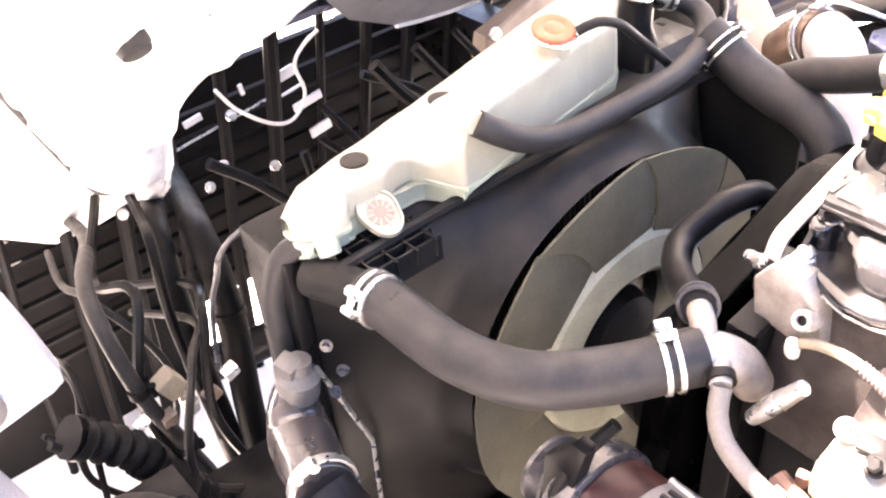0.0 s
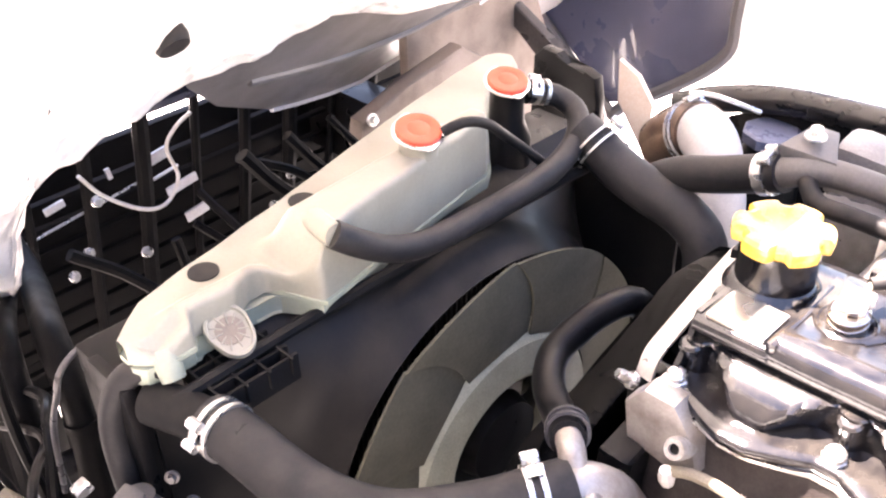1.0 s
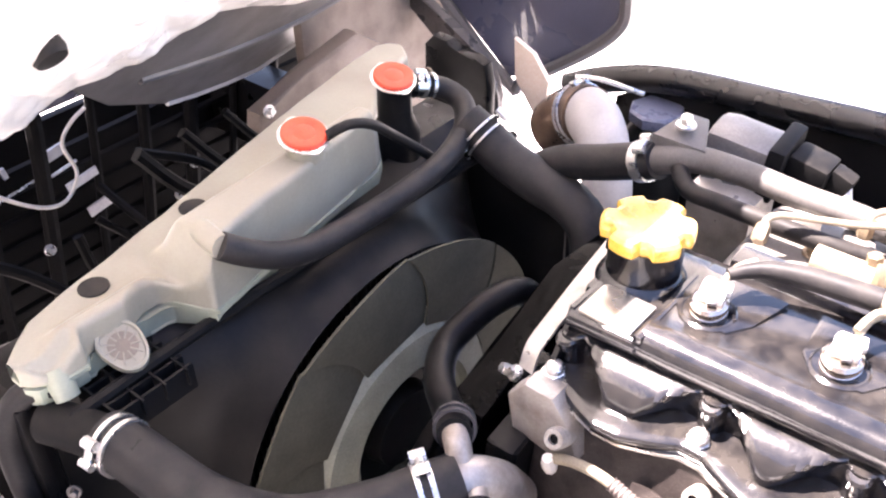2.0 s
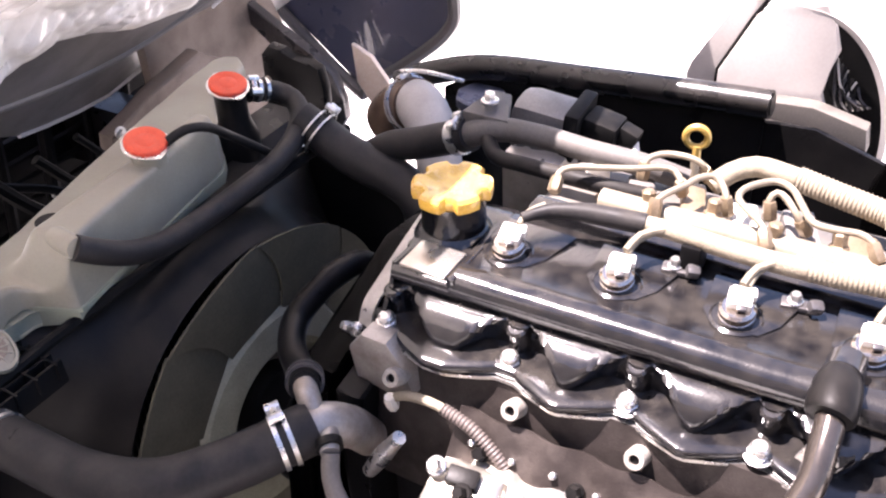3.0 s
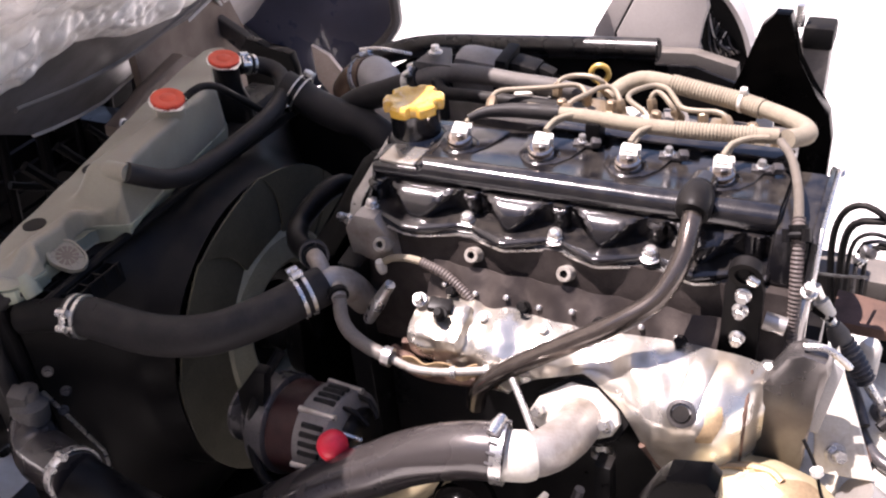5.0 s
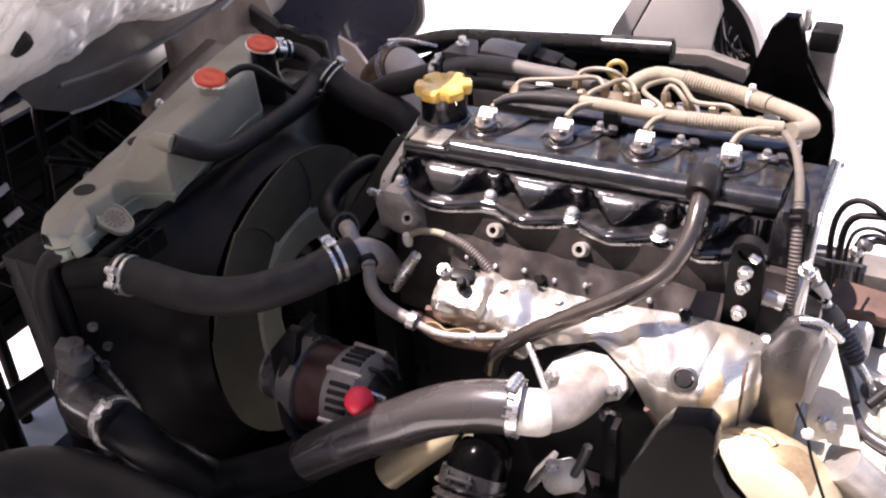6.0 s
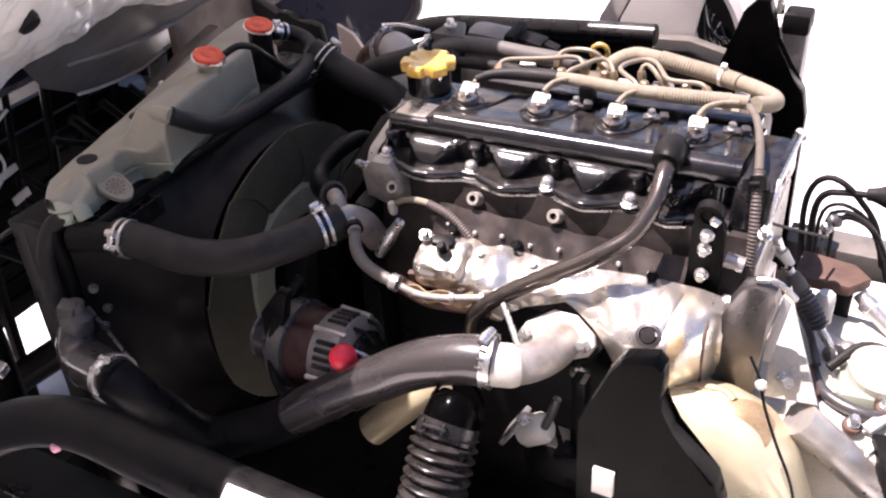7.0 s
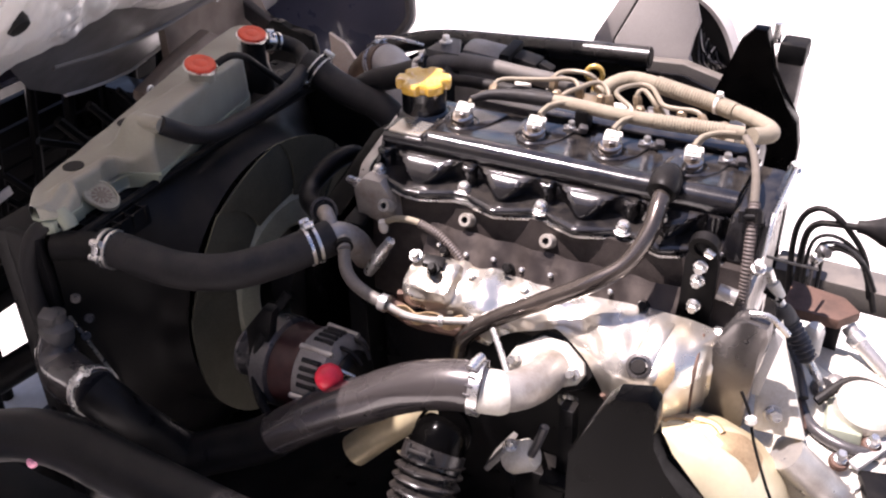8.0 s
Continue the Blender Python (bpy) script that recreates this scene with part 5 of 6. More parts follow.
# Oversized black plate paints the shadow gap round the flange.
part("gasket", moved(prism([(-0.053, -0.005), (-0.048, -0.018), (-0.032, -0.027), (0.022, -0.027), (0.043, -0.018), (0.052, -0.002), (0.047, 0.014), (0.020, 0.034), (-0.010, 0.036), (-0.043, 0.015)], "y", 0.0062, 0.012, 0.001), (0.165, -0.128, 0.788), (-38, -6, 0)), M_BLACK, turbo, "black plate painting the shadow gap round the flange")
part("flange", moved(prism([(-0.047, -0.004), (-0.043, -0.015), (-0.03, -0.022), (0.02, -0.022), (0.038, -0.015), (0.046, -0.002), (0.042, 0.010), (0.018, 0.028), (-0.008, 0.030), (-0.038, 0.012)], "y", -0.006, 0.006, 0.003), (0.165, -0.128, 0.788), (-38, -6, 0)), M_CREAM, turbo)
for x, y, z in ((0.130, -0.134, 0.786), (0.199, -0.137, 0.794)):
    part("flange_bolt", bolt((x, y, z), (-0.1, -0.85, 0.53), 0.006, 0.009, 1.3), M_ZINC, turbo)
part("eye_lug", clamp((0.195, -0.135, 0.752), (0, 0.3, 1), 0.009, 0.006, 0, None, 0.002), M_ZINC, turbo)
boost = hose("boost_pipe", [(0.131, -0.2228, 0.8128), (0.117, -0.226, 0.814), (0.093, -0.230, 0.810), (0.061, -0.235, 0.799), (0.028, -0.238, 0.780), (0.0, -0.241, 0.760), (-0.037, -0.245, 0.736), (-0.075, -0.250, 0.707), (-0.110, -0.2535, 0.678), (-0.134, -0.256, 0.657)], 0.0272, M_GLOSS, "glossy dark grey boost pipe to the intercooler", "pipe", seg=30)
part("rubber_end", tube([(-0.122, -0.2547, 0.668), (-0.150, -0.258, 0.645), (-0.201, -0.268, 0.616), (-0.254, -0.285, 0.598), (-0.288, -0.318, 0.66), (-0.312, -0.333, 0.70), (-0.328, -0.335, 0.712)], [0.0282, 0.0285, 0.0285, 0.0285, 0.0285, 0.028, 0.028], 26), M_BLACK, boost, "matt black rubber bend")
band_part = part("clamp_band", clamp((0.126, -0.2235, 0.8135), (1, 0.2, -0.03), 0.0284, 0.011, 0, None, 0.0014), M_ZINC, boost, "slotted steel clamp band")
part("clamp_screw", tube([(0.122, -0.232, 0.843), (0.123, -0.222, 0.845), (0.124, -0.210, 0.844)], [0.0055, 0.006, 0.005], 12, straight=True), M_ZINC, band_part, "clamp screw")
part("clamp_housing", box((0.1205, -0.234, 0.839), (0.130, -0.224, 0.8455), 0.0015), M_TUBE, band_part, "clamp screw housing")
for q in range(7):
    a = radians(25 + 18 * q)
    part("band_slot", box((0.1225, -0.2245 - 0.0297 * math.cos(a) - 0.0012, 0.8135 + 0.0297 * math.sin(a) - 0.0012), (0.1305, -0.2245 - 0.0297 * math.cos(a) + 0.0012, 0.8135 + 0.0297 * math.sin(a) + 0.0012), 0.0003), M_TUBE, band_part)
bel = hose("intake_bellows", [(0.098, -0.276, 0.744), (0.099, -0.288, 0.729), (0.0995, -0.306, 0.704), (0.098, -0.324, 0.672), (0.097, -0.336, 0.634), (0.096, -0.344, 0.59), (0.095, -0.350, 0.54), (0.09, -0.352, 0.46)], 0.0335, M_RIBRUBBER, "black corrugated rubber intake hose", seg=28, rib=0.0038, pitch=0.0114)
# Collar and rim carry the boost pipe's shadow in their near-black colour.
part("collar", tube([(0.101, -0.246, 0.766), (0.100, -0.253, 0.763), (0.099, -0.262, 0.757), (0.098, -0.270, 0.750)], [0.025, 0.029, 0.030, 0.030], 28), M_MOUNT, bel, "rubber collar, near-black for the shadow of the boost pipe")
part("collar_rim", clamp((0.100, -0.254, 0.762), (0.02, 0.75, -0.65), 0.0312, 0.005, 0), M_MOUNT, bel)
collar_part = part("tag_collar", tube([(0.0985, -0.267, 0.753), (0.098, -0.280, 0.740)], 0.0335, 28, straight=True), M_RIBRUBBER, bel, "raised smooth band above the ribs")
for k in (-1, 1):
    part("collar_tag", box((0.094 + 0.012 * k, -0.305, 0.771), (0.098 + 0.012 * k, -0.292, 0.7765), 0.002, turn=(45, 0, 0)), M_RUBBER, collar_part, "raised moulded tab")
part("tag_bar", box((0.082, -0.301, 0.771), (0.112, -0.297, 0.776), 0.0015, turn=(45, 0, 0)), M_RUBBER, collar_part)
hose("pale_duct", [(0.03, -0.16, 0.70), (-0.01, -0.185, 0.665), (-0.05, -0.205, 0.625)], 0.021, M_SHIELD2, "short pale yellowed duct beneath the boost pipe", "duct")
alt = thing("alternator", (-0.13, -0.16, 0.62), "alternator with slotted aluminium case and copper windings", "alternator")
AX = Vector((0.99, -0.05, 0.10)).normalized()
c0 = Vector((-0.128, -0.172, 0.703))
rear_part = part("rear_case", lathe([(0.030, 0.062), (0.046, 0.059), (0.0545, 0.052), (0.057, 0.040), (0.057, 0.014), (0.055, 0.012)], c0, AX, 48), M_ACT, alt, "slotted aluminium rear case")
part("stator", lathe([(0.050, -0.030), (0.053, -0.026), (0.053, 0.014), (0.050, 0.016)], c0, AX, 48), M_COPPER, alt, "dark red copper windings")
part("front_case", lathe([(0.02, -0.062), (0.048, -0.060), (0.058, -0.052), (0.058, -0.030), (0.055, -0.028)], c0, AX, 48), M_TUBE, alt)
part("rear_cover", lathe([(0.012, 0.074), (0.030, 0.073), (0.036, 0.069), (0.038, 0.064), (0.038, 0.058)], c0, AX, 40), M_BLACK, alt, "black plastic rear cover")
sd = Vector((0, 1, 0)) - AX * AX.y
sd.normalize()
ot = AX.cross(sd)
for deg in (70, 79, 88, 97, 128, 138, 148, 158, 190, 200, 210, 220):
    d = math.cos(radians(deg)) * sd + math.sin(radians(deg)) * ot
    p = c0 + AX * 0.036 + d * 0.0568
    part("slot", tube([p - AX * 0.013, p + AX * 0.013], 0.0031, 6, straight=True), M_RUBBER, rear_part)
for deg in (58, 92, 126, 160):
    d = math.cos(radians(deg)) * sd + math.sin(radians(deg)) * ot
    part("cover_stay", tube([c0 + AX * 0.050 + d * 0.048, c0 + AX * 0.070 + d * 0.046, c0 + AX * 0.082 + d * 0.030], 0.003, 8), M_ZINC if deg == 126 else M_BLACK, rear_part, "steel stay of the rear bracket")
for deg in (112, 175, 240, 55):
    d = math.cos(radians(deg)) * sd + math.sin(radians(deg)) * ot
    part("case_rib", tube([c0 + AX * 0.012 + d * 0.0575, c0 + AX * 0.058 + d * 0.0545], 0.0035, 8, straight=True), M_CAST, rear_part)
part("mount_ear", prism([(-0.20, 0.76), (-0.17, 0.80), (-0.155, 0.80), (-0.165, 0.76), (-0.178, 0.70), (-0.185, 0.65), (-0.205, 0.65)], "y", -0.20, -0.185, 0.003), M_BLACK, alt, "black mounting ear")
part("pulley", lathe([(0.012, 0.0), (0.034, 0.0), (0.034, 0.004), (0.029, 0.008), (0.034, 0.012), (0.029, 0.016), (0.034, 0.020), (0.034, 0.024), (0.012, 0.026)], c0 - AX * 0.098, AX, 40), M_TUBE, alt)
part("terminal_boot", lathe([(0.012, -0.014), (0.0155, -0.006), (0.0165, 0.002), (0.0145, 0.010), (0.009, 0.015), (0.002, 0.0165)], (-0.057, -0.232, 0.762), (0.4, -0.7, 0.5), 24), M_PINK, alt, "bright red rubber terminal boot")
part("boot_lead", tube([(-0.060, -0.222, 0.752), (-0.075, -0.205, 0.735), (-0.085, -0.20, 0.715)], 0.006, 10), M_RED, alt)
part("cable", tube([(-0.16, -0.16, 0.80), (-0.175, -0.19, 0.765), (-0.18, -0.215, 0.72), (-0.16, -0.235, 0.68), (-0.12, -0.24, 0.65)], 0.006, 10), M_PLASTIC, alt)

# ---- breather hose ----
br = hose("breather_hose", [(0.238, 0.004, 0.962), (0.240, -0.020, 0.952), (0.239, -0.045, 0.932), (0.225, -0.072, 0.905), (0.195, -0.092, 0.884), (0.155, -0.106, 0.860), (0.115, -0.118, 0.836), (0.08, -0.125, 0.810), (0.06, -0.125, 0.785), (0.052, -0.12, 0.755)], 0.0102, M_BREATHER, "shiny dark breather hose across the manifold", seg=18)
part("boot", tube([(0.236, 0.036, 0.9655), (0.236, 0.031, 0.967), (0.2365, 0.022, 0.9665), (0.237, 0.010, 0.9645), (0.238, -0.001, 0.962), (0.238, -0.004, 0.961)], [0.009, 0.0135, 0.0165, 0.0175, 0.0170, 0.0155], 26), M_BLACK, br, "black rubber boot with a rounded top")
part("spigot", tube([(0.237, 0.05, 0.965), (0.237, 0.03, 0.967)], 0.014, 16, straight=True), M_COVER, br)
part("spring_clip", prism([(0.225, 0.935), (0.232, 0.955), (0.236, 0.938), (0.242, 0.952), (0.248, 0.958), (0.252, 0.94), (0.24, 0.93)], "y", -0.024, -0.021, 0.0005), M_ZINC, br)
part("stay", tube([(0.1015, -0.134, 0.818), (0.122, -0.158, 0.812), (0.142, -0.183, 0.806)], 0.0036, 10, straight=True), M_ZINC, br, "bright steel stay")
small = thing("glow_plug_wire", (-0.05, -0.04, 0.86), "pale dusty heater wire and steel sensor", "wire")
part("wire", tube([(-0.095, -0.040, 0.850), (-0.075, -0.042, 0.864), (-0.045, -0.044, 0.869), (-0.012, -0.046, 0.860), (0.012, -0.050, 0.845)], 0.0042, 10), M_TAPE, small)
part("sleeve", tube([(-0.040, -0.044, 0.868), (-0.012, -0.046, 0.860), (0.012, -0.050, 0.845), (0.022, -0.052, 0.836)], 0.0055, 10, rib=0.0004, pitch=0.0035), M_DUSTLOOM, small, "brown braided sleeve")
part("sensor", tube([(-0.060, -0.080, 0.858), (-0.076, -0.082, 0.832), (-0.092, -0.084, 0.804)], [0.006, 0.0085, 0.0065], 14), M_ZINC, small, "bright steel sensor")
part("plug", lathe([(0.005, 0), (0.006, 0.004), (0.006, 0.012), (0.0045, 0.018)], (-0.093, -0.040, 0.840), (0, -0.3, 1), 8), M_WHITE, small)

# ---- wiring and fuel lines behind the cover ----
loom = thing("engine_loom", (0.1, 0.12, 0.95), "dusty taped wiring loom along the valve cover", "wiring loom")
part("black_run", tube([(-0.034, 0.084, 0.980), (-0.018, 0.099, 0.983), (0.005, 0.108, 0.984), (0.030, 0.113, 0.984), (0.062, 0.117, 0.984)], [0.0045, 0.007, 0.0085, 0.009, 0.009], 14), M_RUBBERW, loom, "bare black front stretch")
part("front_run", tube([(0.050, 0.116, 0.984), (0.085, 0.118, 0.984), (0.130, 0.115, 0.984), (0.171, 0.115, 0.984), (0.226, 0.120, 0.984), (0.292, 0.130, 0.984)], [0.0072, 0.0082, 0.0082, 0.0086, 0.0088, 0.0082], 14), M_TAPE, loom)
part("ribbed_run", tube([(0.19, 0.1165, 0.984), (0.226, 0.120, 0.984), (0.270, 0.1265, 0.984)], 0.0091, 16, rib=0.0004, pitch=0.0035), M_TAPE, loom)
part("back_run", tube([(0.072, 0.27, 0.935), (0.085, 0.285, 0.945), (0.105, 0.295, 0.952), (0.135, 0.29, 0.954), (0.179, 0.283, 0.951), (0.224, 0.275, 0.948), (0.272, 0.247, 0.952), (0.306, 0.205, 0.962), (0.316, 0.165, 0.972), (0.300, 0.130, 0.982)], 0.0100, 16), M_TAPE, loom)
part("ribbed_sleeve", tube([(0.145, 0.289, 0.9535), (0.179, 0.283, 0.951), (0.224, 0.275, 0.948), (0.258, 0.256, 0.950)], 0.0113, 18, rib=0.0005, pitch=0.004), M_TAPE, loom)
tie_part = part("tie", clamp((0.232, 0.272, 0.9485), (0.95, -0.25, 0), 0.0117, 0.004, 0, None), M_WHITE, loom, "white cable tie")
part("tie_head", box((0.228, 0.266, 0.9590), (0.236, 0.276, 0.9665), 0.002), M_WHITE, tie_part)
part("down_run", tube([(0.296, 0.12, 0.984), (0.312, 0.085, 0.985), (0.325, 0.045, 0.975), (0.331, 0.022, 0.957)], [0.0045, 0.0042, 0.0044, 0.0050], 12), M_LOOMGREY, loom, "taped stretch down the cover's end")
part("split_sleeve", tube([(0.331, 0.024, 0.958), (0.334, 0.010, 0.945), (0.340, -0.008, 0.90), (0.343, -0.018, 0.85), (0.342, -0.03, 0.80), (0.335, -0.045, 0.765)], 0.0062, 14, rib=0.0005, pitch=0.0042), M_DUSTLOOM, loom, "brown ribbed split sleeve")
part("down_tie", clamp((0.3325, 0.016, 0.9515), (0.2, -0.5, -0.85), 0.0072, 0.008, 0, (0, -1, 0), 0.0016), M_BLACK, loom, "black cable tie")
for x in (0.062, 0.155, 0.25):
    part("branch", tube([(x - 0.003, 0.082, 0.980), (x + 0.002, 0.100, 0.985), (x + 0.018, 0.114, 0.987), (x + 0.034, 0.119, 0.987)], 0.0030, 8), M_TAPE, loom)
part("loom_clip", box((0.095, 0.105, 0.955), (0.112, 0.128, 0.982), 0.003), M_BLACK, loom)


def fuel_line(points):
    ob = thing("fuel_line", points[0], "thin bent steel fuel line, dusty", "fuel line", "fuel lines")
    part("line", tube(points, 0.0032, 10, 0.005), M_LINE, ob)
    for q, d in ((points[0], Vector(points[0]) - Vector(points[1])), (points[-1], Vector(points[-1]) - Vector(points[-2]))):
        part("union_nut", lathe([(0.0055, -0.014), (0.0065, -0.010), (0.0065, 0.002), (0.005, 0.004)], q, d.normalized(), 6), M_UNION, ob)


fuel_line([(-0.051, 0.185, 0.945), (-0.054, 0.201, 0.952), (-0.047, 0.211, 0.955), (-0.023, 0.223, 0.955), (0.006, 0.236, 0.955), (0.028, 0.249, 0.955), (0.041, 0.252, 0.953), (0.050, 0.245, 0.948), (0.051, 0.248, 0.935)])
fuel_line([(0.011, 0.250, 0.940), (0.011, 0.254, 0.952), (0.014, 0.261, 0.956), (0.026, 0.272, 0.957), (0.047, 0.275, 0.957), (0.061, 0.275, 0.952), (0.064, 0.283, 0.935)])
fuel_line([(0.045, 0.189, 0.945), (0.044, 0.194, 0.953), (0.048, 0.204, 0.957), (0.059, 0.224, 0.958), (0.066, 0.242, 0.958), (0.076, 0.253, 0.957), (0.086, 0.250, 0.954), (0.095, 0.238, 0.948), (0.098, 0.236, 0.935)])
fuel_line([(0.145, 0.187, 0.945), (0.138, 0.198, 0.955), (0.118, 0.214, 0.958), (0.108, 0.227, 0.958), (0.108, 0.243, 0.958), (0.118, 0.257, 0.959), (0.131, 0.267, 0.959), (0.146, 0.261, 0.959), (0.160, 0.240, 0.958), (0.174, 0.220, 0.957), (0.193, 0.218, 0.957), (0.211, 0.221, 0.957), (0.223, 0.217, 0.955), (0.231, 0.210, 0.945)])
fuel_line([(0.135, 0.239, 0.940), (0.132, 0.241, 0.955), (0.136, 0.247, 0.960), (0.145, 0.245, 0.958), (0.159, 0.234, 0.950), (0.168, 0.237, 0.935)])
intake = thing("intake_manifold", (0.1, 0.2, 0.80), "dirty cast intake manifold and fuel rail behind the cover", "intake manifold")
part("plenum", box((-0.08, 0.165, 0.80), (0.30, 0.30, 0.915), 0.02), M_DUSTPIPE, intake)
for k in range(7):
    rnd = random.Random(600 + k)
    x = -0.05 + 0.05 * k
    part("runner_boss", box((x, 0.205 + 0.05 * rnd.random(), 0.905), (x + 0.020 + 0.01 * rnd.random(), 0.245 + 0.05 * rnd.random(), 0.922 + 0.012 * rnd.random()), 0.004, turn=(0, 0, 30 * rnd.random())), (M_CREAM, M_ACT, M_UNION)[k % 3], intake)
    part("runner_bolt", bolt((x + 0.03, 0.265 - 0.08 * rnd.random(), 0.914), (0, -0.1, 1), 0.006, 0.010, 1.5), M_ZINC if k % 2 else M_UNION, intake)
part("fuel_rail", tube([(-0.01, 0.20, 0.935), (0.27, 0.21, 0.930)], 0.013, 18, straight=True), M_LINE, intake, "steel fuel rail")
for k in range(5):
    x = 0.015 + 0.055 * k
    part("rail_block", box((x - 0.012, 0.168, 0.905), (x + 0.012, 0.200, 0.938), 0.004), M_CREAM if k % 2 else M_UNION, intake)
    part("rail_union", lathe([(0.0085, 0), (0.0085, 0.012), (0.0065, 0.014), (0.0065, 0.024), (0.0045, 0.026)], (x + 0.02, 0.205 + 0.012 * (k % 2), 0.930), (0.1 * (k % 3 - 1), 0.1, 1), 6), M_UNION, intake)
part("dipstick_tube", tube([(0.012, 0.425, 0.865), (0.02, 0.41, 0.80), (0.03, 0.36, 0.70)], 0.005, 10), M_LINE, intake)
dip = thing("dipstick", (0.012, 0.425, 0.865), "yellow ring handle of an oil dipstick", "dipstick")
ring = bmesh.new()
tube([Vector((0.010, 0.428, 0.890)) + 0.0125 * Vector((math.cos(a) * 0.95, math.cos(a) * 0.2, math.sin(a))) for a in [2 * math.pi * k / 24 for k in range(25)]], 0.0042, 8, 0.01, bm=ring)
part("ring_handle", ring, M_GOLD, dip)
part("stem", tube([(0.012, 0.427, 0.880), (0.013, 0.425, 0.86)], 0.005, 8, straight=True), M_GOLD, dip)

# ---- pipes and ducts at the far front ----
mp = thing("intake_pipe", (-0.1, 0.26, 0.93), "dusty grey metal pipe along the far side of the engine", "pipe")
part("pipe", tube([(-0.192, 0.263, 0.926), (-0.172, 0.263, 0.936), (-0.145, 0.268, 0.942), (-0.10, 0.270, 0.943), (-0.05, 0.270, 0.940), (0.0, 0.277, 0.935), (0.045, 0.285, 0.925)], [0.015, 0.013, 0.012, 0.012, 0.012, 0.012, 0.011], 16), M_MIDPIPE, mp)
part("bracket", prism([(-0.195, 0.262), (-0.14, 0.262), (-0.165, 0.318), (-0.19, 0.318)], "z", 0.940, 0.956, 0.004), M_MIDPIPE, mp)
part("bracket_bolt", bolt((-0.172, 0.282, 0.962), (0, 0, 1), 0.006, 0.008), M_ZINC, mp)
part("branch_pipe", tube([(-0.165, 0.262, 0.935), (-0.14, 0.235, 0.93), (-0.10, 0.225, 0.935), (-0.02, 0.225, 0.935), (0.03, 0.235, 0.93)], 0.0085, 12), M_RUBBER, mp)
hose("turbo_hose", [(-0.398, 0.238, 0.908), (-0.376, 0.240, 0.896), (-0.345, 0.241, 0.879), (-0.310, 0.244, 0.866), (-0.270, 0.245, 0.856), (-0.240, 0.240, 0.836), (-0.228, 0.228, 0.79), (-0.226, 0.20, 0.72)], [0.0215, 0.0228, 0.0232, 0.0230, 0.0225, 0.0225, 0.0225, 0.0225], M_RUBBERW, "thick black rubber charge air hose", seg=26, band=0.002, clamps=(((-0.376, 0.240, 0.896), (0.85, 0.03, -0.5), 0.0272, (0.35, 0.6, 0.7)),))
hose("charge_hose", [(-0.325, 0.268, 0.860), (-0.310, 0.268, 0.872), (-0.285, 0.266, 0.887), (-0.250, 0.266, 0.900), (-0.215, 0.266, 0.915), (-0.184, 0.262, 0.930)], 0.0185, M_RUBBERW, "black rubber hose on the metal pipe", seg=20)
part("slotted_clamp", clamp((-0.200, 0.264, 0.922), (0.85, -0.1, 0.4), 0.0195, 0.011, 0, (0, -0.3, 1)), M_ZINC, bpy.data.objects["charge_hose"], "slotted zinc clamp")
duct = thing("air_duct", (-0.36, 0.43, 0.84), "grey plastic air duct with a bronze end ring and wire clamp", "air duct")
part("pipe", tube([(-0.405, 0.447, 0.842), (-0.385, 0.436, 0.846), (-0.360, 0.418, 0.840), (-0.338, 0.398, 0.822), (-0.322, 0.380, 0.795), (-0.315, 0.37, 0.75)], [0.034, 0.033, 0.031, 0.030, 0.030, 0.030], 26), M_DUCT, duct, "pale dusty duct pipe")
part("end_ring", tube([(-0.44, 0.455, 0.80), (-0.422, 0.45, 0.822), (-0.402, 0.444, 0.838), (-0.388, 0.437, 0.845)], [0.043, 0.042, 0.040, 0.037], 28), M_BRASS, duct, "bronze brown rubber sleeve")
part("wire_clamp", clamp((-0.400, 0.443, 0.839), (0.75, -0.25, 0.6), 0.041, 0.0025, 0.004, (-0.2, 0.0, 1)), M_ZINC, duct)
part("clamp_tail", tube([(-0.41, 0.435, 0.892), (-0.385, 0.445, 0.893), (-0.36, 0.455, 0.888), (-0.335, 0.47, 0.878)], 0.003, 8), M_ZINC, duct, "loose clamp tail")
duct.matrix_basis = Matrix.Translation((0.0145, 0.0105, -0.016)) @ duct.matrix_basis
cb = thing("reservoir_cap", (-0.335, 0.55, 0.79), "blue-grey plastic reservoir cap", "cap")
part("cap", lathe([(0.034, 0), (0.036, 0.003), (0.036, 0.014), (0.033, 0.017), (0.010, 0.018), (0.001, 0.018)], (-0.335, 0.55, 0.792), (0, 0, 1), 8), M_BLUECAP, cb)
part("reservoir", lathe([(0.04, 0), (0.045, 0.01), (0.045, 0.16), (0.03, 0.185), (0.03, 0.19)], (-0.335, 0.55, 0.60), (0, 0, 1), 32), M_PLASTIC, cb)
ecu = thing("throttle_motor", (-0.12, 0.35, 0.88), "dark grey actuator box with a black plug", "actuator")
part("case", box((-0.178, 0.325, 0.877), (-0.095, 0.385, 0.937), 0.018, turn=(0, 6, 4)), M_ACT, ecu)
part("lid", box((-0.112, 0.325, 0.882), (-0.095, 0.392, 0.940), 0.004, turn=(0, 6, 4)), M_PLASTIC, ecu)
part("plug", box((-0.095, 0.34, 0.895), (-0.055, 0.378, 0.930), 0.006, turn=(0, 10, 0)), M_PLASTIC, ecu)
part("plug_end", box((-0.058, 0.352, 0.895), (-0.035, 0.372, 0.922), 0.004, turn=(0, 20, 0)), M_PLASTIC, ecu)
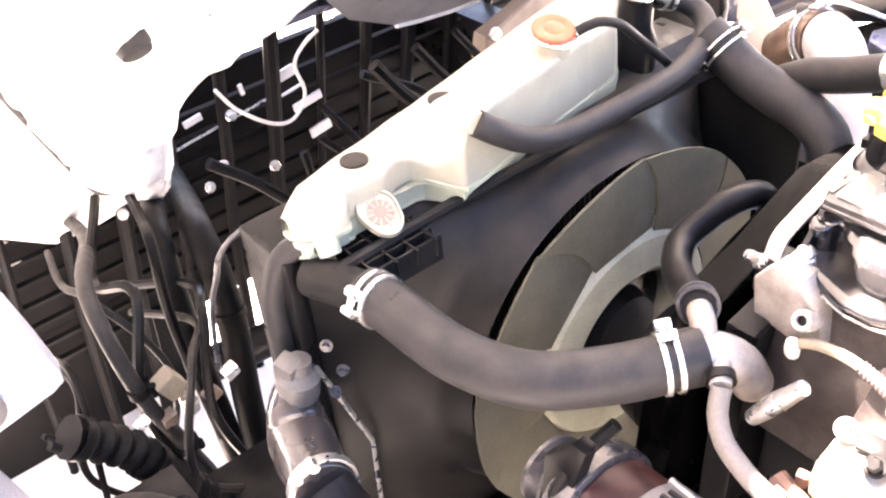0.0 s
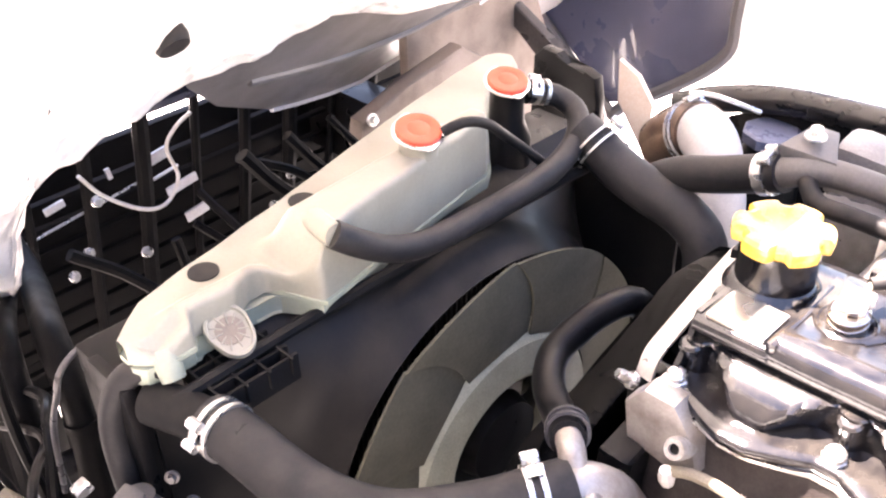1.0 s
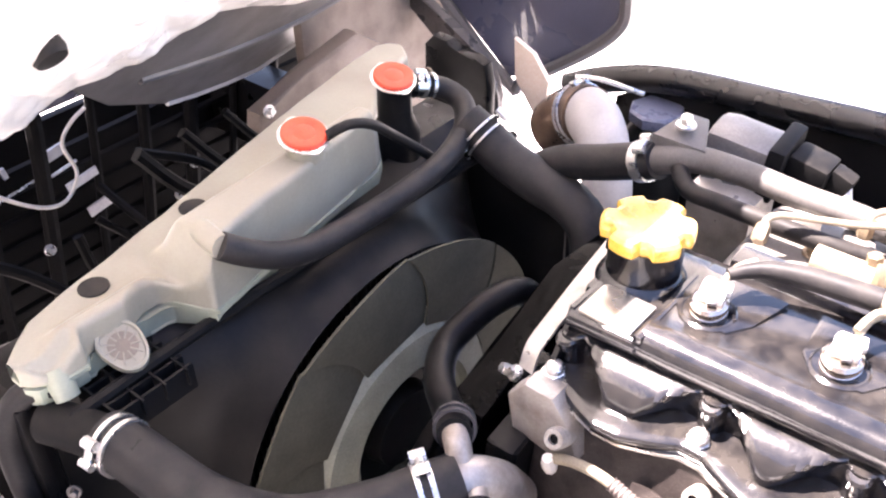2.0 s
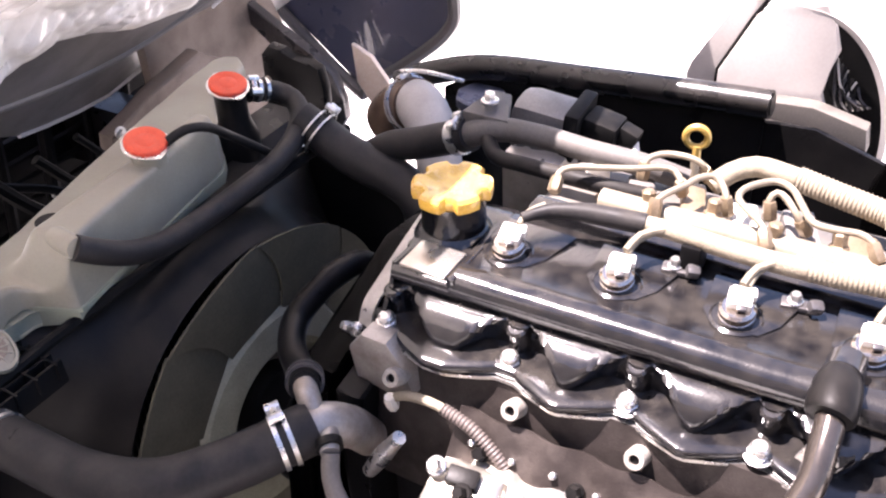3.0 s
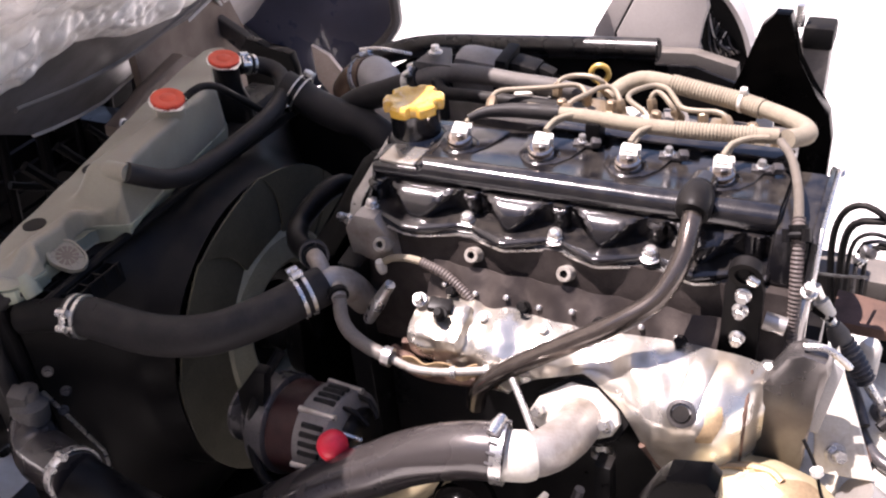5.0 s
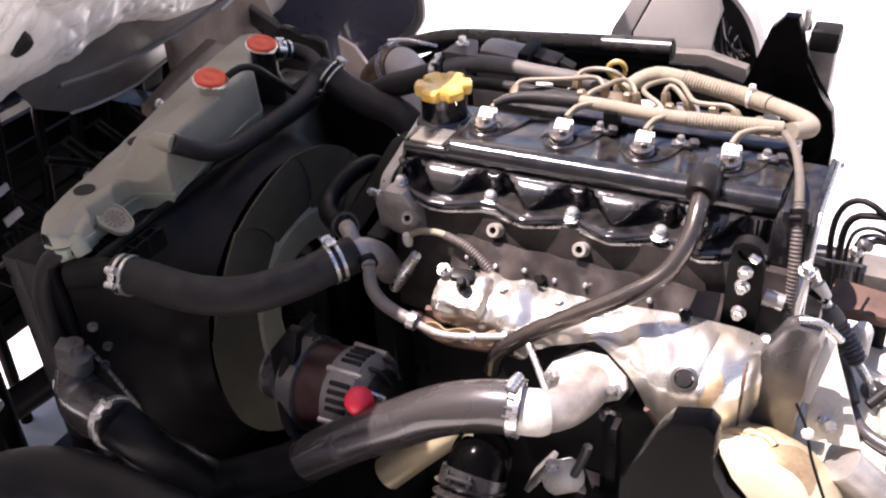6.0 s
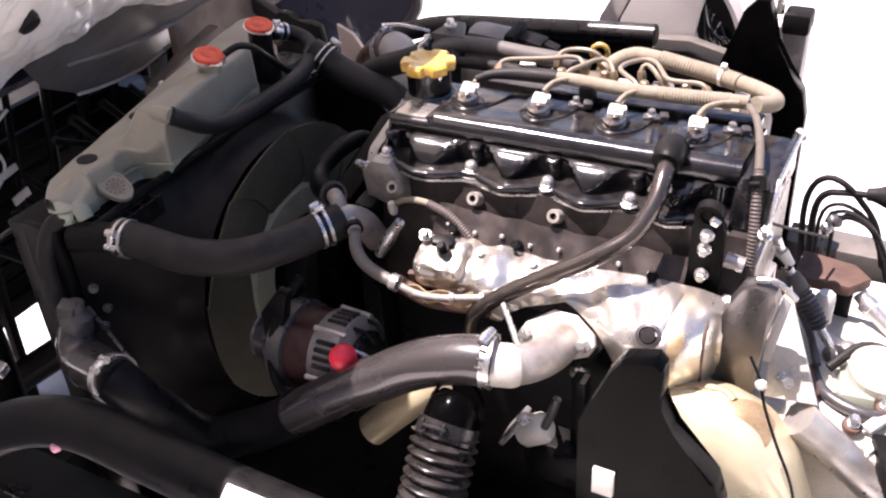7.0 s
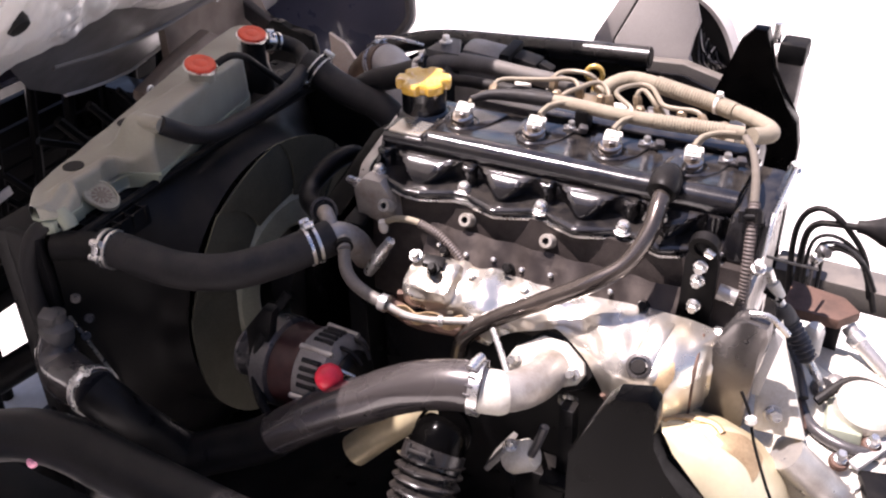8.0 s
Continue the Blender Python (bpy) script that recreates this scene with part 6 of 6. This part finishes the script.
part("wire", tube([(-0.05, 0.365, 0.91), (-0.038, 0.36, 0.905), (-0.03, 0.345, 0.89), (-0.022, 0.32, 0.90), (0.0, 0.29, 0.92)], 0.005, 8), M_WHITE, ecu)
part("foot", box((-0.17, 0.30, 0.80), (-0.10, 0.36, 0.89), 0.008), M_CAST, ecu)

# ---- gearbox end and linkages ----
gb = thing("gearbox", (0.5, 0.05, 0.30), "sunlit pale aluminium gearbox behind the engine", "gearbox")
part("bell_housing", lathe([(0.165, 0.0), (0.17, 0.02), (0.16, 0.06), (0.135, 0.14), (0.12, 0.30), (0.11, 0.7)], (0.345, 0.08, 0.545), (1, 0, 0), 40), M_CREAM, gb)
part("flange_rib", lathe([(0.18, -0.004), (0.18, 0.012), (0.165, 0.014)], (0.350, 0.08, 0.545), (1, 0, 0), 48), M_CAST, gb)
part("grey_duct", prism([(0.345, 0.870), (0.360, 0.878), (0.380, 0.874), (0.384, 0.86), (0.376, 0.80), (0.375, 0.735), (0.352, 0.70), (0.325, 0.74), (0.322, 0.78), (0.328, 0.835)], "y", -0.075, -0.045, 0.008), M_GUARD, gb, "grey sheet metal guard")
part("guard_edge", tube([(0.358, -0.066, 0.8815), (0.376, -0.064, 0.883), (0.388, -0.062, 0.875), (0.399, -0.060, 0.864)], 0.0036, 8), M_ZINC, gb, "bright folded edge of the guard")
part("guard_fin", prism([(0.385, 0.860), (0.395, 0.852), (0.383, 0.768), (0.373, 0.768)], "y", -0.052, -0.047, 0.001), M_LIGHTGREY, gb, "pale sheet metal fin")
part("web", moved(prism([(0.0, 0.06), (0.012, 0.03), (0.055, -0.06), (0.0, -0.065), (-0.012, 0.0)], "y", -0.006, 0.006, 0.003), (0.386, -0.028, 0.785), (-35, 0, 0)), M_CREAM, gb, "pale cast web")
part("side_case", box((0.40, -0.06, 0.50), (0.70, 0.20, 0.675), 0.02, turn=(0, 4, 0)), M_CREAM, gb)
part("boss", lathe([(0.035, 0), (0.035, 0.05), (0.03, 0.056), (0.012, 0.058)], (0.49, 0.06, 0.668), (0.1, -0.2, 1), 28), M_CREAM, gb)
part("cross_pipe", tube([(0.425, -0.075, 0.722), (0.47, -0.062, 0.677), (0.53, -0.05, 0.622), (0.60, -0.04, 0.56)], 0.0215, 20), M_CAST, gb)
for x, y, z in ((0.52, 0.01, 0.672), (0.525, 0.08, 0.672), (0.50, -0.045, 0.668), (0.545, 0.045, 0.672), (0.45, -0.035, 0.678), (0.535, 0.12, 0.672)):
    part("case_bolt", bolt((x, y, z), (0, -0.2, 1), 0.007, 0.010, 1.5), M_ZINC, gb)
for k in range(5):
    a = radians(95 + 25 * k)
    part("flange_bolt", bolt((0.363, 0.08 + 0.172 * math.cos(a), 0.545 + 0.172 * math.sin(a)), (1, 0, 0), 0.007, 0.009, 1.4), M_ZINC, gb)
part("filter_body", box((0.452, 0.004, 0.630), (0.496, 0.078, 0.700), 0.012, turn=(-6, 0, 6)), M_TANKLOW, gb, "pale greenish filter body")
# Dark tube laid on the case in place of a shaded groove.
part("groove_tube", tube([(0.420, 0.060, 0.690), (0.428, 0.038, 0.690), (0.440, 0.018, 0.690), (0.456, 0.006, 0.690), (0.478, -0.002, 0.690), (0.500, 0.0, 0.688), (0.525, 0.015, 0.68)], 0.0078, 12), M_TUBE, gb, "dark curved tube standing in for a groove across the case")
# Dark tube along the dark band of the bell housing.
part("band_tube", tube([(0.372, 0.165, 0.735), (0.384, 0.138, 0.722), (0.399, 0.111, 0.716), (0.413, 0.082, 0.712), (0.427, 0.047, 0.702)], 0.0048, 10), M_TUBE, gb, "dark tube down the bell housing")
part("strap_bar", moved(box((-0.045, -0.007, -0.003), (0.045, 0.007, 0.003), 0.0015), (0.515, 0.012, 0.690), (0, 0, 62)), M_LIGHTGREY, gb, "pale flat steel bar")
# Added black slab; it paints the shaded gap beside the flat bar.
part("gap_slab", box((0.510, -0.085, 0.660), (0.600, -0.008, 0.684), 0.004, turn=(0, 4, 20)), M_BLACK, gb, "black slab standing in for the dark gap by the bar")
# The wide dark discs paint the shading round these bolts.
for x, y in ((0.494, 0.086), (0.499, 0.046), (0.508, 0.012), (0.479, -0.030)):
    part("shade_washer", lathe([(0.011, -0.004), (0.0115, 0.0), (0.010, 0.003), (0.004, 0.003)], (x, y, 0.6925), (0.1, -0.2, 1), 18), M_RUST, gb, "dark disc painting the shade round a bolt")
    part("case_bolt", bolt((x, y, 0.6955), (0.1, -0.2, 1), 0.006, 0.010, 1.3), M_ZINC, gb)
for k in range(7):
    rnd = random.Random(500 + k)
    part("fastener", bolt((0.47 + 0.14 * rnd.random(), -0.05 + 0.2 * rnd.random(), 0.676), (0.2 * rnd.random(), -0.2, 1), 0.006, 0.012, 1.5), M_RUST if k % 2 else M_ZINC, gb)
part("vent_hose", tube([(0.44, 0.05, 0.70), (0.47, 0.08, 0.72), (0.51, 0.09, 0.71), (0.55, 0.07, 0.69), (0.58, 0.03, 0.68)], 0.006, 10), M_RUBBER, gb, "black vent hose")
for k in range(6):
    part("case_rib", box((0.475 + 0.022 * k, -0.058, 0.655), (0.479 + 0.022 * k, 0.16, 0.682 - 0.0015 * k), 0.001, turn=(0, 4, 0)), M_CREAM, gb)
for k in range(4):
    a = radians(100 + 22 * k)
    c, s_ = math.cos(a), math.sin(a)
    part("bell_rib", tube([(0.362, 0.08 + 0.165 * c, 0.545 + 0.165 * s_), (0.41, 0.08 + 0.150 * c, 0.545 + 0.150 * s_), (0.49, 0.08 + 0.128 * c, 0.545 + 0.128 * s_)], 0.006, 8), M_CREAM, gb)
part("pinch_bolt", bolt((0.402, -0.055, 0.752), (0.3, -0.8, 0.5), 0.007, 0.014, 1.5), M_ZINC, gb)
part("breather", lathe([(0.006, 0), (0.006, 0.02), (0.010, 0.022), (0.010, 0.03), (0.004, 0.034)], (0.455, 0.10, 0.672), (0, 0, 1), 14), M_ACT, gb)
part("drip_stain_plate", box((0.415, 0.0, 0.690), (0.432, 0.05, 0.700), 0.003, turn=(0, 30, 15)), M_RUST, gb)
vb = thing("coolant_block", (0.335, 0.02, 0.80), "cast steel coolant block with fittings behind the head", "fitting")
part("block", box((0.318, -0.02, 0.795), (0.350, 0.05, 0.868), 0.005), M_CAST, vb)
part("barrel", tube([(0.318, -0.030, 0.874), (0.338, -0.030, 0.871)], 0.009, 16, straight=True), M_CAST, vb)
part("fitting", lathe([(0.009, 0), (0.009, 0.012), (0.011, 0.014), (0.011, 0.022), (0.006, 0.026)], (0.330, -0.040, 0.815), (0, -0.5, 0.8), 6), M_ZINC, vb)
part("fitting", lathe([(0.008, 0), (0.008, 0.03), (0.010, 0.032), (0.010, 0.04), (0.006, 0.042)], (0.333, -0.045, 0.775), (0, -0.3, 0.9), 12), M_ZINC, vb)
link = thing("shift_linkage", (0.40, 0.09, 0.70), "black bellows boot and steel rod of a shift linkage", "linkage")
part("rod", tube([(0.352, 0.095, 0.835), (0.361, 0.095, 0.815), (0.375, 0.092, 0.793), (0.400, 0.088, 0.757), (0.424, 0.082, 0.724), (0.440, 0.078, 0.704)], 0.0055, 10), M_ZINC, link)
part("ferrule", tube([(0.360, 0.094, 0.818), (0.370, 0.093, 0.802)], 0.0085, 12, straight=True), M_CREAM, link, "pale ferrule")
part("cable_end", tube([(0.376, 0.092, 0.792), (0.382, 0.091, 0.782), (0.390, 0.090, 0.770)], [0.008, 0.0115, 0.0115], 16), M_MIDPIPE, link, "grey cable end")
part("boot", tube([(0.389, 0.090, 0.772), (0.402, 0.088, 0.754), (0.420, 0.084, 0.730)], [0.0115, 0.0118, 0.0100], 18, rib=0.0016, pitch=0.0062), M_TUBE, link, "ribbed grey rubber boot")
part("rod_end", clamp((0.442, 0.077, 0.700), (0.3, -0.8, 0.5), 0.009, 0.010, 0, None, 0.004), M_TUBE, link)
part("clip", box((0.352, 0.085, 0.802), (0.376, 0.104, 0.810), 0.002, turn=(0, 25, 0)), M_BLACK, link)
part("thin_wire", tube([(0.345, 0.06, 0.875), (0.37, 0.12, 0.835), (0.40, 0.20, 0.785)], 0.002, 6), M_RUBBER, link)
cross = thing("cross_member", (0.6, 0.42, 0.60), "grey steel cross bar behind the gearbox", "cross member")
part("bar", box((0.33, 0.40, 0.600), (3.0, 0.46, 0.642), 0.004), M_DUSTPIPE, cross)
part("bracket", prism([(0.372, 0.235), (0.44, 0.225), (0.462, 0.20), (0.44, 0.17), (0.37, 0.17)], "z", 0.722, 0.738, 0.004), M_RUST, cross, "rusty brown bracket")
part("bracket_leg", box((0.425, 0.18, 0.56), (0.445, 0.22, 0.722), 0.003), M_BLACK, cross)
part("end_post", box((0.33, 0.40, 0.45), (0.37, 0.44, 0.60), 0.003), M_BLACK, cross)
rod2 = thing("selector_rod", (0.50, 0.18, 0.70), "grey steel selector rod with a ball joint", "rod")
part("rod", tube([(0.452, 0.195, 0.715), (0.485, 0.175, 0.695), (0.56, 0.14, 0.655), (0.66, 0.10, 0.61)], [0.010, 0.009, 0.013, 0.014], 14), M_CAST, rod2)
part("joint", lathe([(0.008, 0), (0.013, 0.004), (0.013, 0.016), (0.008, 0.020)], (0.458, 0.192, 0.708), (0.7, -0.4, -0.3), 16), M_ZINC, rod2)
part("pale_cap", lathe([(0.012, 0), (0.012, 0.035), (0.008, 0.042)], (0.417, 0.12, 0.715), (0, 0, 1), 16), M_WHITE, rod2, "white plastic cap")
cab2 = thing("cable_bundle", (0.42, 0.36, 0.64), "black looped fuel hoses with a primer bulb", "hose bundle")
part("loop", tube([(0.362, 0.36, 0.62), (0.352, 0.36, 0.72), (0.358, 0.36, 0.765), (0.375, 0.355, 0.785), (0.395, 0.35, 0.785), (0.42, 0.35, 0.765), (0.45, 0.36, 0.72), (0.47, 0.37, 0.65)], 0.0046, 10), M_RUBBER, cab2)
part("loop", tube([(0.372, 0.36, 0.62), (0.366, 0.36, 0.72), (0.375, 0.355, 0.757), (0.395, 0.35, 0.768), (0.43, 0.35, 0.772), (0.45, 0.35, 0.774)], 0.0052, 10), M_RUBBER, cab2)
part("loop", tube([(0.385, 0.35, 0.70), (0.41, 0.345, 0.735), (0.44, 0.35, 0.725), (0.46, 0.36, 0.69), (0.48, 0.37, 0.63)], 0.0046, 10), M_RUBBER, cab2)
for k in range(3):
    part("thin_loop", tube([(0.378 + 0.010 * k, 0.352, 0.64), (0.376 + 0.010 * k, 0.35, 0.72), (0.388 + 0.010 * k, 0.346, 0.748 - 0.008 * k), (0.412 + 0.008 * k, 0.344, 0.752 - 0.010 * k), (0.442 + 0.006 * k, 0.35, 0.728 - 0.008 * k), (0.466 + 0.004 * k, 0.36, 0.67)], 0.0030, 8), (M_RUBBER, M_TUBE, M_RUBBERW)[k], cab2)
part("primer_bulb", tube([(0.430, 0.35, 0.773), (0.438, 0.35, 0.774), (0.455, 0.35, 0.775), (0.49, 0.35, 0.776), (0.52, 0.35, 0.775), (0.54, 0.35, 0.774)], [0.009, 0.010, 0.021, 0.028, 0.025, 0.010], 18), M_RUBBER, cab2, "black rubber primer bulb")
valve_part = part("valve", lathe([(0.004, 0), (0.009, 0.002), (0.009, 0.010), (0.006, 0.012), (0.006, 0.018), (0.010, 0.020), (0.010, 0.028), (0.004, 0.031)], (0.386, 0.35, 0.705), (0.45, -0.2, 0.85), 14), M_ZINC, cab2, "bright steel valve")
part("valve_knob", lathe([(0.003, 0), (0.007, 0.003), (0.007, 0.010), (0.003, 0.012)], (0.396, 0.342, 0.725), (0.7, -0.6, 0.3), 12), M_TUBE, valve_part)
act = thing("wastegate_actuator", (0.165, -0.19, 0.70), "small dirty metal actuator with a lever", "actuator")
part("can", lathe([(0.014, 0), (0.018, 0.006), (0.018, 0.03), (0.014, 0.036), (0.004, 0.038)], (0.150, -0.195, 0.695), (0.85, 0.1, 0.5), 24), M_CREAM, act)
part("plate", box((0.135, -0.205, 0.672), (0.142, -0.17, 0.716), 0.002, turn=(0, 30, 0)), M_CAST, act)
part("lever", tube([(0.180, -0.20, 0.72), (0.188, -0.20, 0.745), (0.193, -0.198, 0.765)], 0.005, 10), M_TUBE, act)
part("nut", bolt((0.157, -0.205, 0.727), (0, -0.4, 1), 0.005, 0.008), M_ZINC, act)
part("post", prism([(0.196, 0.62), (0.196, 0.765), (0.212, 0.765), (0.216, 0.62)], "y", -0.165, -0.145, 0.003), M_BLACK, act)
part("arm", box((0.14, -0.17, 0.60), (0.21, -0.13, 0.66), 0.004), M_BLACK, act)
part("ledge", box((0.185, -0.185, 0.662), (0.235, -0.16, 0.669), 0.001), M_BLACK, act)

# ---- near side: intercooler pipe, low black pipe ----
ic = thing("intercooler_elbow", (-0.42, -0.30, 0.62), "grey plastic elbow joined to a pale fitting", "pipe elbow")
part("elbow", tube([(-0.430, -0.295, 0.738), (-0.430, -0.300, 0.712), (-0.414, -0.308, 0.694), (-0.384, -0.318, 0.696), (-0.352, -0.328, 0.706), (-0.325, -0.335, 0.712)], [0.017, 0.026, 0.031, 0.031, 0.029, 0.028], 24), M_GLOSS, ic)
part("fitting", lathe([(0.018, 0), (0.021, 0.004), (0.021, 0.026), (0.016, 0.030), (0.012, 0.034), (0.012, 0.046)], (-0.430, -0.294, 0.722), (0.1, 0.15, 1), 14), M_MIDPIPE, ic, "dusty grey fitting")
part("fitting_arm", box((-0.442, -0.306, 0.742), (-0.420, -0.286, 0.772), 0.004, turn=(10, 15, 20)), M_MIDPIPE, ic, "dusty grey clip on the fitting")
part("band", clamp((-0.334, -0.332, 0.710), (1, -0.25, 0.2), 0.0305, 0.010, 0, (0, -0.4, 1)), M_ZINC, ic, "bright steel band")
hose("side_hose", [(-0.432, -0.240, 0.872), (-0.444, -0.256, 0.870), (-0.455, -0.268, 0.856), (-0.462, -0.276, 0.832), (-0.465, -0.281, 0.80), (-0.460, -0.283, 0.74), (-0.455, -0.283, 0.66), (-0.45, -0.275, 0.56)], 0.0112, M_RUBBERW, "black rubber hose down the radiator side")
part("stay_rod", tube([(-0.42, -0.274, 0.752), (-0.42, -0.229, 0.614), (-0.42, -0.231, 0.522), (-0.43, -0.23, 0.45)], 0.0025, 8, straight=True), M_ZINC, rad, "thin steel stay")
low = hose("low_pipe", [(-0.56, -0.498, 0.555), (-0.448, -0.469, 0.669), (-0.349, -0.455, 0.736), (-0.259, -0.446, 0.763), (-0.151, -0.451, 0.768), (-0.043, -0.455, 0.768), (0.065, -0.460, 0.772)], 0.0290, M_BLACK, "long black pipe along the near chassis rail", "pipe", seg=20)
paper_label = part("label", sheet(lambda u, v: Vector((-0.032 + 0.088 * u, -0.4575 - 0.0300 * math.sin(0.30 + 0.52 * v), 0.7695 + 0.0300 * math.cos(0.30 + 0.52 * v))), 8, 6, 0.0006), M_WHITE, low, "white paper label")
part("label_print", sheet(lambda u, v: Vector((0.010 + 0.022 * u, -0.4575 - 0.0310 * math.sin(0.42 + 0.24 * v), 0.7695 + 0.0310 * math.cos(0.42 + 0.24 * v))), 6, 4, 0.0004), M_RUBBER, paper_label, "dark printed bar")
# Small rose-pink knob on the near side of the pipe.
part("clip", lathe([(0.002, -0.005), (0.0056, -0.003), (0.006, 0.002), (0.003, 0.006)], (-0.267, -0.474, 0.752), (0.2, -0.8, 0.5), 10), M_ROSE, low, "small rose-pink knob on the pipe")
